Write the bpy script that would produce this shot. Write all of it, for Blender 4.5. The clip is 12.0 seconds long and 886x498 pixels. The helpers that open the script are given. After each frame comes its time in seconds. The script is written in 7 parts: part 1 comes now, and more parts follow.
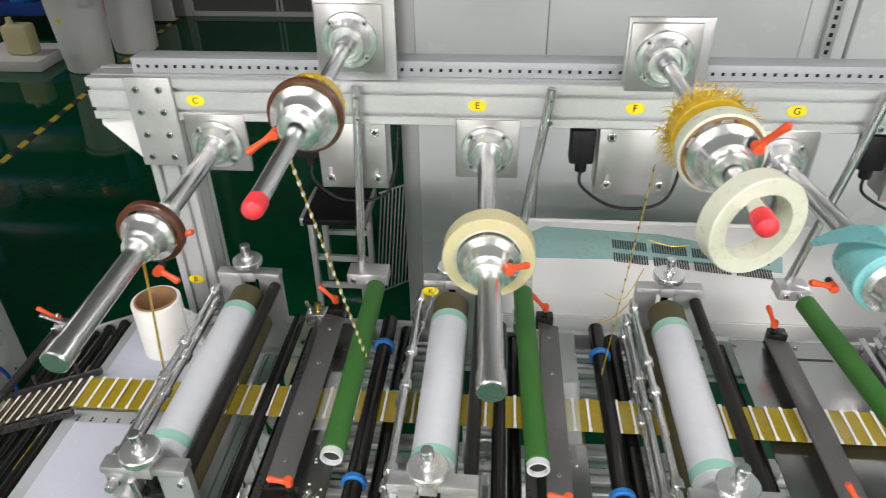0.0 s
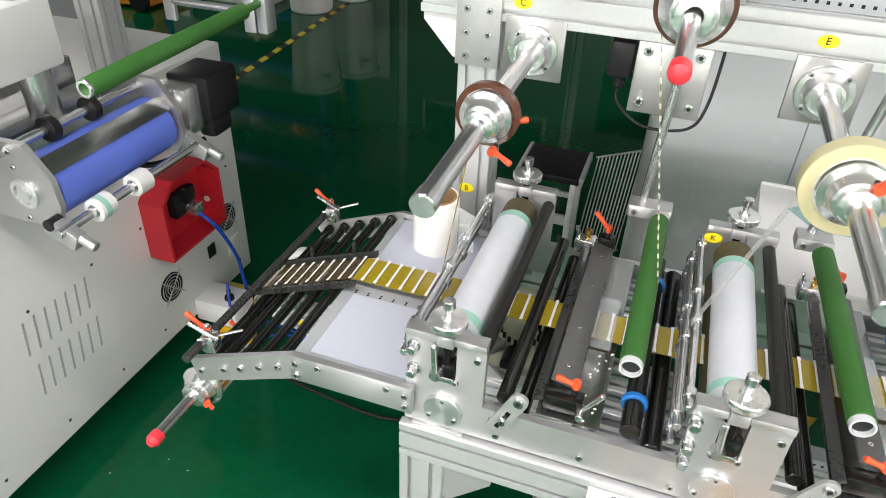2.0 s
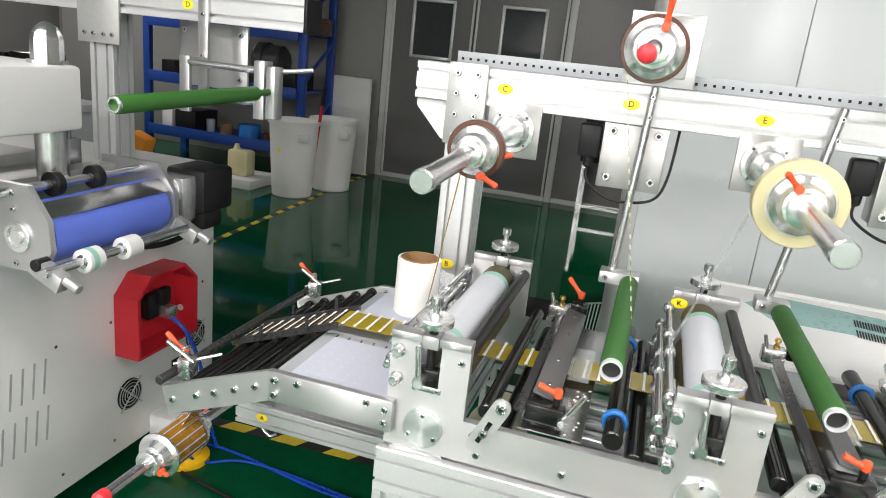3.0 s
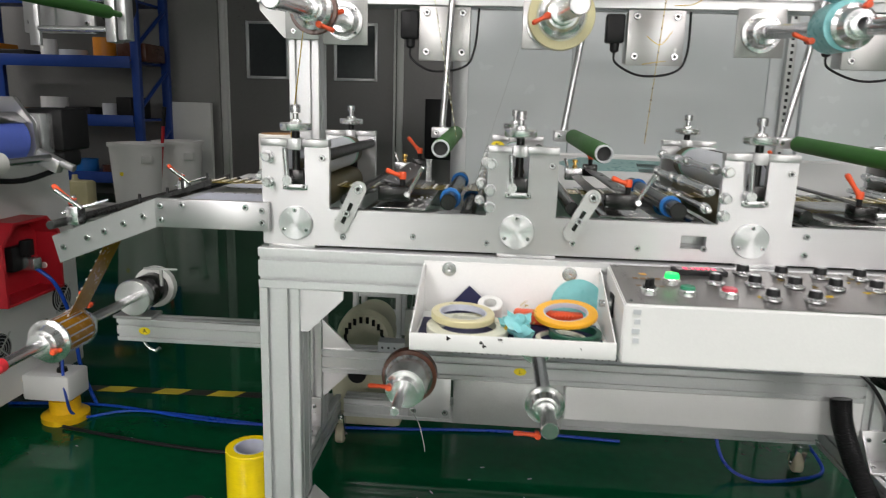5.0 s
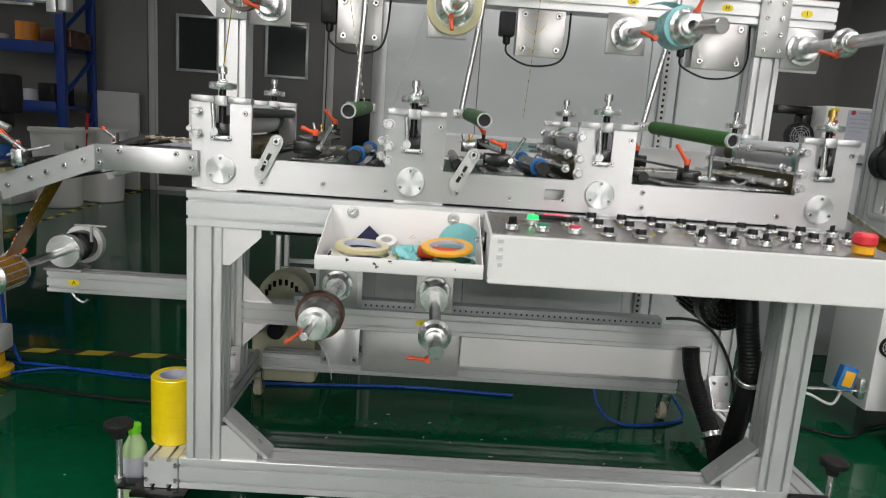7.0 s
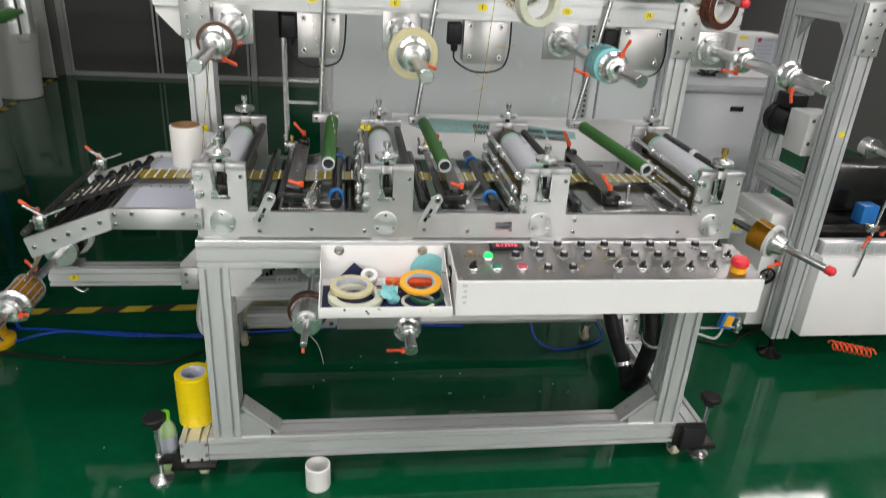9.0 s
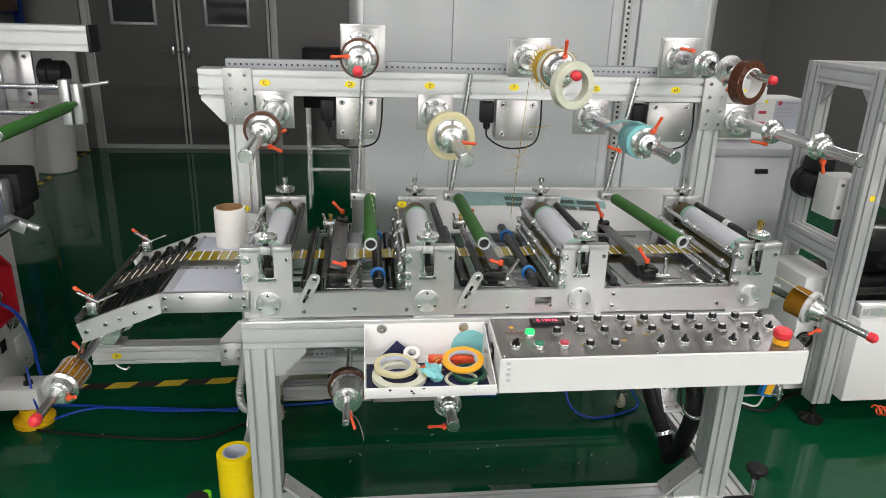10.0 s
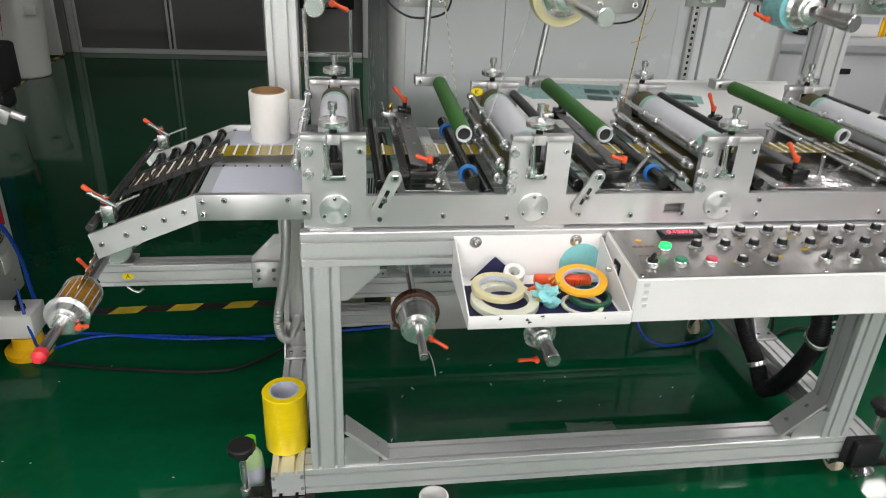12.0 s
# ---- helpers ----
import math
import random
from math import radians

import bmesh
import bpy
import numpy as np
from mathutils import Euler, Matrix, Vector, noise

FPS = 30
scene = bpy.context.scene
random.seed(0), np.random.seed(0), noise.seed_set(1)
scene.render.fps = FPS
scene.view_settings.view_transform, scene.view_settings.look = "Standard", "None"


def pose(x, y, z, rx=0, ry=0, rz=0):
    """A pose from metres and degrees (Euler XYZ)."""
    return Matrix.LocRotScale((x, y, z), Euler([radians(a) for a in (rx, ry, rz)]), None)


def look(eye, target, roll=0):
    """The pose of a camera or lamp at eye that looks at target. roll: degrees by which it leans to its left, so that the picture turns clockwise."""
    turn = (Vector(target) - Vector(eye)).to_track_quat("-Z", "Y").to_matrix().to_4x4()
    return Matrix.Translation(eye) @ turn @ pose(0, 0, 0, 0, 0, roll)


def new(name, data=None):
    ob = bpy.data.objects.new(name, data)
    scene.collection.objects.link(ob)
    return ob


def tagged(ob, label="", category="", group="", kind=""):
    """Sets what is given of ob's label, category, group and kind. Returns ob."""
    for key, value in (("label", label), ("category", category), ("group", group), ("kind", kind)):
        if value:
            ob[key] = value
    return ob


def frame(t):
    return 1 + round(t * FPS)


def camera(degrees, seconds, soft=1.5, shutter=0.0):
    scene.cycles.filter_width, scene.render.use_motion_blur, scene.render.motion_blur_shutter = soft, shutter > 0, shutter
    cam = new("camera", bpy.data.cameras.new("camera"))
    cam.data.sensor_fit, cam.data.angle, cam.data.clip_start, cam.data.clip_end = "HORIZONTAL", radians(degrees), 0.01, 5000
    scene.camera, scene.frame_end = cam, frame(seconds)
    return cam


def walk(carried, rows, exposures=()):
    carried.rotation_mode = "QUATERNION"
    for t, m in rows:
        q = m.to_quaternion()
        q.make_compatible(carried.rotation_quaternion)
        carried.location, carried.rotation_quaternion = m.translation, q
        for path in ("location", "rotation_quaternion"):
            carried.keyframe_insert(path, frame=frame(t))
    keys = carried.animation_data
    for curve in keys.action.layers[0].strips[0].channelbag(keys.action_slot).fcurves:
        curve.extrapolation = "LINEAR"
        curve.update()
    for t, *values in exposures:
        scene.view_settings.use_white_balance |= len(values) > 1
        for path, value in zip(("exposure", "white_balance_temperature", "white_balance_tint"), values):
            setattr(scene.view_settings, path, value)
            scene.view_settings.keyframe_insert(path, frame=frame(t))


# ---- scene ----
cam = camera(65.3, 12.0, 0.8, 0.3)
PATH = [
    (0, (0.579, -0.623, 1.84), (0.43, 1.041, 0.74), -0.9),
    (0.5, (0.512, -0.646, 1.806), (0.246, 1.016, 0.725), -0.5),
    (1, (0.433, -0.663, 1.792), (0.042, 0.944, 0.668), 0.2),
    (1.5, (0.359, -0.689, 1.749), (-0.115, 0.877, 0.599), 1.7),
    (2, (0.308, -0.739, 1.714), (-0.207, 0.83, 0.586), 2.4),
    (2.5, (0.341, -0.824, 1.6), (-0.238, 0.946, 0.871), 3.4),
    (2.7, (0.344, -0.871, 1.53), (-0.196, 0.944, 0.886), 5.8),
    (4.3, (0.395, -1.166, 1.244), (0.083, 0.775, 0.874), 1.2),
    (4.5, (0.416, -1.2, 1.204), (0.155, 0.744, 0.812), 0.7),
    (5, (0.456, -1.275, 1.088), (0.307, 0.678, 0.682), 1.6),
    (5.5, (0.464, -1.371, 0.995), (0.429, 0.589, 0.599), 1.4),
    (6, (0.516, -1.451, 0.923), (0.43, 0.51, 0.54), 0.4),
    (6.5, (0.519, -1.489, 0.909), (0.499, 0.474, 0.526), 2.7),
    (7, (0.54, -1.541, 1.004), (0.589, 0.424, 0.635), 4.0),
    (7.2, (0.553, -1.572, 1.069), (0.579, 0.379, 0.63), 4.2),
    (8.8, (0.405, -1.701, 1.535), (0.679, 0.069, 0.646), 4.4),
    (9, (0.394, -1.714, 1.564), (0.668, 0.091, 0.747), 3.6),
    (9.5, (0.373, -1.728, 1.592), (0.641, 0.123, 0.884), 3.8),
    (10, (0.329, -1.711, 1.624), (0.553, 0.161, 0.956), 1.8),
    (10.5, (0.293, -1.654, 1.595), (0.561, 0.213, 0.93), 3.4),
    (11, (0.244, -1.546, 1.552), (0.461, 0.306, 0.828), 3.7),
    (11.5, (0.166, -1.436, 1.508), (0.419, 0.377, 0.703), 4.1),
    (12, (0.093, -1.333, 1.42), (0.372, 0.446, 0.55), 2.8),
]
walk(cam, [(t, look(eye, target, roll)) for t, eye, target, roll in PATH], [(0, -0.12), (2.2, 0.27), (2.7, 0.30), (4.5, -0.38), (6.5, -0.68), (9.0, -0.58), (12.0, -0.42)])

# ---- small helpers ----
BASES = {}


def bmnew():
    return bmesh.new()


def box(bm, x0, x1, y0, y1, z0, z1, bev=0.0, rot=None):
    """A box between two corners, with bevelled edges; rot: a matrix about its centre."""
    r = bmesh.ops.create_cube(bm, size=1.0)
    vs = r["verts"]
    c = Vector(((x0 + x1) / 2, (y0 + y1) / 2, (z0 + z1) / 2))
    s = Vector((abs(x1 - x0), abs(y1 - y0), abs(z1 - z0)))
    for v in vs:
        v.co = Vector((v.co.x * s.x, v.co.y * s.y, v.co.z * s.z))
    if bev > 0:
        es = list({e for v in vs for e in v.link_edges})
        out = bmesh.ops.bevel(bm, geom=es, offset=min(bev, min(s) * 0.45), segments=2, affect="EDGES", profile=0.5)
        vs = list({v for f in out["faces"] for v in f.verts} | {v for v in vs if v.is_valid})
    for v in vs:
        v.co = c + (rot @ v.co if rot else v.co)
    return bm


def frame_of(p0, p1):
    d = Vector(p1) - Vector(p0)
    return Matrix.Translation(p0) @ d.to_track_quat("Z", "Y").to_matrix().to_4x4(), d.length


def lathe(bm, p0, p1, prof, seg=28, loop=False):
    """A turned body about the axis from p0 towards p1. prof: (distance along the axis, radius) pairs; loop closes the outline on itself (rings)."""
    m, _ = frame_of(p0, p1)
    rows = []
    for d, r in prof:
        if r < 1e-6:
            rows.append([bm.verts.new(m @ Vector((0, 0, d)))])
        else:
            rows.append([bm.verts.new(m @ Vector((r * math.cos(2 * math.pi * i / seg), r * math.sin(2 * math.pi * i / seg), d))) for i in range(seg)])
    n = len(rows)
    for k in range(n if loop else n - 1):
        a, b = rows[k], rows[(k + 1) % n]
        for i in range(seg):
            j = (i + 1) % seg
            q = [a[i % len(a)], a[j % len(a)], b[j % len(b)], b[i % len(b)]]
            q = list(dict.fromkeys(q))
            if len(q) > 2:
                bm.faces.new(q)
    return bm


def rod(bm, p0, p1, r, seg=20, cham=0.0015):
    L = (Vector(p1) - Vector(p0)).length
    c = min(cham, r * 0.4, L * 0.3)
    return lathe(bm, p0, p1, [(0, 0), (0, r - c), (c, r), (L - c, r), (L, r - c), (L, 0)], seg)


def ring(bm, p0, p1, ro, ri, seg=40, c=0.0015):
    L = (Vector(p1) - Vector(p0)).length
    return lathe(bm, p0, p1, [(0, ri), (0, ro - c), (c, ro), (L - c, ro), (L, ro - c), (L, ri)], seg, True)


def prism(bm, pts, axis, a0, a1):
    """An outline of (u, v) points drawn out along an axis: x: (y, z), y: (x, z), z: (x, y)."""
    def at(u, v, a):
        return {"x": (a, u, v), "y": (u, a, v), "z": (u, v, a)}[axis]
    A = [bm.verts.new(at(u, v, a0)) for u, v in pts]
    B = [bm.verts.new(at(u, v, a1)) for u, v in pts]
    n = len(pts)
    for i in range(n):
        bm.faces.new((A[i], A[(i + 1) % n], B[(i + 1) % n], B[i]))
    bm.faces.new(A[::-1])
    bm.faces.new(B)
    return bm


def extrusion(bm, axis, a0, a1, u0, u1, v0, v1, slot=0.008, deep=0.016):
    """An aluminium T-slot profile along an axis; two slots on faces of 60 mm and more, else one."""
    def side(L):
        pts = []
        cs = (L * 0.25, L * 0.75) if L > 0.055 else (L * 0.5,)
        for c in cs:
            pts += [(c - slot / 2, 0), (c - slot / 2, 0.003), (c - slot * 0.9, 0.003), (c - slot * 0.7, deep * 0.6), (c + slot * 0.7, deep * 0.6), (c + slot * 0.9, 0.003), (c + slot / 2, 0.003), (c + slot / 2, 0)]
        return pts
    W, Hh, c = u1 - u0, v1 - v0, 0.0015
    out = [(c, 0)] + side(W) + [(W - c, 0), (W, c)] + [(W - d, s) for s, d in side(Hh)] + [(W, Hh - c), (W - c, Hh)]
    out += [(W - s, Hh - d) for s, d in side(W)] + [(c, Hh), (0, Hh - c)] + [(d, Hh - s) for s, d in side(Hh)] + [(0, c)]
    return prism(bm, [(u0 + a, v0 + b) for a, b in out], axis, a0, a1)


def tube(bm, pts, r, seg=10, sub=6):
    """A bent round cable or hose through the points."""
    P = [Vector(p) for p in pts]
    path = []
    for i in range(len(P) - 1):
        a, b, c, d = P[max(i - 1, 0)], P[i], P[i + 1], P[min(i + 2, len(P) - 1)]
        for k in range(sub):
            t = k / sub
            path.append(0.5 * ((2 * b) + (c - a) * t + (2 * a - 5 * b + 4 * c - d) * t * t + (3 * b - a - 3 * c + d) * t ** 3))
    path.append(P[-1])
    up, rows = Vector((0, 0, 1)), []
    for i, p in enumerate(path):
        d = (path[min(i + 1, len(path) - 1)] - path[max(i - 1, 0)]).normalized()
        s = d.cross(up)
        s = s.normalized() if s.length > 0.05 else Vector((1, 0, 0))
        u = s.cross(d).normalized()
        rr = r(i) if callable(r) else r
        rows.append([bm.verts.new(p + rr * (math.cos(2 * math.pi * k / seg) * s + math.sin(2 * math.pi * k / seg) * u)) for k in range(seg)])
    for a, b in zip(rows, rows[1:]):
        for k in range(seg):
            bm.faces.new((a[k], a[(k + 1) % seg], b[(k + 1) % seg], b[k]))
    bm.faces.new(rows[0][::-1])
    bm.faces.new(rows[-1])
    return bm


def finish(bm, name, smooth=True):
    bmesh.ops.recalc_face_normals(bm, faces=bm.faces)
    me = bpy.data.meshes.new(name)
    bm.to_mesh(me)
    bm.free()
    if smooth:
        me.polygons.foreach_set("use_smooth", [True] * len(me.polygons))
        me.set_sharp_from_angle(angle=radians(32))
    return me


def thing(name, at, label, category, group="", kind=""):
    """An Empty at a thing's base, which its parts go under."""
    ob = new(name)
    ob.empty_display_size = 0.05
    ob.location = at
    BASES[ob.name] = Vector(at)
    return tagged(ob, label, category, group, kind)


BOLTS, BOLT_MESH = {}, {}


def bolt(bm, p, d=(0, -1, 0), r=0.0065, h=0.005):
    """A socket-head bolt that will sit on the part built from bm."""
    BOLTS.setdefault(id(bm), []).append((Vector(p), Vector(d), r, h))


def drive_bolts(waiting, parent):
    while parent.parent and parent.parent.parent:
        parent = parent.parent
    for p, d, r, h in waiting:
        if (r, h) not in BOLT_MESH:
            b = bmesh.new()
            lathe(b, (0, 0, 0), (0, 0, 1), [(0, 0), (0, r), (h * 0.8, r), (h, r * 0.86), (h, r * 0.46), (h * 0.4, r * 0.44), (h * 0.4, 0)], 12)
            me = finish(b, "bolt")
            me.materials.append(STEEL)
            me.materials.append(GREYBAR)
            # Socket faces take the dark bar grey: shade of the recess as colour.
            for f in me.polygons:
                f.material_index = 1 if max((me.vertices[v].co.xy.length for v in f.vertices)) < r * 0.5 else 0
            BOLT_MESH[r, h] = me
        ob = new("bolt", BOLT_MESH[r, h])
        ob.parent = parent
        ob.matrix_local = Matrix.Translation(p - BASES[parent.name]) @ d.to_track_quat("Z", "Y").to_matrix().to_4x4()
        BASES[ob.name] = BASES[parent.name]


def part(name, bm, material, parent, label="", kind=""):
    """Links a bmesh, made in world places, as one mesh object under a thing or a part."""
    base = BASES[parent.name]
    waiting = BOLTS.pop(id(bm), ())
    if not bm.verts:
        bm.free()
        drive_bolts(waiting, parent)
        return parent
    bmesh.ops.translate(bm, verts=bm.verts, vec=-base)
    ob = new(name, finish(bm, name))
    ob.data.materials.append(material)
    ob.parent = parent
    BASES[ob.name] = base
    drive_bolts(waiting, ob)
    return tagged(ob, label, kind=kind)


def solid(name, bm, material, label, category="", group="", kind=""):
    """A thing of one mesh, at its own base."""
    lo = Vector([min(v.co[k] for v in bm.verts) for k in range(3)])
    hi = Vector([max(v.co[k] for v in bm.verts) for k in range(3)])
    at = Vector(((lo.x + hi.x) / 2, (lo.y + hi.y) / 2, lo.z))
    waiting = BOLTS.pop(id(bm), ())
    bmesh.ops.translate(bm, verts=bm.verts, vec=-at)
    ob = new(name, finish(bm, name))
    ob.location = at
    BASES[ob.name] = at
    ob.data.materials.append(material)
    drive_bolts(waiting, ob)
    return tagged(ob, label, category, group, kind)


def lettering(text, size, m, material, parent, name="lettering", depth=0.0004):
    """Words in the built-in font, as a mesh, its middle at the pose m (x along the line, z out of the face)."""
    cu = bpy.data.curves.new("words", "FONT")
    cu.body, cu.size, cu.align_x, cu.align_y, cu.extrude, cu.resolution_u = text, size, "CENTER", "CENTER", depth, 3
    tmp = bpy.data.objects.new("words", cu)
    scene.collection.objects.link(tmp)
    bpy.context.view_layer.update()
    me = bpy.data.meshes.new_from_object(tmp.evaluated_get(bpy.context.evaluated_depsgraph_get()))
    bpy.data.objects.remove(tmp)
    bpy.data.curves.remove(cu)
    me.transform(Matrix.Translation(-BASES[parent.name]) @ m)
    me.materials.clear()
    ob = new(name, me)
    me.materials.append(material)
    ob.parent = parent
    BASES[ob.name] = BASES[parent.name]
    return ob


FRONT = Matrix(((1, 0, 0), (0, 0, -1), (0, 1, 0))).to_4x4()  # a face that looks to -y


def mat(name, colour, rough=0.5, metal=0.0, vary=0.12, scale=8.0, fine=120.0, bump=0.05, stretch=(1, 1, 1), coat=0.0, dirt=None, dirt_amount=0.35, trans=0.0, ior=1.45, alpha=1.0, emit=0.0, rand=0.0, rough_vary=0.12):
    """A material with large and fine variation of colour and gloss, and a fine relief."""
    m = bpy.data.materials.new(name)
    m.use_nodes = True
    nt = m.node_tree
    N, L = nt.nodes, nt.links
    bs = N["Principled BSDF"]
    tc = N.new("ShaderNodeTexCoord")
    mp = N.new("ShaderNodeMapping")
    mp.inputs["Scale"].default_value = stretch
    L.new(tc.outputs["Object"], mp.inputs["Vector"])
    n1, n2 = N.new("ShaderNodeTexNoise"), N.new("ShaderNodeTexNoise")
    n1.inputs["Scale"].default_value, n1.inputs["Detail"].default_value = scale, 4
    n2.inputs["Scale"].default_value, n2.inputs["Detail"].default_value = fine, 3
    L.new(mp.outputs["Vector"], n1.inputs["Vector"])
    L.new(mp.outputs["Vector"], n2.inputs["Vector"])
    mix = N.new("ShaderNodeMath")
    mix.operation = "ADD"
    L.new(n1.outputs["Fac"], mix.inputs[0])
    L.new(n2.outputs["Fac"], mix.inputs[1])
    val = N.new("ShaderNodeMapRange")
    val.inputs["From Min"].default_value, val.inputs["From Max"].default_value = 0.6, 1.4
    val.inputs["To Min"].default_value, val.inputs["To Max"].default_value = 1 - vary, 1 + vary
    L.new(mix.outputs[0], val.inputs["Value"])
    hs = N.new("ShaderNodeHueSaturation")
    hs.inputs["Color"].default_value = (*colour, 1)
    last = val.outputs["Result"]
    if rand:
        oi, mr, mu = N.new("ShaderNodeObjectInfo"), N.new("ShaderNodeMapRange"), N.new("ShaderNodeMath")
        mr.inputs["To Min"].default_value, mr.inputs["To Max"].default_value = 1 - rand, 1 + rand
        L.new(oi.outputs["Random"], mr.inputs["Value"])
        mu.operation = "MULTIPLY"
        L.new(mr.outputs["Result"], mu.inputs[0])
        L.new(last, mu.inputs[1])
        last = mu.outputs[0]
    L.new(last, hs.inputs["Value"])
    out = hs.outputs["Color"]
    if dirt:
        n3 = N.new("ShaderNodeTexNoise")
        n3.inputs["Scale"].default_value, n3.inputs["Detail"].default_value, n3.inputs["Roughness"].default_value = scale * 0.6 + 1, 8, 0.7
        L.new(tc.outputs["Object"], n3.inputs["Vector"])
        rp = N.new("ShaderNodeMapRange")
        rp.inputs["From Min"].default_value, rp.inputs["From Max"].default_value = 0.52, 0.75
        rp.inputs["To Max"].default_value = dirt_amount
        L.new(n3.outputs["Fac"], rp.inputs["Value"])
        mx = N.new("ShaderNodeMix")
        mx.data_type = "RGBA"
        L.new(rp.outputs["Result"], mx.inputs["Factor"])
        L.new(out, mx.inputs["A"])
        mx.inputs["B"].default_value = (*dirt, 1)
        out = mx.outputs["Result"]
    L.new(out, bs.inputs["Base Color"])
    rr = N.new("ShaderNodeMapRange")
    rr.inputs["From Min"].default_value, rr.inputs["From Max"].default_value = 0.6, 1.4
    rr.inputs["To Min"].default_value, rr.inputs["To Max"].default_value = max(0.02, rough * (1 - rough_vary * 2)), min(1, rough * (1 + rough_vary * 2))
    L.new(mix.outputs[0], rr.inputs["Value"])
    L.new(rr.outputs["Result"], bs.inputs["Roughness"])
    bs.inputs["Metallic"].default_value = metal
    bs.inputs["Coat Weight"].default_value = coat
    bs.inputs["Transmission Weight"].default_value = trans
    bs.inputs["IOR"].default_value = ior
    bs.inputs["Alpha"].default_value = alpha
    if emit:
        bs.inputs["Emission Color"].default_value = (*colour, 1)
        bs.inputs["Emission Strength"].default_value = emit
    if bump:
        bp = N.new("ShaderNodeBump")
        bp.inputs["Strength"].default_value, bp.inputs["Distance"].default_value = bump, 0.002
        L.new(n2.outputs["Fac"], bp.inputs["Height"])
        L.new(bp.outputs["Normal"], bs.inputs["Normal"])
    return m


# ---- world and lamps ----
world = bpy.data.worlds.new("world")
scene.world = world
world.use_nodes = True
world.node_tree.nodes["Background"].inputs["Color"].default_value = (0.80, 0.88, 1.0, 1)
world.node_tree.nodes["Background"].inputs["Strength"].default_value = 0.012
CEIL = 3.0


def ceiling_lamp(x, y, sx, sy, watts):
    d = bpy.data.lights.new("tube_light", "AREA")
    d.shape, d.size, d.size_y, d.energy, d.color = "RECTANGLE", sx, sy, watts, (1.0, 0.945, 0.935)
    o = new("tube_light", d)
    o.location = (x, y, CEIL - 0.09)
    return tagged(o, "unseen white ceiling tube light", "lamp")


# The last three are added fill for the far end, at made-up places.
for lx, ly, watts in ((-1.8, -3.0, 85), (3.6, -3.0, 85), (-1.8, -5.4, 150), (3.6, -5.4, 140), (-1.8, -8.3, 380), (3.6, -8.3, 380),
                      (-0.4, -1.0, 48), (2.2, -1.0, 48), (-6.0, 4.4, 60), (3.8, 2.6, 48), (2.3, 5.2, 60)):
    ceiling_lamp(lx, ly, 1.9, 0.2, watts)
scene.view_settings.exposure = 0.0

# ---- materials ----
ALU = mat("anodised_aluminium", (0.68, 0.69, 0.695), 0.36, 0.55, 0.05, 3, 160, 0.0, rough_vary=0.02)
STAINLESS = mat("brushed_stainless_plate", (0.46, 0.455, 0.45), 0.32, 0.85, 0.07, 4, 240, 0.03, (1, 1, 8), dirt=(0.34, 0.33, 0.32), dirt_amount=0.15, rough_vary=0.02)
PLATE = mat("milled_aluminium", (0.54, 0.54, 0.545), 0.33, 0.75, 0.05, 3, 260, 0.015, (1, 1, 9), dirt=(0.45, 0.47, 0.50), dirt_amount=0.12, rough_vary=0.02)
COVER = mat("turned_cover_aluminium", (0.74, 0.75, 0.76), 0.34, 0.85, 0.05, 8, 300, 0.03, rough_vary=0.02)
ZINC = mat("grey_steel_plate", (0.50, 0.51, 0.50), 0.40, 0.55, 0.1, 9, 240, 0.05, dirt=(0.3, 0.3, 0.3), dirt_amount=0.3, rough_vary=0.02)
STEEL = mat("turned_steel", (0.66, 0.66, 0.67), 0.26, 0.95, 0.03, 10, 260, 0.0, rough_vary=0.02)
BRIGHT = mat("machined_bright_aluminium", (0.86, 0.865, 0.87), 0.26, 0.9, 0.025, 12, 300, 0.0, rough_vary=0.02)
DARKSTEEL = mat("brushed_stainless_sheet", (0.38, 0.38, 0.38), 0.22, 0.95, 0.1, 4, 200, 0.03, (14, 1, 1), dirt=(0.26, 0.25, 0.24), dirt_amount=0.3, rough_vary=0.02)
PANELSTEEL = mat("worn_stainless_panel", (0.34, 0.33, 0.32), 0.33, 0.95, 0.2, 7, 260, 0.05, (6, 1, 1), dirt=(0.2, 0.19, 0.18), dirt_amount=0.5)
BLACK = mat("black_anodised", (0.008, 0.0078, 0.0075), 0.2, 0.0, 0.3, 7, 120, 0.05, dirt=(0.045, 0.04, 0.036), dirt_amount=0.3)
BLACKP = mat("black_plastic", (0.014, 0.014, 0.015), 0.4, 0, 0.25, 9, 200, 0.08)
RUBBER = mat("dark_rubber", (0.016, 0.0155, 0.015), 0.35, 0, 0.2, 6, 180, 0.1)
GREYBAR = mat("dark_grey_bar", (0.045, 0.045, 0.045), 0.3, 0.3, 0.2, 6, 160, 0.05)
BARGREY = mat("grey_anodised_bar", (0.13, 0.13, 0.13), 0.4, 0.4, 0.12, 6, 160, 0.03)
GREEN = mat("green_roller_rubber", (0.034, 0.13, 0.022), 0.5, 0, 0.15, 5, 140, 0.08, dirt=(0.07, 0.19, 0.065), dirt_amount=0.3)
OLIVE = mat("olive_rubber", (0.085, 0.072, 0.032), 0.55, 0, 0.12, 8, 150, 0.06)
WHITEROLL = mat("pale_silicone_sleeve", (0.60, 0.62, 0.66), 0.36, 0, 0.05, 3, 60, 0.03)
MINT = mat("mint_tape", (0.30, 0.56, 0.47), 0.45, 0, 0.06, 8, 120, 0.03)
ORANGE = mat("orange_lever_plastic", (0.74, 0.095, 0.03), 0.38, 0, 0.1, 10, 200, 0.04)
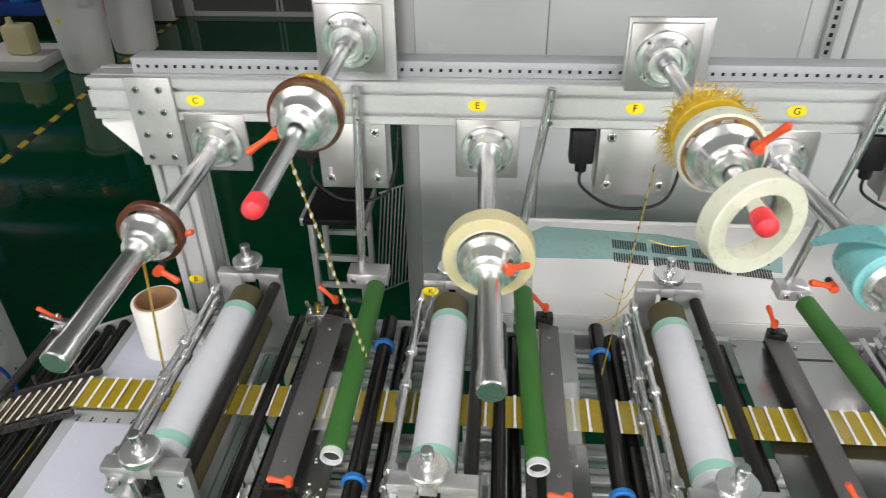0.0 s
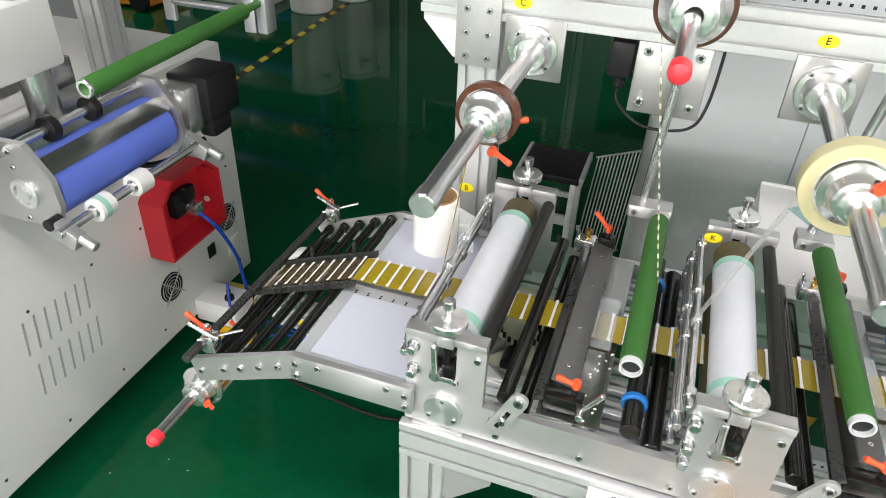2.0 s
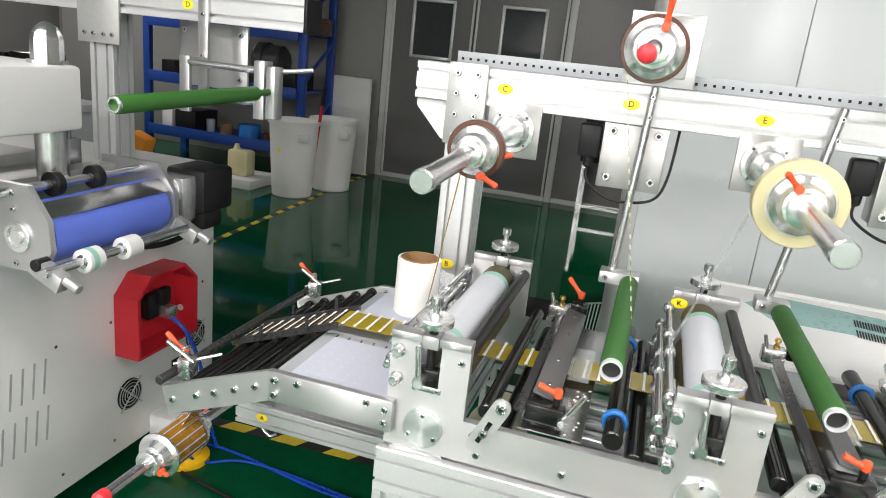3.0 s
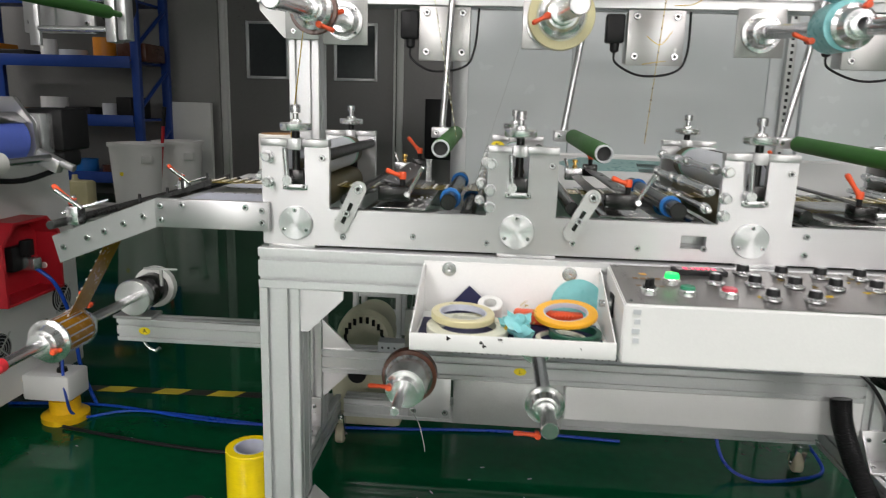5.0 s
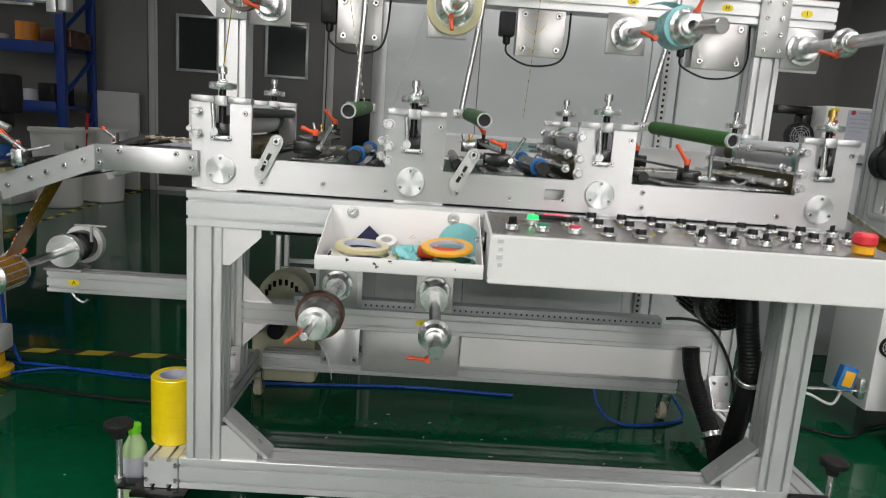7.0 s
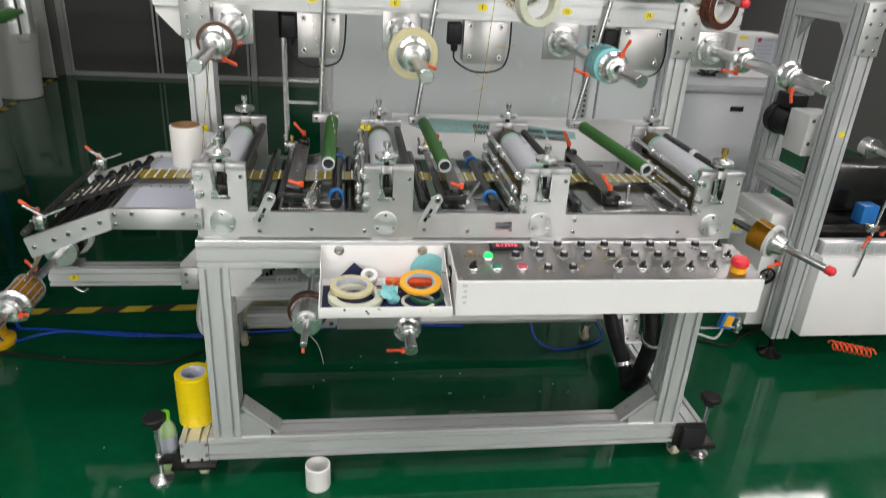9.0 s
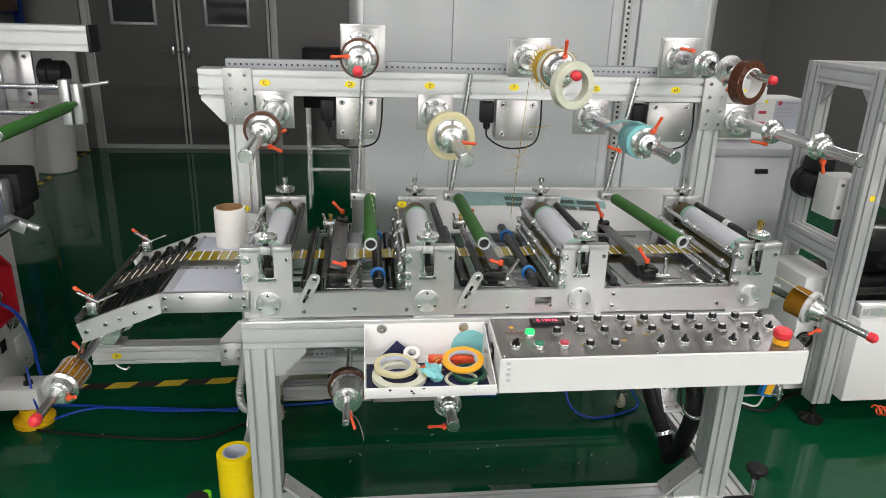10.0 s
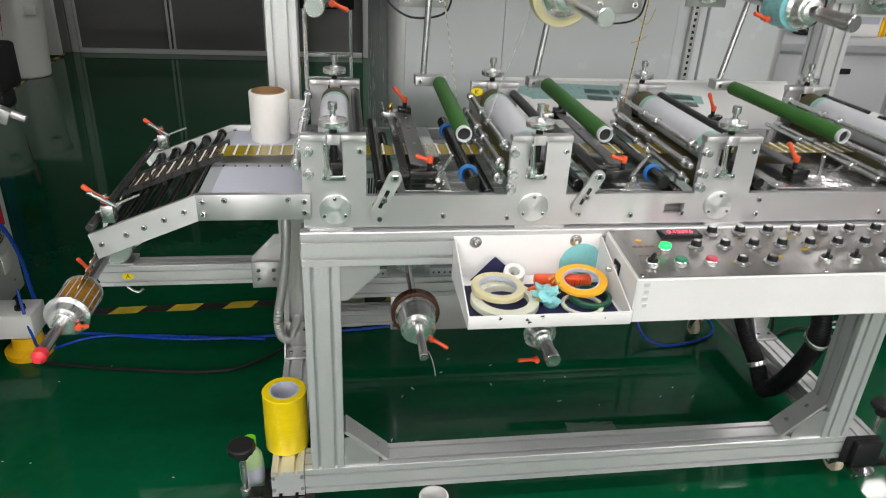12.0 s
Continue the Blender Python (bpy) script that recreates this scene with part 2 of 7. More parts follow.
RED = mat("red_paint", (0.50, 0.018, 0.03), 0.38, 0, 0.08, 5, 150, 0.05)
REDCAP = mat("red_rubber_cap", (0.78, 0.045, 0.06), 0.4, 0, 0.06, 10, 150, 0.04)
WHITE = mat("white_powder_coat", (0.80, 0.80, 0.79), 0.42, 0, 0.03, 3, 300, 0.05, dirt=(0.55, 0.54, 0.52), dirt_amount=0.14)
PVC = mat("white_plastic", (0.74, 0.74, 0.72), 0.4, 0, 0.04, 5, 150, 0.03)
PAPER = mat("white_paper", (0.50, 0.52, 0.60), 0.7, 0, 0.04, 5, 100, 0.04)
ROLLPAPER = mat("white_film_roll", (0.82, 0.81, 0.77), 0.45, 0, 0.03, 3, 60, 0.02)
CARD = mat("cardboard_core", (0.30, 0.17, 0.08), 0.8, 0, 0.12, 10, 160, 0.1)
YELLOW = mat("yellow_sticker", (0.90, 0.72, 0.02), 0.45, 0, 0.04, 8, 100, 0.02)
INK = mat("black_ink", (0.02, 0.02, 0.02), 0.6, 0, 0.05, 8, 80, 0)
KAPTON = mat("amber_film", (0.36, 0.165, 0.01), 0.25, 0, 0.15, 10, 80, 0.02, coat=0.25)
OLIVEFILM = mat("olive_adhesive_film", (0.36, 0.27, 0.018), 0.22, 0, 0.14, 9, 90, 0.03, alpha=0.9, coat=0.4)
SLOPEFILM = mat("thin_brown_film", (0.16, 0.11, 0.05), 0.2, 0, 0.12, 9, 90, 0.02, alpha=0.4, coat=0.3)
GOLD = mat("gold_film", (0.62, 0.42, 0.03), 0.22, 0.1, 0.2, 14, 90, 0.03, coat=0.4)
BROWN = mat("brown_tape", (0.085, 0.028, 0.014), 0.3, 0, 0.15, 10, 120, 0.03, coat=0.3)
CLEARTAPE = mat("clear_tape_roll", (0.60, 0.55, 0.32), 0.32, 0, 0.05, 4, 90, 0.02)
PALETAPE = mat("pale_clear_tape", (0.66, 0.67, 0.54), 0.3, 0, 0.05, 4, 90, 0.02)
TEAL = mat("teal_film", (0.25, 0.62, 0.64), 0.3, 0, 0.06, 6, 90, 0.02, alpha=0.92)
PALETEAL = mat("pale_teal_film", (0.50, 0.76, 0.74), 0.3, 0, 0.05, 6, 90, 0.02, alpha=0.6)
CLEAR = mat("clear_film", (0.9, 0.92, 0.92), 0.12, 0, 0.02, 5, 80, 0.0, alpha=0.28)
BAGFILM = mat("crinkled_bag_film", (0.8, 0.85, 0.84), 0.1, 0, 0.02, 5, 80, 0.0, alpha=0.14)
BLUE = mat("blue_silicone_roller", (0.11, 0.17, 0.62), 0.5, 0, 0.07, 5, 160, 0.04)
BLUEO = mat("blue_ring_plastic", (0.02, 0.17, 0.5), 0.35, 0, 0.08, 5, 160, 0.03)
BLUETUBE = mat("blue_air_hose", (0.008, 0.06, 0.42), 0.3, 0, 0.06, 5, 100, 0)
BLUESHELF = mat("blue_rack_paint", (0.012, 0.05, 0.26), 0.4, 0, 0.1, 5, 150, 0.04)
YPACK = mat("yellow_packing_tape", (0.82, 0.62, 0.005), 0.22, 0, 0.1, 4, 40, 0.02, (1, 1, 9), coat=0.5)
YBASE = mat("yellow_foot_paint", (0.86, 0.5, 0.01), 0.4, 0, 0.1, 5, 120, 0.05)
NAVY = mat("navy_card", (0.012, 0.014, 0.06), 0.6, 0, 0.1, 5, 120, 0.03)
ORTAPE = mat("orange_yellow_tape", (0.85, 0.42, 0.02), 0.35, 0, 0.06, 5, 120, 0.03)
GREENTAPE = mat("dark_green_tape", (0.02, 0.10, 0.06), 0.35, 0, 0.06, 5, 120, 0.03)
BRASS = mat("brass", (0.72, 0.47, 0.14), 0.28, 1.0, 0.08, 9, 200, 0.02)
CASTER = mat("cream_nylon_wheel", (0.62, 0.56, 0.42), 0.45, 0, 0.1, 9, 120, 0.04)
STONEGREY = mat("grey_painted_plate", (0.40, 0.42, 0.44), 0.5, 0.2, 0.07, 5, 160, 0.05)
CREAMMETAL = mat("cream_enamel", (0.50, 0.49, 0.36), 0.45, 0, 0.1, 6, 120, 0.05)
GREENLED = mat("green_button_lamp", (0.02, 0.85, 0.16), 0.25, 0, 0.02, 5, 90, 0, emit=1.1)
REDLED = mat("red_digits", (1.0, 0.05, 0.12), 0.4, 0, 0.02, 5, 90, 0, emit=2.2)
DISPLAY = mat("dark_display", (0.03, 0.012, 0.015), 0.15, 0, 0.1, 5, 90, 0)
GREENBTN = mat("green_button", (0.03, 0.22, 0.12), 0.4, 0, 0.02, 5, 90, 0)
REDBTN = mat("red_button", (0.5, 0.05, 0.08), 0.4, 0, 0.02, 5, 90, 0)
GLASS = mat("window_glass", (0.05, 0.055, 0.06), 0.06, 0, 0.1, 3, 20, 0.0)
ACRYLIC = mat("acrylic_plate", (0.78, 0.82, 0.82), 0.1, 0, 0.02, 4, 60, 0, alpha=0.22)
BOTTLE = mat("green_bottle_plastic", (0.52, 0.74, 0.38), 0.15, 0, 0.08, 6, 60, 0, alpha=0.75)
LIMECAP = mat("lime_cap", (0.18, 0.72, 0.02), 0.35, 0, 0.05, 6, 60, 0)
GREYWALL = mat("grey_wall_panel", (0.16, 0.157, 0.152), 0.34, 0.1, 0.06, 0.7, 40, 0.03, dirt=(0.125, 0.12, 0.117), dirt_amount=0.3)
PALEWALL = mat("pale_wall_panel", (0.22, 0.217, 0.21), 0.4, 0, 0.05, 0.7, 40, 0.03, dirt=(0.2, 0.2, 0.195), dirt_amount=0.25)
PARTITION = mat("white_partition_panel", (0.61, 0.645, 0.65), 0.26, 0.0, 0.012, 0.8, 12, 0.0, dirt=(0.56, 0.595, 0.605), dirt_amount=0.2)
CEILM = mat("ceiling_panel", (0.42, 0.42, 0.415), 0.7, 0, 0.04, 1, 60, 0.03)
CABGREY = mat("grey_cabinet_paint", (0.56, 0.58, 0.60), 0.42, 0, 0.04, 2, 120, 0.03)
ORPAINT = mat("orange_machine_paint", (0.75, 0.27, 0.02), 0.4, 0, 0.08, 4, 120, 0.03)
TAPEY = mat("yellow_floor_tape", (0.68, 0.52, 0.04), 0.5, 0, 0.12, 5, 100, 0.04, dirt=(0.25, 0.2, 0.05), dirt_amount=0.5)
TAPEK = mat("black_floor_tape", (0.018, 0.02, 0.018), 0.5, 0, 0.2, 5, 100, 0.04)


def brushed(m, axis, amount=0.8):
    """Fine machining marks: the gloss is drawn out across them."""
    nt = m.node_tree
    tg = nt.nodes.new("ShaderNodeTangent")
    tg.direction_type, tg.axis = "RADIAL", axis
    bs = nt.nodes["Principled BSDF"]
    bs.inputs["Anisotropic"].default_value = amount
    bs.inputs["Anisotropic Rotation"].default_value = 0.25
    nt.links.new(tg.outputs["Tangent"], bs.inputs["Tangent"])


for m in (BLACKP, RUBBER):
    m.node_tree.nodes["Principled BSDF"].inputs["Specular IOR Level"].default_value = 0.25
brushed(PLATE, "Z")
brushed(COVER, "Y")
brushed(STAINLESS, "Z", 0.6)
brushed(BRIGHT, "Y", 0.7)


def floor_material():
    m = mat("green_epoxy_floor", (0.0015, 0.074, 0.027), 0.055, 0, 0.16, 0.9, 30, 0.012, rough_vary=0.35, dirt=(0.006, 0.04, 0.02), dirt_amount=0.5)
    nt = m.node_tree
    nt.nodes["Principled BSDF"].inputs["Specular IOR Level"].default_value = 0.3
    return m


FLOOR = floor_material()

# ---- setting ----
def structure():
    b = bmnew()
    box(b, -7.0, 6.0, -9.2, 6.5, -0.12, 0.0)
    solid("floor", b, FLOOR, "glossy dark green epoxy factory floor", "floor", kind="structure")
    b = bmnew()
    box(b, -7.0, 6.0, -9.2, 6.5, CEIL, CEIL + 0.1)
    solid("ceiling", b, CEILM, "plain pale ceiling of the workshop", "ceiling", kind="structure")
    # wall_south is out of view: added white to throw light back on the machine.
    for n, a, m, lab in (("wall_north", (-7.0, 6.0, 6.3, 6.5, 0, CEIL), GREYWALL, "grey sheet-metal partition wall"),
                         ("wall_south", (-7.0, 6.0, -9.4, -9.2, 0, CEIL), WHITE, "unseen white wall added to reflect light onto the machine"),
                         ("wall_west", (-7.2, -7.0, -9.2, 6.3, 0, CEIL), GREYWALL, "plain grey workshop wall"),
                         ("wall_east", (5.0, 5.2, -9.2, 6.3, 0, CEIL), GREYWALL, "plain grey workshop wall")):
        b = bmnew()
        box(b, *a)
        w = solid(n, b, m, lab, "wall", kind="structure")
        if n == "wall_north":
            base = w
    # posts, rail and skirting on the grey wall
    for x in (-2.57, -0.63, 0.35):
        b = bmnew()
        box(b, x - 0.035, x + 0.035, 6.262, 6.298, 0, CEIL - 0.002, 0.006)
        part("wall_post", b, PVC, base, "white wall post")
    for x0, x1 in ((-2.53, -0.67), (-0.59, 0.31)):
        b = bmnew()
        box(b, x0, x1, 6.268, 6.297, 0.0, 0.05, 0.004)
        part("skirting", b, PVC, base, "white skirting")
    b = bmnew()
    box(b, -6.9, -2.61, 6.24, 6.297, 0.0, 2.6, 0.01)
    part("wall_panel", b, PALEWALL, base, "lighter grey painted wall panel")
    # a pair of door leaves with windows
    for i, (x0, x1) in enumerate(((-2.525, -1.63), (-1.61, -0.675))):
        d = thing(f"door_{i + 1}", ((x0 + x1) / 2, 6.27, 0), "closed grey metal door leaf with a small window", "door", kind="structure")
        b = bmnew()
        wx = -2.07 if i == 0 else -1.11
        hw = 0.235
        for a in ((x0, wx - hw, 0.055, 2.2), (wx + hw, x1, 0.055, 2.2), (wx - hw, wx + hw, 0.055, 1.32), (wx - hw, wx + hw, 1.92, 2.2)):
            box(b, a[0], a[1], 6.262, 6.297, a[2], a[3])
        part("door_leaf", b, GREYWALL, d)
        b = bmnew()
        for a in ((wx - hw, wx - hw + 0.03, 1.32, 1.92), (wx + hw - 0.03, wx + hw, 1.32, 1.92), (wx - hw + 0.03, wx + hw - 0.03, 1.32, 1.35), (wx - hw + 0.03, wx + hw - 0.03, 1.89, 1.92)):
            box(b, a[0], a[1], 6.248, 6.285, a[2], a[3], 0.004)
        part("window_frame", b, ALU, d, "pale aluminium window frame")
        b = bmnew()
        box(b, wx - hw + 0.03, wx + hw - 0.03, 6.272, 6.280, 1.35, 1.89)
        part("window_pane", b, GLASS, d, "dark reflecting window pane")
        for xx in (x0 + 0.012, x1 - 0.012):
            b = bmnew()
            box(b, xx - 0.012, xx + 0.012, 6.246, 6.2615, 0.055, 2.2, 0.003)
            part("edge_strip", b, PVC, d, "white edge strip")
        b = bmnew()
        hx = x1 - 0.07 if i == 0 else x0 + 0.07
        box(b, hx - 0.02, hx + 0.02, 6.236, 6.2615, 1.0, 1.12, 0.006)
        rod(b, (hx, 6.215, 1.06), (hx - 0.11, 6.215, 1.06), 0.009)
        rod(b, (hx, 6.24, 1.06), (hx, 6.213, 1.06), 0.008)
        part("door_handle", b, STEEL, d, "steel lever handle")
        b = bmnew()
        box(b, x0, x1, 6.262, 6.297, 2.203, 2.26, 0.004)
        part("door_header", b, ALU, d)
    # floor marking tape: alternating pieces
    mk = thing("floor_marking_tape", (-2.45, 4.2, 0.0), "yellow and black striped marking tape on the floor", "floor tape", kind="structure")
    n = 0
    for p0, p1 in (((-2.38, 2.2), (-2.66, 6.15)), ((-1.75, 1.05), (0.9, 1.15)), ((-6.5, 2.0), (-2.45, 2.1))):
        v = Vector((p1[0] - p0[0], p1[1] - p0[1], 0))
        L, d = v.length, v.normalized()
        s = Vector((-d.y, d.x, 0)) * 0.025
        k = 0
        while k * 0.105 < L:
            a = Vector((*p0, 0.001)) + d * (k * 0.105)
            e = a + d * 0.105
            sk = d * 0.03
            b = bmnew()
            q = [a - s, e - s, e + s + sk, a + s + sk]
            vs = [b.verts.new(t) for t in q] + [b.verts.new(t + Vector((0, 0, 0.0008))) for t in q]
            b.faces.new(vs[4:])
            for i in range(4):
                b.faces.new((vs[i], vs[(i + 1) % 4], vs[4 + (i + 1) % 4], vs[4 + i]))
            part("tape_piece", b, TAPEY if k % 2 else TAPEK, mk)
            k += 1
    # the white partition behind the machine
    wb = thing("wall_partition", (1.05, 1.9, 0), "white sheet-panel enclosure standing behind the machine", "partition", kind="structure")
    y = 1.35
    for x0, x1 in ((0.33, 0.7065), (0.708, 1.40), (1.53, 1.84)):
        b = bmnew()
        box(b, x0, x1, y, y + 0.05, 0.02, 2.75, 0.004)
        part("wall_panel", b, PARTITION, wb)
    b = bmnew()
    box(b, 1.405, 1.525, y + 0.012, y + 0.05, 0.02, 2.75, 0.003)
    part("wall_post", b, PARTITION, wb)
    b = bmnew()
    box(b, 1.452, 1.482, y - 0.012, y + 0.0118, 0.02, 2.75, 0.002)
    # Dark blocks just off the strip's face stand in for its slots' shade.
    c = bmnew()
    for k in range(110):
        z = 0.1 + k * 0.0235
        box(c, 1.462, 1.472, y - 0.0135, y - 0.0125, z, z + 0.011)
    st = part("slotted_strip", b, ZINC, wb, "grey slotted mounting strip")
    part("slots", c, BLACKP, st, "row of dark slots", "stuff")
    b = bmnew()
    pts = [(0.33, y)] + [(0.33 - 0.06 * math.sin(a), y + 0.06 - 0.06 * math.cos(a)) for a in [i * math.pi / 12 for i in range(1, 7)]] + [(0.27, y + 0.12), (0.33, y + 0.12)]
    prism(b, pts, "z", 0.0, 2.75)
    part("corner_post", b, ALU, wb, "rounded aluminium corner post")
    b = bmnew()
    box(b, 0.272, 0.33, y + 0.122, 3.6, 0.02, 2.75)
    box(b, 1.79, 1.84, y + 0.052, 3.6, 0.02, 2.75)
    box(b, 0.332, 1.788, 3.55, 3.6, 0.02, 2.75)
    part("side_panel", b, PARTITION, wb)
    b = bmnew()
    prism(b, [(1.84 + 0.05 * math.cos(a), y + 0.05 + 0.05 * math.sin(a)) for a in [i * math.pi / 8 for i in range(16)]], "z", 0.0, 2.75)
    part("corner_post", b, ALU, wb, "rounded aluminium corner post")
    return base


structure()

# ---- the laminating machine's frame ----
YB = 0.55          # front face of the back posts and of the top rail
STICKER_COUNT = [0]


def sticker(letter, x, y, z, w=0.034, h=0.022):
    """A yellow oval station sticker that faces the front."""
    b = bmnew()
    lathe(b, (x, y, z), (x, y - 1, z), [(0, 0), (0, 0.5), (0.0006, 0.5), (0.0006, 0)], 32)
    for v in b.verts:
        v.co.x, v.co.z = x + (v.co.x - x) * w, z + (v.co.z - z) * h
    s = solid("station_sticker", b, YELLOW, "yellow oval sticker with a black letter" if letter else "small round yellow sticker dot", "sticker", "station stickers")
    if letter:
        lettering(letter, h * 0.78, Matrix.Translation((x, y - 0.0009, z)) @ FRONT, INK, s, "letter")


def frame_parts():
    m = thing("machine_frame", (0.7, 0.3, 0), "silver aluminium profile frame of a tape laminating machine on castors", "machine frame")
    def ex(name, *a):
        b = bmnew()
        extrusion(b, *a)
        part(name, b, ALU, m)
    # extrusion(axis, a0, a1, u0, u1, v0, v1)
    ex("front_leg", "z", 0.165, 0.73, 0.0, 0.08, 0.0, 0.08)
    ex("front_leg", "z", 0.165, 0.73, 1.384, 1.464, 0.0, 0.08)
    ex("bottom_beam", "x", -0.018, 1.472, 0.0, 0.08, 0.085, 0.165)
    ex("top_beam", "x", 0.0, 1.464, 0.0, 0.08, 0.73, 0.81)
    ex("cross_beam", "y", -0.004, 0.79, -0.10, -0.02, 0.087, 0.165)
    ex("cross_beam", "y", 0.0, 0.79, 1.474, 1.554, 0.087, 0.165)
    ex("side_beam", "y", 0.08, YB, 0.0, 0.08, 0.73, 0.808)
    ex("side_beam", "y", 0.08, YB, 1.384, 1.464, 0.73, 0.808)
    ex("back_post", "z", 0.165, 1.335, -0.10, -0.02, YB, YB + 0.08)
    ex("back_post", "z", 0.165, 1.335, 1.465, 1.545, YB, YB + 0.08)
    ex("top_rail", "x", -0.18, 1.69, YB - 0.003, YB + 0.077, 1.335, 1.415)
    ex("back_deck_beam", "x", -0.02, 1.465, YB, YB + 0.08, 0.73, 0.808)
    ex("middle_rail", "x", -0.02, 1.465, YB, YB + 0.06, 0.335, 0.403)
    ex("back_bottom_beam", "x", 0.0, 1.45, 0.74, 0.80, 0.113, 0.173)
    ex("outfeed_arm", "x", -0.62, -0.10, YB, YB + 0.06, 0.397, 0.463)
    ex("infeed_arm", "x", 1.545, 1.80, 0.42, 0.48, 0.66, 0.715)
    b = bmnew()
    box(b, 1.46, 1.56, -0.016, -0.0005, 0.082, 0.166, 0.004)
    box(b, 1.475, 1.556, -0.035, -0.0165, 0.086, 0.164, 0.004)
    part("end_cap", b, BLACKP, m, "black plastic end cap")
    for x in (-0.125, 1.475):
        b = bmnew()
        box(b, x, x + 0.13, -0.03, 0.10, 0.073, 0.085, 0.002)
        part("foot_plate", b, BLACK, m, "black steel foot plate")
    # gussets: flat plates and bent brackets at the corners
    def gusset(pts, axis, a0, a1, mt=PLATE):
        b = bmnew()
        prism(b, pts, axis, a0, a1)
        part("gusset", b, mt, m)
    gusset([(0.08, 0.165), (0.166, 0.165), (0.166, 0.184), (0.096, 0.25), (0.08, 0.25)], "y", 0.006, 0.012)
    gusset([(1.384, 0.165), (1.298, 0.165), (1.298, 0.184), (1.368, 0.25), (1.384, 0.25)], "y", 0.006, 0.012)
    gusset([(0.08, 0.73), (0.166, 0.73), (0.166, 0.712), (0.096, 0.643), (0.08, 0.643)], "y", 0.006, 0.012)
    gusset([(1.384, 0.73), (1.298, 0.73), (1.298, 0.712), (1.368, 0.643), (1.384, 0.643)], "y", 0.006, 0.012)
    gusset([(-0.10, 1.335), (-0.178, 1.335), (-0.178, 1.318), (-0.115, 1.25), (-0.10, 1.25)], "y", YB + 0.01, YB + 0.018, WHITE)
    gusset([(1.545, 1.335), (1.63, 1.335), (1.545, 1.25)], "y", YB + 0.01, YB + 0.018, WHITE)
    gusset([(-0.10, 0.463), (-0.185, 0.463), (-0.185, 0.478), (-0.115, 0.552), (-0.10, 0.552)], "y", YB + 0.01, YB + 0.018)
    gusset([(-0.02, 0.335), (0.06, 0.335), (-0.02, 0.255)], "y", YB + 0.01, YB + 0.018)
    gusset([(-0.02, 0.403), (0.07, 0.403), (-0.02, 0.49)], "y", YB + 0.01, YB + 0.018)
    gusset([(1.465, 0.335), (1.385, 0.335), (1.465, 0.255)], "y", YB + 0.01, YB + 0.018)
    for s, x in ((1, 0.08), (-1, 1.384)):
        b = bmnew()
        prism(b, [(x, 0.262), (x + s * 0.105, 0.165), (x + s * 0.112, 0.171), (x + s * 0.006, 0.27)], "y", 0.014, 0.076)
        for k in (0.3, 0.75):
            bolt(b, (x + s * 0.108 * k, 0.045, 0.268 - 0.098 * k), (s * 0.68, 0, 0.73))
        part("corner_bracket", b, ZINC, m, "grey folded corner bracket")
    for x in (-0.10, 1.465):
        b = bmnew()
        box(b, x, x + 0.08, YB - 0.009, YB - 0.001, 0.166, 0.26, 0.002)
        box(b, x, x + 0.08, YB - 0.075, YB - 0.009, 0.166, 0.174, 0.002)
        prism(b, [(YB - 0.075, 0.174), (YB - 0.009, 0.174), (YB - 0.009, 0.255)], "x", x, x + 0.005)
        for dx in (0.02, 0.06):
            bolt(b, (x + dx, YB - 0.009, 0.235))
            bolt(b, (x + dx, YB - 0.05, 0.174), (0, 0, 1))
            box(b, x + dx - 0.004, x + dx + 0.004, YB - 0.0095, YB - 0.0085, 0.19, 0.215)
        part("corner_bracket", b, PLATE, m, "aluminium foot bracket")
    for x in (-0.104, 1.461):
        b = bmnew()
        box(b, x, x + 0.088, YB - 0.012, YB - 0.0035, 1.245, 1.42, 0.002)
        for dx in (0.022, 0.066):
            for z in (1.265, 1.31, 1.355, 1.398):
                bolt(b, (x + dx, YB - 0.012, z))
        part("joint_plate", b, ZINC, m, "grey joint plate with eight bolts")
    b = bmnew()
    box(b, -0.185, -0.102, YB - 0.008, YB - 0.0005, 0.385, 0.47, 0.002)
    for dx in (-0.165, -0.12):
        for z in (0.415, 0.445):
            bolt(b, (dx, YB - 0.008, z))
    part("joint_plate", b, PLATE, m)
    # slotted cable ducts
    for y0, z0, x0, x1 in ((YB + 0.028, 1.4155, -0.10, 1.56), (YB + 0.006, 0.4035, 0.14, 1.30)):
        b = bmnew()
        box(b, x0, x1, y0, y0 + 0.045, z0, z0 + 0.028, 0.001)
        # The duct's openings are dark blocks on its face, shade put into colour.
        c = bmnew()
        k = x0 + 0.01
        while k < x1 - 0.01:
            box(c, k, k + 0.0055, y0 - 0.0012, y0 - 0.0002, z0 + 0.010, z0 + 0.0155)
            k += 0.0175
        d = part("cable_duct", b, STONEGREY, m, "grey slotted cable duct")
        part("slots", c, BLACKP, d, "row of dark slots", "stuff")
    # castors and screw feet
    for cx, cy in ((-0.045, 0.03), (1.50, 0.03), (-0.02, 0.765), (1.42, 0.765)):
        h = 0.073 if cy < 0.5 else 0.095
        if cy > 0.7:
            h += 0.018
        b = bmnew()
        rod(b, (cx, cy, h), (cx, cy, h - 0.012), 0.02)
        for s in (-1, 1):
            prism(b, [(cy - 0.018, h - 0.012), (cy + 0.018, h - 0.012), (cy + 0.03, 0.022), (cy + 0.012, 0.022)], "x", cx + s * 0.017 - 0.0015, cx + s * 0.017 + 0.0015)
        box(b, cx - 0.018, cx + 0.018, cy - 0.018, cy + 0.018, h - 0.015, h - 0.012)
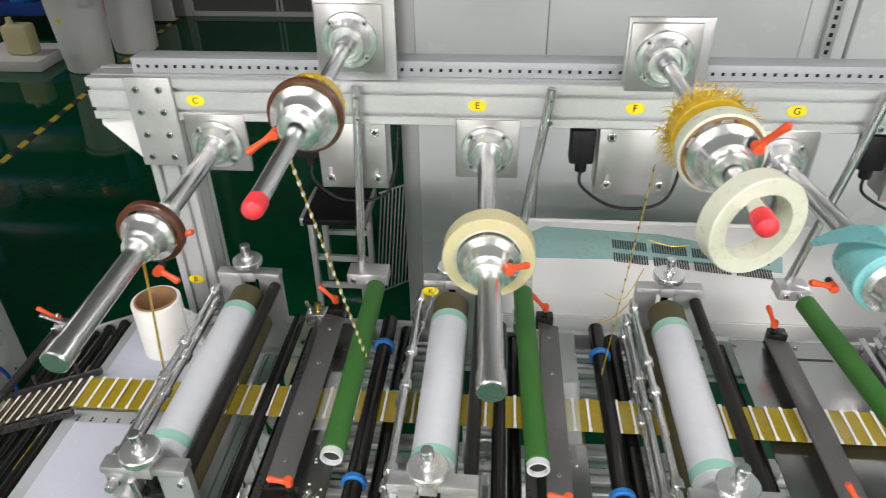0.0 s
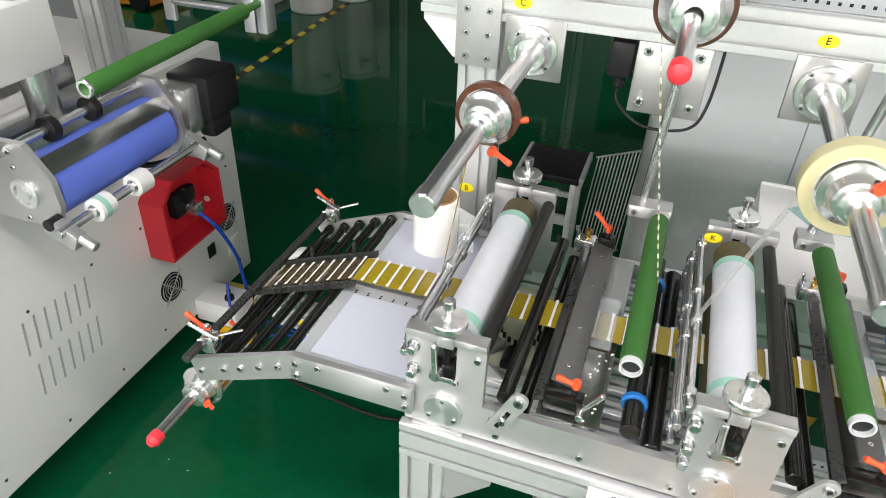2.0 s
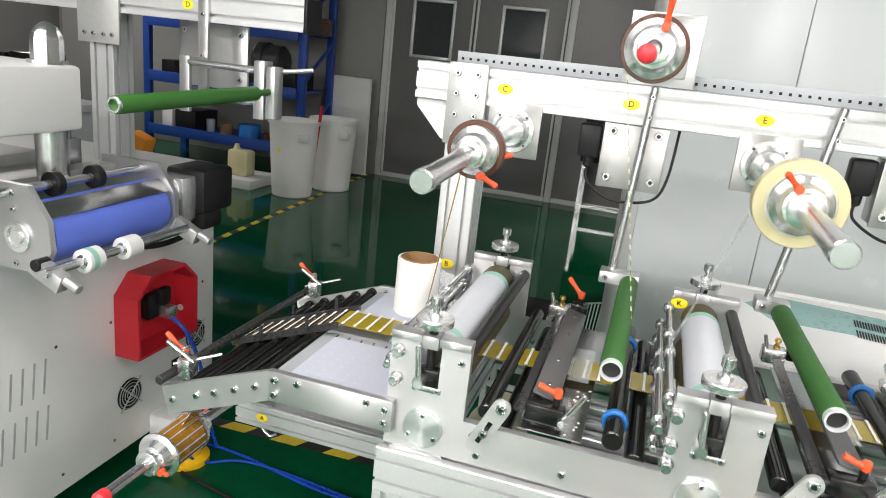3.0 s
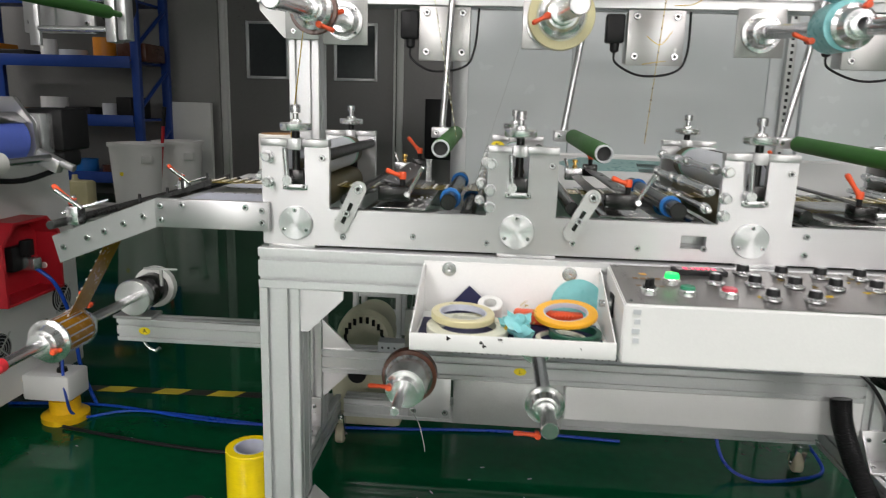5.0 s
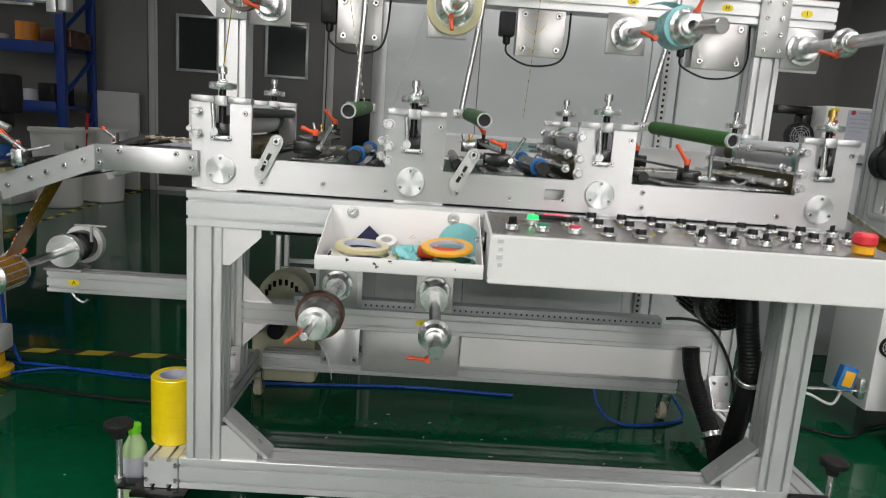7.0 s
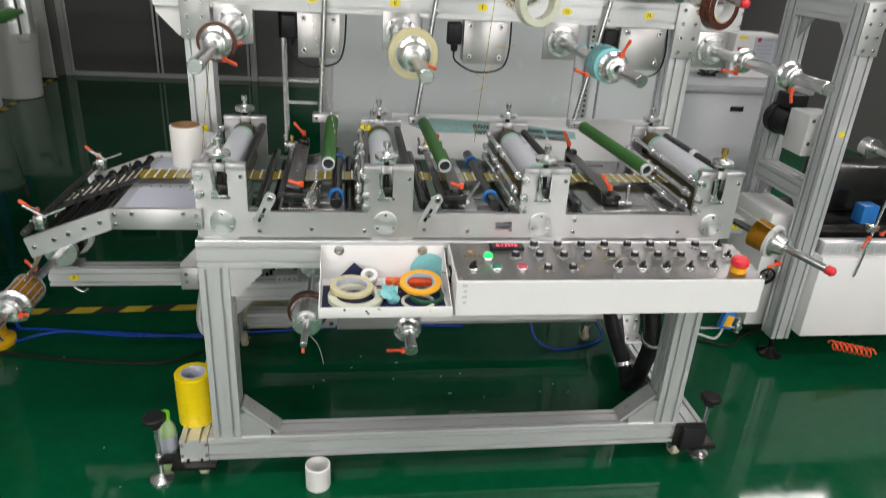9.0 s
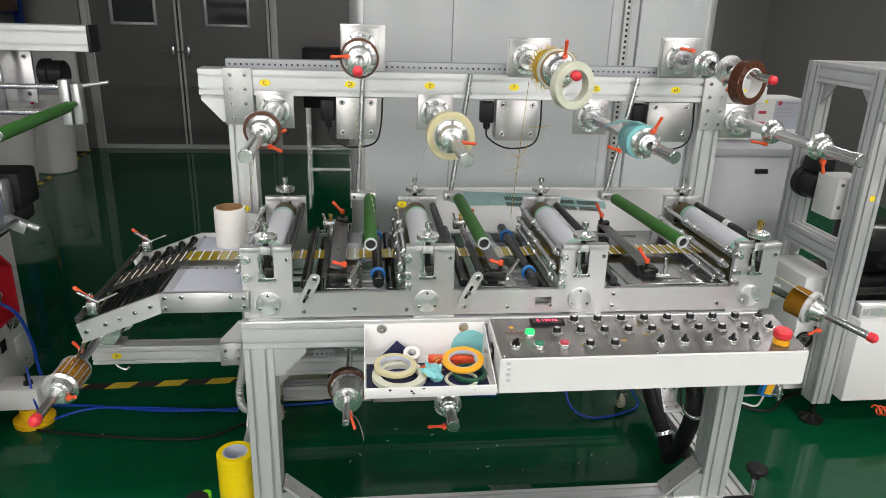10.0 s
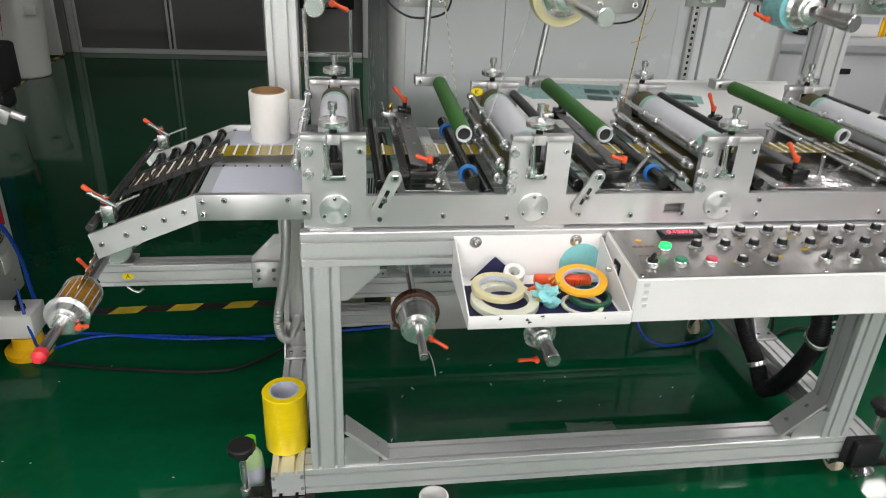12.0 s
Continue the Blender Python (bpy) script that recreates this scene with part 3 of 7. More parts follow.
        rod(b, (cx - 0.022, cy + 0.02, 0.031), (cx + 0.022, cy + 0.02, 0.031), 0.005, 10)
        c = part("castor", b, STEEL, m)
        b = bmnew()
        lathe(b, (cx - 0.013, cy + 0.02, 0.031), (cx + 0.013, cy + 0.02, 0.031), [(0, 0.006), (0, 0.027), (0.004, 0.031), (0.022, 0.031), (0.026, 0.027), (0.026, 0.006)], 24, True)
        part("wheel", b, CASTER, c, "cream nylon wheel")
    for fx, fy in ((-0.168, 0.02), (1.588, 0.04)):
        b = bmnew()
        lathe(b, (fx, fy, 0), (fx, fy, 1), [(0, 0), (0, 0.036), (0.008, 0.036), (0.016, 0.022), (0.022, 0.012), (0.03, 0.0075), (0.215, 0.0075), (0.215, 0)], 24)
        lathe(b, (fx, fy, 0.086), (fx, fy, 1), [(0, 0), (0, 0.014), (0.012, 0.014), (0.012, 0)], 6)
        f = part("screw_foot", b, STEEL, m, "threaded steel levelling foot")
        b = bmnew()
        lathe(b, (fx, fy, 0.2), (fx, fy, 1), [(0, 0), (0, 0.016), (0.018, 0.02), (0.024, 0.034), (0.036, 0.035), (0.04, 0.03), (0.04, 0)], 10)
        part("grip", b, BLACKP, f, "black star grip")
        b = bmnew()
        box(b, min(fx, -0.1 if fx < 0 else 1.5), max(fx, -0.1 if fx < 0 else 1.5), fy - 0.02, fy + 0.02, 0.0735, 0.0845, 0.003)
        part("foot_arm", b, BLACK, m)
    # hanging panel in the lower frame
    b = bmnew()
    box(b, 0.67, 1.47, YB + 0.002, YB + 0.05, 0.235, 0.333, 0.003)
    part("lower_panel", b, WHITE, m, "white sheet cover")
    b = bmnew()
    box(b, 0.355, 0.668, YB + 0.03, YB + 0.034, 0.19, 0.3345, 0.001)
    part("rear_sheet", b, ZINC, m, "brushed steel sheet")
    for s, x, z in (("A", -0.537, 0.43), ):
        sticker(s, x, YB - 0.0005, z)
    for s, x in (("C", 0.022), ("D", 0.286), ("E", 0.54), ("F", 0.816), ("G", 1.09), ("H", 1.366)):
        sticker(s, x, YB - 0.0035, 1.375)
    sticker("B", -0.066, YB - 0.0005, 0.965)
    sticker("L", 0.541, YB - 0.0005, 0.37)
    sticker("I", 1.768, 0.4195, 0.688)
    sticker("I", 1.60, YB - 0.0035, 1.375)


frame_parts()

# ---- unwinding shafts and their rolls ----
def lever(p, d, up=(0, 0, 1), L=0.05, parent=None):
    """An orange clamping lever: a dark hub on p and a slim flared arm along d."""
    p, d, u = Vector(p), Vector(d).normalized(), Vector(up)
    b = bmnew()
    lathe(b, p - u * 0.010, p + u, [(0, 0), (0, 0.0052), (0.012, 0.0058), (0.012, 0)], 14)
    part("lever_hub", b, BLACKP, parent, "black lever hub")
    b = bmnew()
    lathe(b, p + u * 0.0022, p + u, [(0, 0), (0, 0.0066), (0.009, 0.0074), (0.014, 0.0064), (0.0145, 0)], 14)
    a, m, e = p + u * 0.008, p + d * L * 0.42 + u * 0.011, p + d * L + u * 0.017
    n = (m - a).length
    lathe(b, a, m, [(0, 0), (0, 0.0058), (n, 0.0042), (n, 0)], 10)
    n = (e - m).length
    lathe(b, m, e, [(-0.001, 0), (-0.001, 0.0041), (n * 0.85, 0.0054), (n, 0.0038), (n, 0)], 10)
    return part("lever", b, ORANGE, parent, "orange clamping lever")


def hub(parent, x, y, z, r=0.042, flip=False, material=None):
    """A turned clamping hub on a shaft: flange, waist and collar. It faces the front."""
    s = 1 if flip else -1
    b = bmnew()
    lathe(b, (x, y, z), (x, y + s, z), [(0, 0.0125), (0, r * 0.98), (0.002, r), (0.007, r), (0.009, r * 0.93), (0.012, r * 0.80), (0.022, r * 0.72), (0.030, r * 0.66), (0.031, r * 0.55), (0.044, r * 0.55), (0.045, r * 0.5), (0.045, 0.0125)], 36, True)
    return part("hub", b, material or BRIGHT, parent, "bright turned aluminium hub")


def fixed(parent, x, z, y=YB - 0.006, r=0.048, plate=(0.0, 0.0), w=0.058):
    """The mounting plate and round bearing flange of a shaft."""
    b = bmnew()
    cx, cz = x + plate[0], z + plate[1]
    box(b, cx - w, cx + w, y + 0.0, y + 0.008, cz - w, cz + w, 0.002)
    part("mounting_plate", b, STAINLESS, parent)
    b = bmnew()
    lathe(b, (x, y, z), (x, y - 1, z), [(0, 0.013), (0, r), (0.007, r), (0.009, r * 0.97), (0.010, r * 0.80), (0.024, r * 0.70), (0.034, r * 0.66), (0.036, r * 0.62), (0.036, r * 0.5), (0.030, r * 0.48), (0.030, 0.013)], 36, True)
    f = part("bearing_flange", b, BRIGHT, parent)
    b = bmnew()
    for k in range(4):
        a = math.pi / 4 + k * math.pi / 2
        bolt(b, (x + r * 0.86 * math.cos(a), y - 0.0085, z + r * 0.86 * math.sin(a)), r=0.0055)
    part("bolts", b, STEEL, f)
    b = bmnew()
    for k in range(5):
        ring(b, (x, y - 0.036 - 0.005 * k, z), (x, y - 0.0385 - 0.005 * k, z), 0.0155, 0.0125, 20, 0.0006)
    part("spring", b, STEEL, parent)


def shaft(letter, x, z, y_tip, dx=0.0, dz=0.0, r=0.0125, cap=None, thick=True, lab=""):
    t = thing("unwinding_shaft", (x, YB, z), lab or "steel unwinding shaft with clamping hubs on the top rail", "shaft", "unwinding shafts")
    fixed(t, x, z)
    b = bmnew()
    rod(b, (x, YB - 0.03, z), (x + dx, y_tip, z + dz), r)
    if thick:
        d = (Vector((x + dx, y_tip, z + dz)) - Vector((x, YB, z))).normalized()
        e = Vector((x + dx, y_tip, z + dz))
        lathe(b, e - d * 0.03, e, [(0, r), (0.001, r + 0.002), (0.028, r + 0.002), (0.030, r), (0.030, 0)], 24)
    part("shaft", b, STEEL, t)
    if cap:
        e = Vector((x + dx, y_tip, z + dz))
        b = bmnew()
        lathe(b, e + Vector((0, 0.02, 0)), e + Vector((0, -1, 0)), [(0, r), (0.0, r + 0.001), (0.018, r + 0.0014), (0.024, r), (0.028, r * 0.6), (0.030, 0)], 20)
        part("cap", b, REDCAP, t, "red rubber end cap")
    return t


def roll(name, x, y0, y1, z, ro, ri, material, label, core=None, group="tape rolls"):
    b = bmnew()
    ring(b, (x, y0, z), (x, y1, z), ro, ri + (0.004 if core else 0), 56, 0.0012)
    t = solid(name, b, material, label, "tape roll", group)
    if core:
        b = bmnew()
        ring(b, (x, y0 + 0.001, z), (x, y1 - 0.001, z), ri + 0.004, ri, 48, 0.0006)
        part("core", b, core, t, "roll core")
    return t


def shards(cx, cy, cz, r, n, seed, mt, parent, lo=0.01, hi=0.035, wid=0.004):
    """Loose curled strips of film round a roll."""
    rnd = random.Random(seed)
    b = bmnew()
    for _ in range(n):
        a = rnd.uniform(0, 2 * math.pi)
        d = Vector((math.cos(a), rnd.uniform(-0.5, 0.5), math.sin(a))).normalized()
        p = Vector((cx, cy + rnd.uniform(-0.012, 0.012), cz)) + Vector((d.x, 0, d.z)) * r
        t = Vector((-d.z, rnd.uniform(-0.6, 0.6), d.x)).normalized()
        L, w = rnd.uniform(lo, hi), rnd.uniform(wid * 0.5, wid)
        s = Vector((0, 1, 0)).cross(d).normalized() * w if rnd.random() < 0.5 else Vector((0, w, 0))
        p1 = p + d * L * 0.6 + t * L * rnd.uniform(-0.8, 0.8)
        p2 = p1 + d * L * 0.4 + t * L * rnd.uniform(-0.8, 0.8)
        vs = [b.verts.new(q) for q in (p - s, p + s, p1 + s, p1 - s, p2)]
        b.faces.new(vs[:4])
        b.faces.new((vs[3], vs[2], vs[4]))
    return part("loose_strips", b, mt, parent, "torn curls of yellow film", "stuff")


SPINNERS = []


def spinner(x, y, z, start, rate, label):
    """An Empty on a shaft's axis; what hangs on it turns with the film that it pays out."""
    t = thing("turning_reel", (x, y, z), label, "reel", "turning reels")
    SPINNERS.append((t, Vector((x, y, z)), start, rate))
    return t


def roll_on(parent, x, y0, y1, z, ro, ri, material, label, core=None):
    b = bmnew()
    ring(b, (x, y0, z), (x, y1, z), ro, ri + (0.004 if core else 0), 56, 0.0012)
    r = part("tape", b, material, parent, label)
    if core:
        b = bmnew()
        ring(b, (x, y0 + 0.001, z), (x, y1 - 0.001, z), ri + 0.004, ri, 48, 0.0006)
        part("core", b, core, parent, "roll core")
    return r


def shafts():
    # C: brown tape, small
    t = shaft("C", 0.05, 1.292, -0.035, -0.004, -0.028, 0.0165)
    hub(t, 0.05, 0.235, 1.280, 0.042)
    hub(t, 0.05, 0.262, 1.281, 0.036, True)
    lever((0.083, 0.255, 1.268), (0.6, 0.2, 0.25), (0, -1, 0), 0.035, t)
    lever((0.075, 0.20, 1.245), (0.9, 0.0, -0.35), (0, -1, 0), 0.035, t)
    roll("tape_roll", 0.05, 0.237, 0.252, 1.281, 0.052, 0.0425, BROWN, "nearly used-up roll of dark brown tape on a shaft")
    # D: upper, red cap
    t = shaft("D", 0.32, 1.492, 0.01, -0.005, -0.027, 0.0115, True, False)
    t = spinner(0.318, 0.24, 1.478, 0, "D", "turning reel of brown tape and crumpled yellow film")
    hub(t, 0.318, 0.235, 1.478, 0.046)
    hub(t, 0.318, 0.31, 1.478, 0.03, True)
    lever((0.352, 0.208, 1.478), (0.9, -0.2, 0.25), (0, -1, 0), 0.042, t)
    roll_on(t, 0.318, 0.2365, 0.247, 1.478, 0.053, 0.0465, BROWN, "narrow brown tape")
    roll_on(t, 0.318, 0.249, 0.285, 1.478, 0.045, 0.034, GOLD, "crumpled yellow film")
    shards(0.318, 0.268, 1.478, 0.044, 110, 4, GOLD, t, 0.003, 0.010, 0.002)
    # E: clear tape
    t = shaft("E", 0.559, 1.291, -0.045, 0.022, -0.03, 0.0165)
    t = spinner(0.571, 0.22, 1.274, 0, "E", "turning reel of thick pale yellow clear tape")
    hub(t, 0.571, 0.205, 1.274, 0.046)
    hub(t, 0.571, 0.26, 1.274, 0.036, True)
    lever((0.603, 0.178, 1.274), (0.9, -0.3, 0.3), (0, -1, 0), 0.034, t)
    roll_on(t, 0.571, 0.209, 0.241, 1.274, 0.068, 0.047, CLEARTAPE, "pale yellow clear tape", PALETAPE)
    # F: frayed yellow roll and a hanging clear ring
    t = shaft("F", 0.850, 1.465, 0.008, 0.007, -0.001, 0.0115, True, False)
    t = spinner(0.854, 0.22, 1.4645, 0, "F", "turning reel of frayed yellow film with torn curls")
    hub(t, 0.854, 0.17, 1.4645, 0.046)
    hub(t, 0.854, 0.30, 1.4645, 0.034, True)
    lever((0.892, 0.145, 1.4645), (0.9, -0.3, 0.2), (0, -1, 0), 0.045, t)
    roll_on(t, 0.854, 0.225, 0.262, 1.4645, 0.052, 0.036, GOLD, "frayed yellow film", CARD)
    shards(0.854, 0.245, 1.4645, 0.049, 300, 7, GOLD, t, 0.004, 0.026, 0.0016)
    roll_on(t, 0.854, 0.175, 0.200, 1.4645, 0.054, 0.046, PALETAPE, "crinkled pale film", CARD)
    b = bmnew()
    ring(b, (0.869, 0.052, 1.4355), (0.860, 0.078, 1.4355), 0.061, 0.041, 56)
    solid("tape_roll", b, PALETAPE, "pale clear tape ring hanging loose on a shaft", "tape roll", "tape rolls")
    # G: teal film
    t = shaft("G", 1.081, 1.282, 0.055, 0.085, -0.032, 0.0165)
    hub(t, 1.135, 0.20, 1.262, 0.044)
    lever((1.15, 0.19, 1.30), (0.25, -0.2, 0.9), (0, -1, 0), 0.045, t)
    lever((1.07, 0.235, 1.235), (-0.9, 0.0, 0.3), (0, -1, 0), 0.04, t)
    r = roll("film_roll", 1.130, 0.20, 0.275, 1.264, 0.05, 0.036, TEAL, "roll of translucent teal film with a loose end")
    b = bmnew()
    n = 8
    rows = []
    for k in range(n + 1):
        f = k / n
        rows.append([b.verts.new((1.125 - 0.10 * f, yy + 0.02 * f, 1.314 + 0.012 * math.sin(f * 3.0) - 0.012 * f)) for yy in (0.205, 0.272 - 0.05 * f)])
    for a, c in zip(rows, rows[1:]):
        b.faces.new((a[0], a[1], c[1], c[0]))
    bmesh.ops.solidify(b, geom=b.faces[:], thickness=0.0006)
    part("loose_end", b, TEAL, r, "loose end of teal film")
    # H upper: bright hubs and a hanging brown ring
    t = shaft("H", 1.361, 1.477, 0.12, 0.085, -0.024, 0.0115, True, False)
    hub(t, 1.385, 0.40, 1.471, 0.042, False, BRIGHT)
    hub(t, 1.405, 0.285, 1.466, 0.042, True, BRIGHT)
    lever((1.345, 0.43, 1.51), (-0.9, 0, 0.12), (0, -1, 0), 0.045, t)
    lever((1.405, 0.27, 1.432), (-0.5, 0, -0.7), (0, -1, 0), 0.03, t)
    b = bmnew()
    ring(b, (1.442, 0.215, 1.435), (1.428, 0.248, 1.435), 0.063, 0.043, 56)
    r = solid("tape_roll", b, BROWN, "brown tape ring hanging loose on a shaft", "tape roll", "tape rolls")
    b = bmnew()
    ring(b, (1.4424, 0.214, 1.435), (1.4275, 0.249, 1.435), 0.0428, 0.039, 48)
    part("core", b, PVC, r, "white core")
    # H lower, far right: two bright hubs
    t = shaft("H2", 1.60, 1.276, -0.057, 0.025, -0.008, 0.0165)
    hub(t, 1.612, 0.35, 1.274, 0.038)
    hub(t, 1.62, 0.12, 1.272, 0.038)
    lever((1.585, 0.34, 1.238), (-0.9, 0.1, 0.15), (0, -1, 0), 0.05, t)
    lever((1.622, 0.10, 1.235), (0.1, 0.0, -0.9), (0, -1, 0), 0.035, t)
    # lower shafts under the deck
    t = shaft("L1", 0.275, 0.478, 0.0, -0.005, 0.008, 0.0105, None, False, "steel unwinding shaft under the deck with a cone hub")
    b = bmnew()
    lathe(b, (0.272, 0.215, 0.474), (0.272, -1, 0.474), [(0, 0.0), (0, 0.054), (0.004, 0.055), (0.010, 0.05), (0.05, 0.046), (0.072, 0.044), (0.073, 0.032), (0.095, 0.03), (0.096, 0.0)], 40)
    t = spinner(0.272, 0.2, 0.474, 0, "L1", "turning cone hub with thin dark brown tape")
    part("hub", b, BRIGHT, t, "bright cone hub")
    lever((0.306, 0.128, 0.474), (0.9, -0.3, 0.1), (0, -1, 0), 0.045, t)
    roll_on(t, 0.272, 0.2155, 0.240, 0.474, 0.064, 0.05, BROWN, "dark brown tape")
    t = shaft("L2", 0.575, 0.478, -0.022, 0.003, -0.002, 0.0165, None, True, "steel unwinding shaft under the deck with bright hubs")
    hub(t, 0.575, 0.10, 0.478, 0.042)
    hub(t, 0.575, 0.44, 0.478, 0.042, True)
    lever((0.56, 0.06, 0.43), (-0.95, 0, 0.12), (0, -1, 0), 0.05, t)
    b = bmnew()
    tube(b, [(0.262, 0.16, 0.44), (0.30, 0.15, 0.40), (0.315, 0.14, 0.36), (0.32, 0.14, 0.33)], 0.0012, 6)
    solid("film_tail", b, CLEAR, "thin clear film tail hanging below a roll", "film")
    # motor plates behind the rail, with black sensors and cables
    for x, w in ((0.305, 0.065), (0.832, 0.070), (1.36, 0.078)):
        t = thing("brake_unit", (x, YB, 1.2), "aluminium brake plate with a black sensor box and cable", "brake unit", "brake units")
        b = bmnew()
        box(b, x - w, x + w, YB + 0.001, YB + 0.009, 1.20, 1.334, 0.002)
        box(b, x - w, x + w, YB + 0.010, YB + 0.06, 1.205, 1.33, 0.004)
        for sx in (-0.7, 0.7):
            for z in (1.318, 1.222):
                bolt(b, (x + sx * w, YB + 0.001, z), r=0.009)
            box(b, x + sx * w - 0.003, x + sx * w + 0.003, YB - 0.0002, YB + 0.002, 1.222, 1.243)
        part("plate", b, STAINLESS, t)
        b = bmnew()
        box(b, x - w - 0.05, x - w - 0.004, YB + 0.012, YB + 0.05, 1.255, 1.325, 0.006)
        lathe(b, (x - w - 0.025, YB + 0.03, 1.256), (x - w - 0.025, YB + 0.03, 0), [(0, 0), (0, 0.012), (0.02, 0.011), (0.024, 0.006), (0.024, 0)], 10)
        part("sensor_box", b, BLACKP, t, "black plastic sensor box")
        b = bmnew()
        tube(b, [(x - w - 0.025, YB + 0.03, 1.235), (x - w - 0.02, YB + 0.02, 1.205), (x - 0.03, YB + 0.0, 1.175), (x + 0.05, YB - 0.006, 1.185), (x + w + 0.012, YB + 0.012, 1.23), (x + w + 0.02, YB + 0.04, 1.335)], 0.003, 8)
        part("cable", b, BLACKP, t, "black cable")
    for x, z, w in ((0.32, 1.492, 0.058), (0.850, 1.465, 0.058), (1.361, 1.477, 0.058)):
        b = bmnew()
        box(b, x - w - 0.004, x + w + 0.02, YB + 0.0035, YB + 0.012, 1.416, z + 0.065, 0.002)
        solid("upright_plate", b, PLATE, "brushed aluminium plate standing behind the top rail", "plate", "upright plates")
    b = bmnew()
    box(b, 1.545, 1.66, YB + 0.004, YB + 0.012, 1.21, 1.334, 0.002)
    solid("upright_plate", b, WHITE, "white bearing plate below the top rail", "plate", "upright plates")
    # lower plates
    for x in (0.29, 0.575):
        b = bmnew()
        box(b, x - 0.06, x + 0.06, YB + 0.004, YB + 0.012, 0.404, 0.54, 0.002)
        if x < 0.5:
            box(b, x - 0.06, x + 0.06, YB - 0.009, YB - 0.002, 0.22, 0.34, 0.002)
            for sx in (-0.045, 0.045):
                bolt(b, (x + sx, YB - 0.009, 0.24), r=0.009)
        solid("bearing_plate", b, PLATE, "aluminium bearing plate on the middle rail", "plate", "bearing plates")


shafts()


def side_shafts():
    # the left end: take-up shaft on its arm
    x, z = -0.56, 0.53
    t = thing("rewinding_shaft", (x, YB, 0.463), "steel rewinding shaft in a bearing block on an aluminium arm", "shaft", "rewinding shafts")
    b = bmnew()
    box(b, x - 0.07, x + 0.045, YB + 0.0, YB + 0.07, 0.4635, 0.472, 0.002)
    part("base_plate", b, PLATE, t)
    b = bmnew()
    lathe(b, (x, YB - 0.015, z), (x, YB + 1, z), [(0, 0.014), (0, 0.05), (0.002, 0.052), (0.022, 0.052), (0.024, 0.035), (0.07, 0.034), (0.072, 0.014)], 40, True)
    f = part("bearing_block", b, BRIGHT, t)
    b = bmnew()
    lathe(b, (x, YB + 0.057, z), (x, YB + 1, z), [(0, 0.0), (0, 0.047), (0.05, 0.047), (0.052, 0)], 30)
    part("clutch", b, BLACK, t, "black clutch drum")
    b = bmnew()
    ring(b, (x, YB + 0.11, z), (x, YB + 0.135, z), 0.062, 0.03, 44)
    part("coil", b, PVC, t, "white coil housing")
    b = bmnew()
    box(b, x + 0.0, x + 0.10, YB + 0.055, YB + 0.062, z + 0.068, z + 0.074, 0.001)
    rod(b, (x + 0.052, YB + 0.058, z + 0.02), (x + 0.052, YB + 0.058, z + 0.07), 0.005)
    part("stop_bar", b, ZINC, t)
    b = bmnew()
    rod(b, (x, YB + 0.02, z), (x, -0.01, z + 0.002), 0.0125)
    part("shaft", b, STEEL, t)
    b = bmnew()
    lathe(b, (x, 0.012, z + 0.002), (x, -1, z + 0.002), [(0, 0.0125), (0.0, 0.0155), (0.02, 0.016), (0.03, 0.009), (0.032, 0)], 20)
    part("cap", b, REDCAP, t, "red rubber end cap")
    hub(t, x, 0.172, z, 0.052)
    hub(t, x, 0.275, z, 0.048, True)
    lever((x + 0.035, 0.14, z - 0.01), (0.7, -0.2, 0.3), (0, -1, 0), 0.03, t)
    lever((x + 0.01, 0.325, z + 0.045), (-0.4, 0, 0.8), (0, -1, 0), 0.04, t)
    r = roll("film_roll", x, 0.175, 0.272, z, 0.044, 0.03, KAPTON, "roll of amber film strips on the rewinding shaft")
    b = bmnew()
    for k in range(14):
        a = 2 * math.pi * k / 14
        box(b, -0.0014, 0.0014, 0.176, 0.271, -0.0006, 0.0006, 0.0)
        for v in list(b.verts)[-8:]:
            c, s = math.cos(a), math.sin(a)
            px, pz = v.co.x, v.co.z + 0.0447
            v.co.x, v.co.z = x + px * c + pz * s, z - px * s + pz * c
    part("pale_stripes", b, PAPER, r, "pale stripes across the film")
    b = bmnew()
    tube(b, [(-0.56, YB + 0.03, 0.396), (-0.55, YB + 0.03, 0.375), (-0.525, YB + 0.03, 0.36), (-0.51, YB + 0.03, 0.37)], 0.005, 8)
    solid("cable_hook", b, STEEL, "small steel hook under the aluminium arm", "hook")
    # the right end
    x, z = 1.85, 0.705
    t = thing("rewinding_shaft", (x - 0.2, 0.45, 0.66), "steel rewinding shaft with a roll of amber film", "shaft", "rewinding shafts")
    p0, p1 = Vector((1.66, 0.50, 0.745)), Vector((1.91, 0.07, 0.677))
    d = (p1 - p0).normalized()
    b = bmnew()
    rod(b, p0, p1, 0.0125)
    part("shaft", b, STEEL, t)
    b = bmnew()
    lathe(b, p1 - d * 0.02, p1 + d, [(0, 0.0125), (0, 0.0155), (0.02, 0.016), (0.028, 0.008), (0.029, 0)], 20)
    part("cap", b, REDCAP, t, "red rubber end cap")
    c = p0 + d * 0.30
    b = bmnew()
    lathe(b, c, c + d, [(0, 0.0125), (0, 0.05), (0.006, 0.05), (0.008, 0.04), (0.02, 0.035), (0.04, 0.03), (0.042, 0.0125)], 36, True)
    part("hub", b, BRIGHT, t)
    b = bmnew()
    ring(b, p0 - d * 0.03, p0 + d * 0.02, 0.04, 0.013, 36)
    box(b, 1.60, 1.72, 0.485, 0.56, 0.716, 0.80, 0.004)
    part("bearing_block", b, PLATE, t)
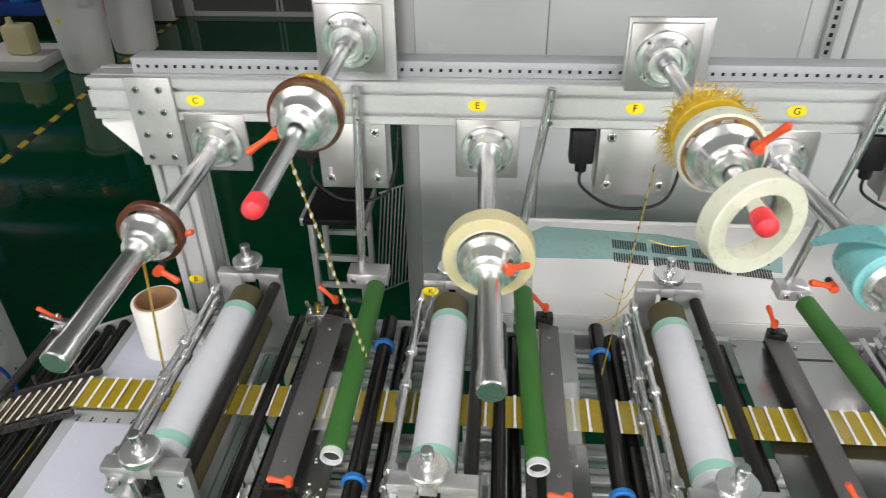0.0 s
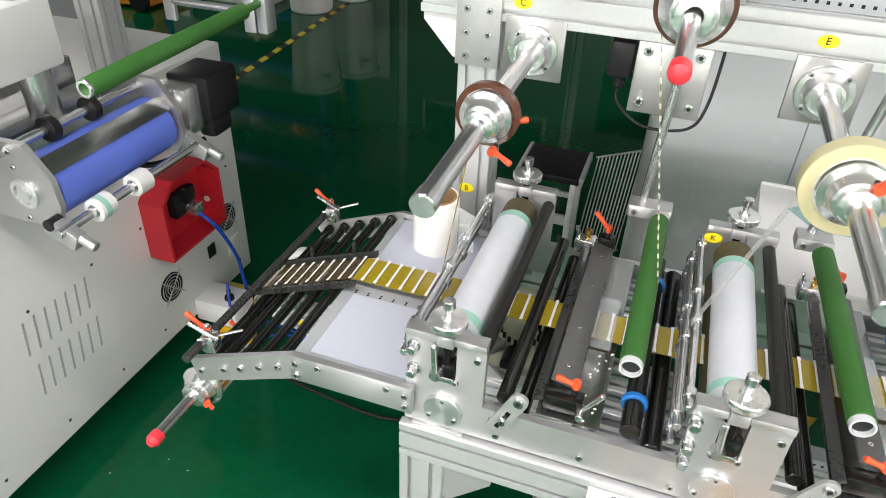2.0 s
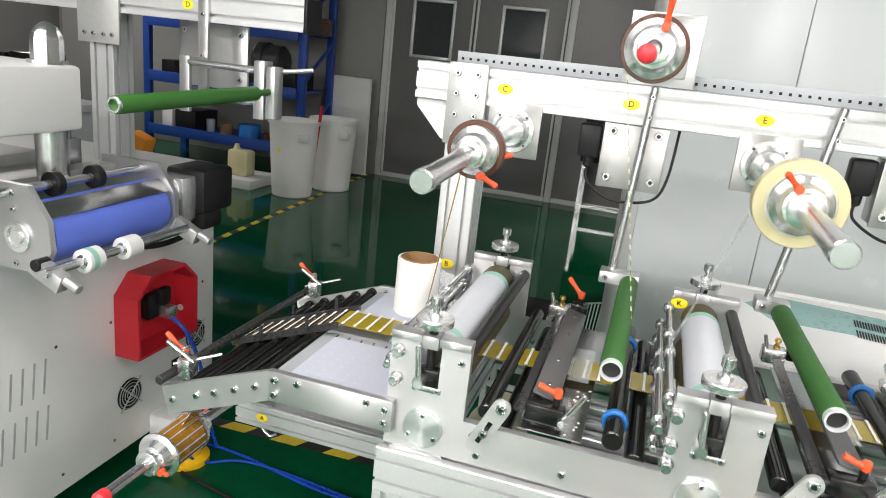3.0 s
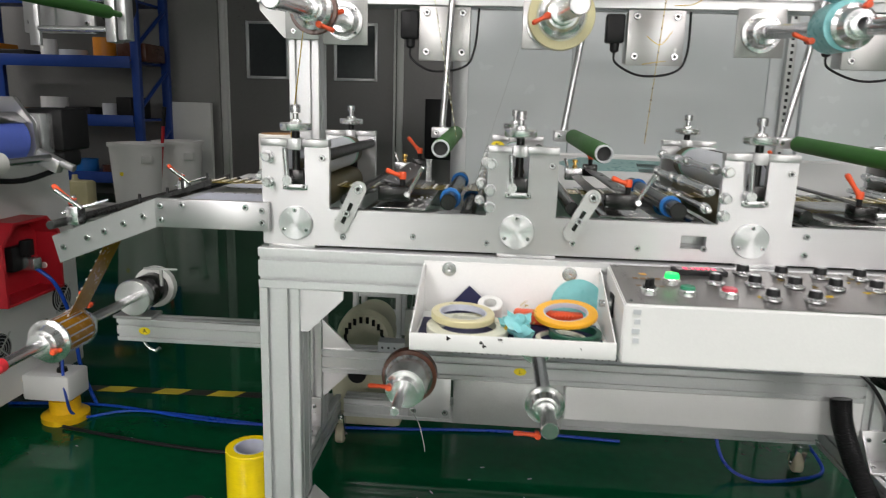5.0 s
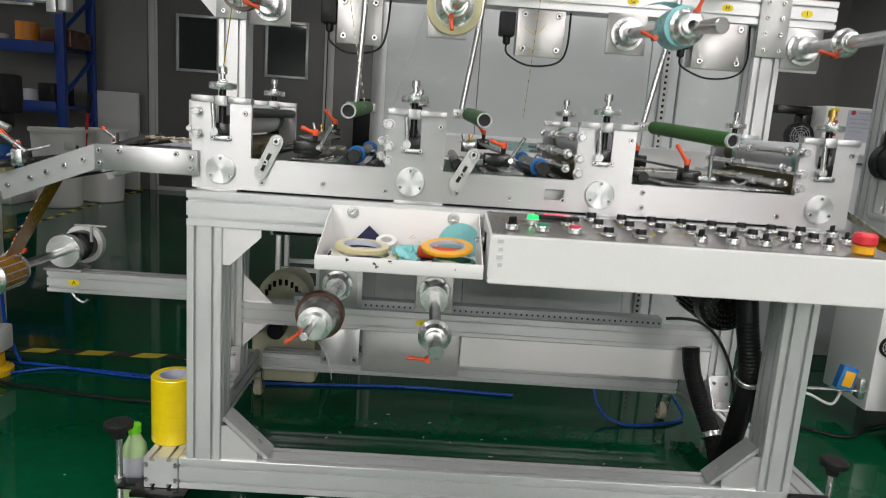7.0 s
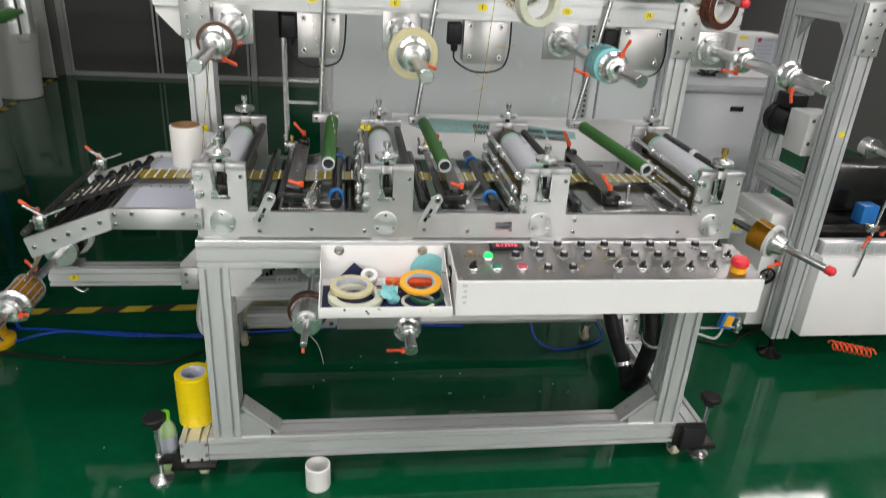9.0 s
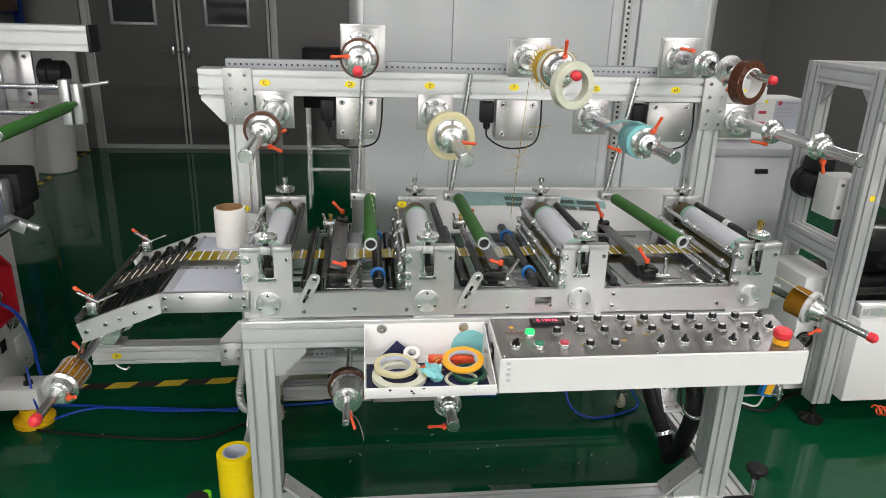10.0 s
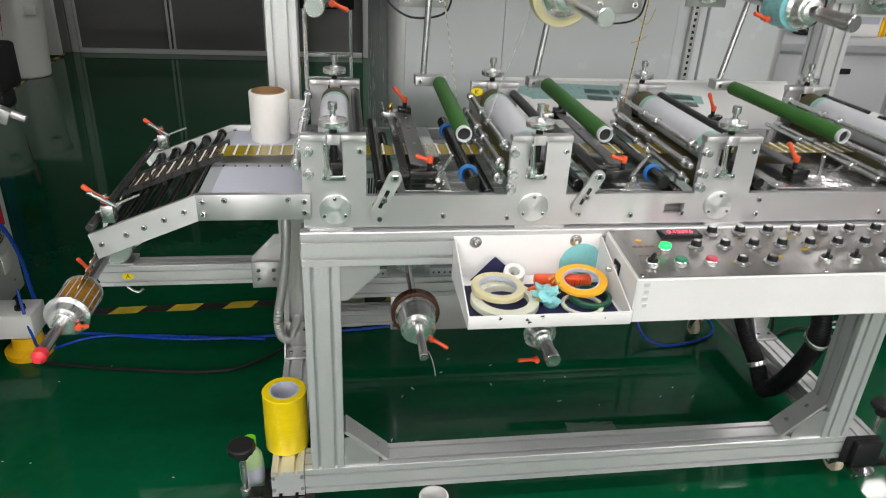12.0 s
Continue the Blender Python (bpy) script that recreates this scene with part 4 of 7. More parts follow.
    lever(c + Vector((0.0, -0.04, -0.055)), (-0.9, -0.2, -0.1), (0, -1, 0), 0.05, t)
    b = bmnew()
    lathe(b, c - d * 0.075, c, [(0, 0.03), (0, 0.05), (0.06, 0.05), (0.06, 0.03)], 40, True)
    r = solid("film_roll", b, KAPTON, "roll of amber film with a pale flange on its shaft", "film roll", "film rolls")
    b = bmnew()
    lathe(b, c - d * 0.014, c, [(0, 0.03), (0, 0.058), (0.012, 0.058), (0.0125, 0.03)], 40, True)
    part("side_flange", b, PVC, r, "pale blue-white roll flange")


side_shafts()

# ---- the laminating deck ----
STATIONS = ((0.008, 0.138, 0.073), (0.437, 0.567, 0.495), (0.862, 0.992, 0.922), (1.364, 1.494, 1.425))
YF0, YF1, YK0, YK1 = 0.012, 0.026, 0.508, 0.522
ZP = 1.005


def deck_plates():
    for n, (y0, y1) in (("front", (YF0, YF1)), ("back", (YK0, YK1))):
        pts = [(0.008, 0.817), (1.494, 0.817)]
        if n == "front":  # the small window beside the third station
            pts[1:1] = [(0.81, 0.817), (0.81, 0.841), (0.798, 0.841), (0.798, 0.865), (0.844, 0.865), (0.844, 0.841), (0.81005, 0.841), (0.81005, 0.817)]
        for i, (x0, x1, xc) in enumerate(reversed(STATIONS)):
            pts += [(x1, 0.888)] if x1 < 1.49 else []
            pts += [(x1, ZP), (xc + 0.018, ZP), (xc + 0.018, 0.922), (xc - 0.018, 0.922), (xc - 0.018, ZP), (x0, ZP)]
            if x0 > 0.01:
                pts += [(x0, 0.888)]
        b = bmnew()
        prism(b, pts, "y", y0, y1)
        t = solid("side_plate", b, PLATE, f"long milled aluminium {n} side plate with four uprights", "side plate", "deck side plates")
        b = bmnew()
        yy, d = (y0, -1) if n == "front" else (y0, -1)
        for x, z in ((0.165, 0.836), (0.30, 0.842), (0.44, 0.836), (0.60, 0.842), (0.72, 0.838), (0.84, 0.842), (1.02, 0.872), (1.02, 0.838), (1.33, 0.838), (0.125, 0.985), (0.555, 0.985), (0.98, 0.985), (1.48, 0.985), (0.155, 0.868)):
            bolt(b, (x, yy, z), (0, d, 0), 0.006, 0.005)
        part("bolts", b, STEEL, t)
    # Added dark strip: the shade of the gap under the plate, made solid.
    b = bmnew()
    box(b, 0.112, 1.358, 0.0275, 0.046, 0.8105, 0.8168, 0.0008)
    solid("gap_shade", b, RUBBER, "dark strip added as the shade of the gap under the side plate", "strip")
    for x0, x1 in ((0.02, 0.11), (0.46, 0.57), (0.90, 0.99), (1.36, 1.46)):
        for y0, y1 in ((0.008, 0.05), (0.49, 0.53)):
            b = bmnew()
            box(b, x0, x1, y0, y1, 0.8105, 0.8168, 0.001)
            solid("spacer", b, PLATE, "aluminium spacer block under the side plate", "spacer", "deck spacers")


def station(i, x0, x1, xc):
    """One nip station: pressure screws, caps, covers and the two nip rollers."""
    t = thing("nip_station", (xc, 0.02, 0.82), "nip roller station with pressure screws and a pale roller", "roller station", "nip stations")
    for y0, y1, front in ((YF0, YF1, True), (YK0, YK1, False)):
        ym = (y0 + y1) / 2
        b = bmnew()
        box(b, x0, xc - 0.014, ym - 0.013, ym + 0.013, ZP + 0.0005, ZP + 0.014, 0.0015)
        box(b, xc + 0.014, x1, ym - 0.013, ym + 0.013, ZP + 0.0005, ZP + 0.014, 0.0015)
        box(b, xc - 0.0135, xc + 0.0135, ym - 0.0145, ym + 0.0145, ZP - 0.006, ZP + 0.0155, 0.0015)
        part("cap_bar", b, PLATE, t)
        b = bmnew()
        rod(b, (xc, ym, 0.955), (xc, ym, 1.036), 0.0075, 16)
        box(b, xc - 0.0165, xc + 0.0165, ym - 0.01, ym + 0.01, 0.925, 0.962, 0.002)
        part("pressure_screw", b, BLACK, t, "dark pressure screw and bearing block")
        b = bmnew()
        lathe(b, (xc, ym, 1.034), (xc, ym, 2), [(0, 0), (0, 0.024), (0.002, 0.029), (0.004, 0.030), (0.013, 0.030), (0.015, 0.028), (0.016, 0.012), (0.021, 0.010), (0.021, 0.0)], 40)
        k = part("hand_knob", b, BRIGHT, t, "knurled aluminium hand knob")
        b = bmnew()
        lathe(b, (xc, ym, 1.055), (xc, ym, 2), [(0, 0), (0, 0.0055), (0.012, 0.0055), (0.012, 0.0085), (0.0135, 0.0095), (0.026, 0.0095), (0.0275, 0.008), (0.0275, 0)], 18)
        part("set_screw", b, STEEL if i < 3 or not front else BRASS, k)
        if not front:
            continue
        b = bmnew()
        lathe(b, (xc, y0, 0.860), (xc, y0 - 1, 0.860), [(0, 0), (0, 0.0325), (0.006, 0.0325), (0.0075, 0.031), (0.0075, 0)], 44)
        c = part("round_cover", b, COVER, t, "round turned cover with three screws")
        b = bmnew()
        for a in (90, 210, 330):
            bolt(b, (xc + 0.025 * math.cos(radians(a)), y0 - 0.0075, 0.860 + 0.025 * math.sin(radians(a))), r=0.004, h=0.003)
        part("screws", b, STEEL, c)
        for z in ((0.985, 0.937) if i == 0 else (0.985, 0.937, 0.905)):
            b = bmnew()
            zx = x0 + (0.014 if i == 0 else 0.006)
            lathe(b, (zx, y0, z), (zx, y0 - 1, z), [(0, 0), (0, 0.011), (0.004, 0.011), (0.004, 0.008), (0.006, 0.0085), (0.018, 0.0085), (0.020, 0.007), (0.020, 0)], 18)
            part("thumb_screw", b, STEEL, t)
        b = bmnew()
        rod(b, (xc - 0.012, y0 - 0.012, 0.945), (xc - 0.016, y0 - 0.013, 1.004), 0.0052, 12)
        lathe(b, (xc - 0.012, y0 - 0.001, 0.943), (xc - 0.012, y0 - 1, 0.943), [(0, 0), (0, 0.011), (0.016, 0.009), (0.016, 0)], 16)
        box(b, xc - 0.024, xc + 0.024, y0 - 0.004, y0 - 0.0005, 0.924, 0.934, 0.001)
        for s in (-0.018, 0.018):
            bolt(b, (xc + s, y0 - 0.004, 0.93), r=0.005, h=0.004)
        part("clamp_lever", b, STEEL, t, "steel clamp lever")
    # nip rollers
    b = bmnew()
    lathe(b, (xc, 0.06, 0.970), (xc, 1, 0.970), [(0, 0), (0, 0.033), (0.002, 0.036), (0.372, 0.036), (0.372, 0.0)], 40)
    r = part("nip_roller", b, WHITEROLL, t, "pale grey-blue sleeved roller")
    b = bmnew()
    ring(b, (xc, 0.4325, 0.970), (xc, 0.486, 0.970), 0.0355, 0.01, 40)
    part("roller_end", b, OLIVE, r, "olive rubber roller end")
    for y in (0.078, 0.412):
        b = bmnew()
        ring(b, (xc, y, 0.970), (xc, y + 0.019, 0.970), 0.0365, 0.0355, 40, 0.0003)
        part("tape_band", b, MINT, r, "mint green tape band")
    b = bmnew()
    rod(b, (xc, 0.04, 0.895), (xc, 0.50, 0.895), 0.034, 32)
    rod(b, (xc, 0.027, 0.970), (xc, 0.507, 0.970), 0.010, 14)
    part("drive_roller", b, OLIVE, t, "olive rubber drive roller")
    # guide rods
    for x, z, rr in ((x0 - 0.004, 0.985, 0.0062), (x0 - 0.012, 0.945, 0.0072), (x0 - 0.014, 0.912, 0.006)):
        if i == 0 and z < 0.93:
            continue
        b = bmnew()
        rod(b, (x, 0.027, z), (x, 0.507, z), rr, 16)
        for y in (0.05, 0.22 + 0.01 * i, 0.315, 0.47):
            ring(b, (x, y, z), (x, y + 0.018, z), rr + 0.0045, rr, 18)
        part("guide_rod", b, STEEL, t)
    b = bmnew()
    rod(b, (x1 - 0.012, 0.03, 0.988), (x1 - 0.012, 0.505, 0.988), 0.0115, 20)
    part("guide_roller", b, RUBBER if i != 3 else BLACK, t, "dark guide roller")
    if i == 3:
        b = bmnew()
        ring(b, (x1 - 0.012, 0.27, 0.988), (x1 - 0.012, 0.30, 0.988), 0.0135, 0.0115, 24)
        part("roller_collar", b, PVC, t, "white collar")


def link_arm(x, z, dx, dz):
    """The slotted swing link on the front side plate."""
    b = bmnew()
    y0 = YF0 - 0.008
    d = Vector((dx, 0, dz))
    L = d.length
    a = math.atan2(dz, dx)
    w = 0.0145
    out = [(w * math.cos(a + math.pi / 2 + k * math.pi / 8), w * math.sin(a + math.pi / 2 + k * math.pi / 8)) for k in range(9)]
    out += [(dx + w * math.cos(a - math.pi / 2 + k * math.pi / 8), dz + w * math.sin(a - math.pi / 2 + k * math.pi / 8)) for k in range(9)]
    prism(b, [(x + u, z + v) for u, v in out], "y", y0, y0 + 0.006)
    t = solid("slotted_link", b, ZINC, "grey steel slotted swing link with two screws", "link", "slotted links")
    b = bmnew()
    e, n = d.normalized(), Vector((-dz, 0, dx)).normalized() * 0.0038
    c0, c1 = Vector((x, 0, z)) + e * L * 0.38, Vector((x, 0, z)) + e * L * 0.92
    prism(b, [((c0 + n).x, (c0 + n).z), ((c1 + n).x, (c1 + n).z), ((c1 - n).x, (c1 - n).z), ((c0 - n).x, (c0 - n).z)], "y", y0 - 0.0008, y0 + 0.001)
    part("slot", b, BLACK, t)
    b = bmnew()
    bolt(b, (x, y0, z), r=0.009, h=0.006)
    m = (c0 + c1) / 2
    bolt(b, (m.x, y0 - 0.001, m.z), r=0.007, h=0.008)
    part("screws", b, STEEL, t)


def bay(x, kind):
    """What lies between two stations: dark guide rollers, scraper bars and a sheet bed. x: the right edge of the station before it."""
    def cross(name, mtl, lab, cat, px, z, r=None, w=None, h=None, y0=0.027, y1=0.507, tilt=0.0, group="deck rollers"):
        b = bmnew()
        if r:
            rod(b, (px, y0, z), (px, y1, z), r, 20)
        else:
            box(b, px - w / 2, px + w / 2, y0, y1, z - h / 2, z + h / 2, 0.0015, Matrix.Rotation(radians(tilt), 3, "Y"))
        return solid(name, b, mtl, lab, cat, group)
    cross("guide_roller", BLACK, "black anodised guide roller across the deck", "roller", x + 0.030, 0.905, 0.0125)
    cross("guide_roller", BLACK, "black anodised guide roller across the deck", "roller", x + 0.058, 0.868, 0.0125)
    if kind < 2:
        cross("scraper_bar", GREYBAR, "dark flat scraper bar across the deck", "bar", x + 0.082, 0.925, None, 0.018, 0.006, tilt=-22, group="deck bars")
        cross("bed_sheet", DARKSTEEL, "smudged stainless bed sheet under the film", "metal sheet", x + 0.132, 0.893, None, 0.10, 0.002, group="bed sheets")
        t = cross("angle_bar", BARGREY, "grey angled press bar across the deck", "bar", x + 0.115 + 0.01 * kind, 0.938, None, 0.042, 0.005, 0.06, 0.475, 14, "deck bars")
        b = bmnew()
        for y in (0.10, 0.20, 0.33, 0.43):
            bolt(b, (x + 0.115 + 0.01 * kind, y, 0.9405), (0, 0, 1), 0.004, 0.003)
        part("screws", b, STEEL, t)
        for a in ((x + 0.10, x + 0.135, 0.475, 0.50, 0.925, 0.955), (x + 0.09, x + 0.15, 0.031, 0.058, 0.905, 0.935)):
            b = bmnew()
            box(b, *a, 0.003)
            part("end_block", b, BLACK, t, "black end block")
        lever((x + 0.118, 0.485, 0.965), (-0.6, 0.0, 0.5), (0, 0, 1), 0.04, t)
        lever((x + 0.135, 0.05, 0.945), (-0.95, -0.1, 0.05), (0, 0, 1), 0.032, t)
        b = bmnew()
        rod(b, (x + 0.148, 0.03, 0.92), (x + 0.178, 0.02, 0.975), 0.0045, 12)
        rod(b, (x + 0.146, 0.045, 0.917), (x + 0.149, 0.012, 0.922), 0.006, 12)
        part("swing_pin", b, STEEL, t, "bright swing pin")
        for px, z in ((x + 0.226, 0.908), (x + 0.262, 0.880)):
            t = cross("feed_roller", BLACK, "black feed roller with blue rings", "roller", px, z, 0.0155)
            for y in ((0.085, 0.415) if z > 0.9 else (0.30,)):
                b = bmnew()
                lathe(b, (px, y, z), (px, 1, z), [(0, 0.0155), (0, 0.019), (0.002, 0.021), (0.010, 0.021), (0.012, 0.019), (0.012, 0.0155)], 30, True)
                part("ring", b, BLUEO, t, "blue plastic ring")
        # fittings at the back plate
        t = thing("air_fitting", (x + 0.078, 0.48, 0.90), "small brass and steel fitting block", "fitting", "fittings")
        b = bmnew()
        box(b, x + 0.055, x + 0.098, 0.468, 0.50, 0.915, 0.945, 0.003)
        rod(b, (x + 0.062, 0.484, 0.945), (x + 0.055, 0.484, 0.968), 0.004, 10)
        part("block", b, STEEL, t)
        b = bmnew()
        lathe(b, (x + 0.08, 0.484, 0.945), (x + 0.08, 0.484, 2), [(0, 0), (0, 0.006), (0.006, 0.006), (0.007, 0.004), (0.012, 0.004), (0.013, 0.007), (0.02, 0.006), (0.021, 0)], 12)
        part("nozzle", b, BRASS, t, "brass nozzle")
        b = bmnew()
        box(b, x + 0.135, x + 0.172, 0.19, 0.335, 0.915, 0.9165)
        o = solid("cover_sheet", b, ACRYLIC, "thin clear acrylic sheet over the film", "acrylic sheet", "acrylic sheets")
        for y in (0.045, 0.10, 0.155, 0.21, 0.31, 0.365, 0.42, 0.465):
            b = bmnew()
            extrusion(b, "x", x + 0.165, x + 0.315, y, y + 0.03, 0.832, 0.862, 0.007)
            solid("support_rail", b, ALU, "short aluminium rail under the feed rollers", "rail", "support rails")
    else:
        t = cross("bed_sheet", DARKSTEEL, "large stainless bed sheet with scattered reflections", "metal sheet", x + 0.215, 0.893, None, 0.285, 0.003, group="bed sheets")
        b = bmnew()
        for px in (x + 0.08, x + 0.2, x + 0.33):
            for y in (0.04, 0.49):
                bolt(b, (px, y, 0.8945), (0, 0, 1), 0.004, 0.003)
        for y in (0.06, 0.45):
            box(b, x + 0.18, x + 0.26, y, y + 0.006, 0.8945, 0.895)
        part("slot", b, BLACK, t, "dark long slot")
        t = cross("angle_bar", BARGREY, "dark grey tapered press bar across the deck", "bar", x + 0.15, 0.926, None, 0.048, 0.005, 0.10, 0.47, 10, "deck bars")
        for a in ((x + 0.135, x + 0.17, 0.47, 0.495, 0.898, 0.94), (x + 0.13, x + 0.175, 0.06, 0.10, 0.898, 0.925)):
            b = bmnew()
            box(b, *a, 0.003)
            part("end_block", b, BLACK, t, "black end block")
        lever((x + 0.142, 0.482, 0.95), (-0.45, 0.0, 0.7), (0, 0, 1), 0.042, t)
        lever((x + 0.145, 0.08, 0.935), (-0.5, 0.05, 0.55), (0, 0, 1), 0.042, t)
        b = bmnew()
        rod(b, (x + 0.19, 0.05, 0.905), (x + 0.185, 0.045, 0.965), 0.0048, 12)
        rod(b, (x + 0.165, 0.055, 0.91), (x + 0.205, 0.05, 0.91), 0.006, 12)
        part("swing_pin", b, STEEL, t)
        b = bmnew()
        rod(b, (x + 0.33, 0.03, 0.91), (x + 0.33, 0.505, 0.91), 0.006, 12)
        for y in (0.12, 0.33):
            ring(b, (x + 0.33, y, 0.91), (x + 0.33, y + 0.02, 0.91), 0.010, 0.006, 16)
        solid("guide_rod", b, STEEL, "steel guide rod with two collars", "rod")
        t = thing("wing_nut", (x + 0.30, 0.14, 0.8945), "small steel wing nut on the bed sheet", "wing nut")
        b = bmnew()
        for s in (-1, 1):
            prism(b, [(x + 0.30, 0.896), (x + 0.30 + s * 0.018, 0.908), (x + 0.30 + s * 0.02, 0.902), (x + 0.30 + s * 0.004, 0.8945)], "y", 0.138, 0.142)
        part("nut", b, STEEL, t)


BARS = []
WEB_SPEED = 0.03


def film_strip():
    """The amber film that runs through the deck, with pale bars laid across it."""
    y0, y1 = 0.222, 0.298
    t = thing("film_web", (0.5, 0.26, 0.905), "amber adhesive film with pale bars running through the rollers", "film")
    path = [(1.80, 0.741), (1.49, 0.916), (1.37, 0.915), (-0.19, 0.906), (-0.39, 0.828), (-0.41, 0.808), (-0.545, 0.575)]
    for k, ((xa, za), (xb, zb)) in enumerate(zip(path, path[1:])):
        b = bmnew()
        n = Vector((za - zb, 0, xb - xa)).normalized() * 0.0006
        prism(b, [(xa, za), (xb, zb), (xb + n.x, zb + n.z), (xa + n.x, za + n.z)], "y", y0, y1)
        part("film", b, SLOPEFILM if k == 3 else OLIVEFILM if k < 3 else KAPTON, t)
    me = None
    length = 2.95
    k = 0
    while k * 0.0262 < length:
        if me is None:
            b = bmnew()
            box(b, -0.0021, 0.0021, -0.036, 0.036, -0.0006, 0.0008, 0.0)
            for yy in (-0.035, 0.035):
                box(b, -0.0028, 0.0028, yy - 0.004, yy + 0.004, -0.0005, 0.0012)
            me = finish(b, "pale_bar")
            me.materials.append(ROLLPAPER)
        o = new("pale_bar", me)
        o.parent = t
        BASES[o.name] = BASES[t.name]
        BARS.append((o, k * 0.0262 - WEB_SPEED * 12.0))
        k += 1
    # narrow strips that come down from the rolls
    def strip(name, pts, w, mtl, lab, dash=None):
        b = bmnew()
        P = [Vector(p) for p in pts]
        for p, q in zip(P, P[1:]):
            sx = Vector((0, w / 2, 0))
            nx = Vector((0.0004, 0, 0.0002))
            vs = [b.verts.new(v) for v in (p - sx, p + sx, q + sx, q - sx, p - sx + nx, p + sx + nx, q + sx + nx, q - sx + nx)]
            for f in ((0, 1, 2, 3), (7, 6, 5, 4), (0, 4, 5, 1), (1, 5, 6, 2), (2, 6, 7, 3), (3, 7, 4, 0)):
                b.faces.new([vs[i] for i in f])
        o = solid(name, b, mtl, lab, "film", "hanging film strips")
        if dash:
            b = bmnew()
            p, q = P[0], P[-1]
            L = (q - p).length
            d = (q - p).normalized()
            k = 0.006
            while k < L - 0.01:
                c = p + d * k
                e = c + d * (0.007 if dash is PALETAPE else 0.0035)
                sx = Vector((0, w / 2 + 0.0008 if dash is PALETAPE else 0.0014, 0))
                nx = Vector((-0.0012, 0, 0))
                vs = [b.verts.new(v) for v in (c - sx + nx, c + sx + nx, e + sx + nx, e - sx + nx, c - sx - nx, c + sx - nx, e + sx - nx, e - sx - nx)]
                for f in ((0, 1, 2, 3), (7, 6, 5, 4), (0, 4, 5, 1), (1, 5, 6, 2), (2, 6, 7, 3), (3, 7, 4, 0)):
                    b.faces.new([vs[i] for i in f])
                k += 0.019 if dash is PALETAPE else 0.024
            part("dashes", b, dash, o, "", "stuff")
    strip("film_strip", [(0.283, 0.235, 1.44), (0.364, 0.27, 1.005)], 0.006, OLIVEFILM, "narrow dashed yellow film running down to a green roller", PALETAPE)
    strip("film_strip", [(0.028, 0.235, 1.235), (-0.025, 0.275, 0.93)], 0.008, GOLD, "narrow amber film hanging from a brown roll")
    strip("film_strip", [(0.785, 0.215, 1.43), (0.765, 0.25, 1.02)], 0.005, GOLD, "thin yellow film thread with dots hanging from the frayed roll", INK)
    strip("film_strip", [(0.50, 0.19, 1.25), (0.425, 0.22, 0.99)], 0.02, CLEAR, "wide clear film running down from a tape roll")
    b = bmnew()
    tube(b, [(0.80, 0.235, 1.25), (0.77, 0.2, 1.22), (0.74, 0.19, 1.235)], 0.0008, 5)
    tube(b, [(0.79, 0.235, 1.19), (0.76, 0.2, 1.185), (0.735, 0.19, 1.18)], 0.0008, 5)
    tube(b, [(0.80, 0.235, 1.30), (0.83, 0.22, 1.30), (0.85, 0.21, 1.31)], 0.0008, 5)
    solid("film_threads", b, GOLD, "loose yellow film threads", "film", kind="stuff")


def green_rollers():
    for (xt, xb, xr0, xr1, yf, zf) in ((0.327, 0.308, 0.346, 0.344, 0.058, 1.007), (0.669, 0.617, 0.636, 0.654, 0.058, 1.007), (1.225, 1.155, 1.168, 1.235, 0.075, 1.0)):
        t = thing("pivot_roller", (xb, 0.53, 1.02), "green rubber roller on a steel arm from the top rail", "roller", "green pivot rollers")
        b = bmnew()
        rod(b, (xt, YB - 0.018, 1.415), (xb, YB - 0.025, 1.03), 0.0085, 16)
        part("arm", b, STEEL, t)
        b = bmnew()
        for z in (1.395, 1.355):
            bolt(b, (xt - 0.001, YB - 0.0265, z), r=0.005, h=0.004)
        part("bolts", b, STEEL, t)
        b = bmnew()
        box(b, xb - 0.025, xr0 + 0.02, 0.492, 0.536, 1.008, 1.034, 0.003)
        bolt(b, (xb - 0.012, 0.492, 1.021), r=0.006)
        part("clamp_block", b, PLATE, t)
        p0, p1 = Vector((xr0, 0.492, 1.022)), Vector((xr1, yf, zf))
        d = (p1 - p0).normalized()
        b = bmnew()
        rod(b, p0, p0 + d * 0.02, 0.008, 14)
        part("axle", b, STEEL, t)
        b = bmnew()
        L = (p1 - p0).length
        lathe(b, p0 + d * 0.02, p1, [(0, 0), (0, 0.015), (0.002, 0.0185), (L - 0.030, 0.0185), (L - 0.028, 0.017), (L - 0.028, 0.0)], 32)
        part("sleeve", b, GREEN, t, "green rubber sleeve")
        b = bmnew()
        lathe(b, p1 - d * 0.01, p1 + d, [(0, 0.0), (0, 0.0172), (0.012, 0.0172), (0.0125, 0.0165), (0.0125, 0.0142), (0.003, 0.0140), (0.003, 0.0)], 28)
        e = part("end_bush", b, CABGREY, t, "pale grey end bush")
        # A matt dark disc in the bush gives the bore's shade by colour.
        b = bmnew()
        lathe(b, p1 - d * 0.0065, p1 + d, [(0, 0), (0, 0.0138), (0.001, 0.0138), (0.001, 0)], 20)
        part("bore", b, INK, e, "dark disc as the shade inside the bore")


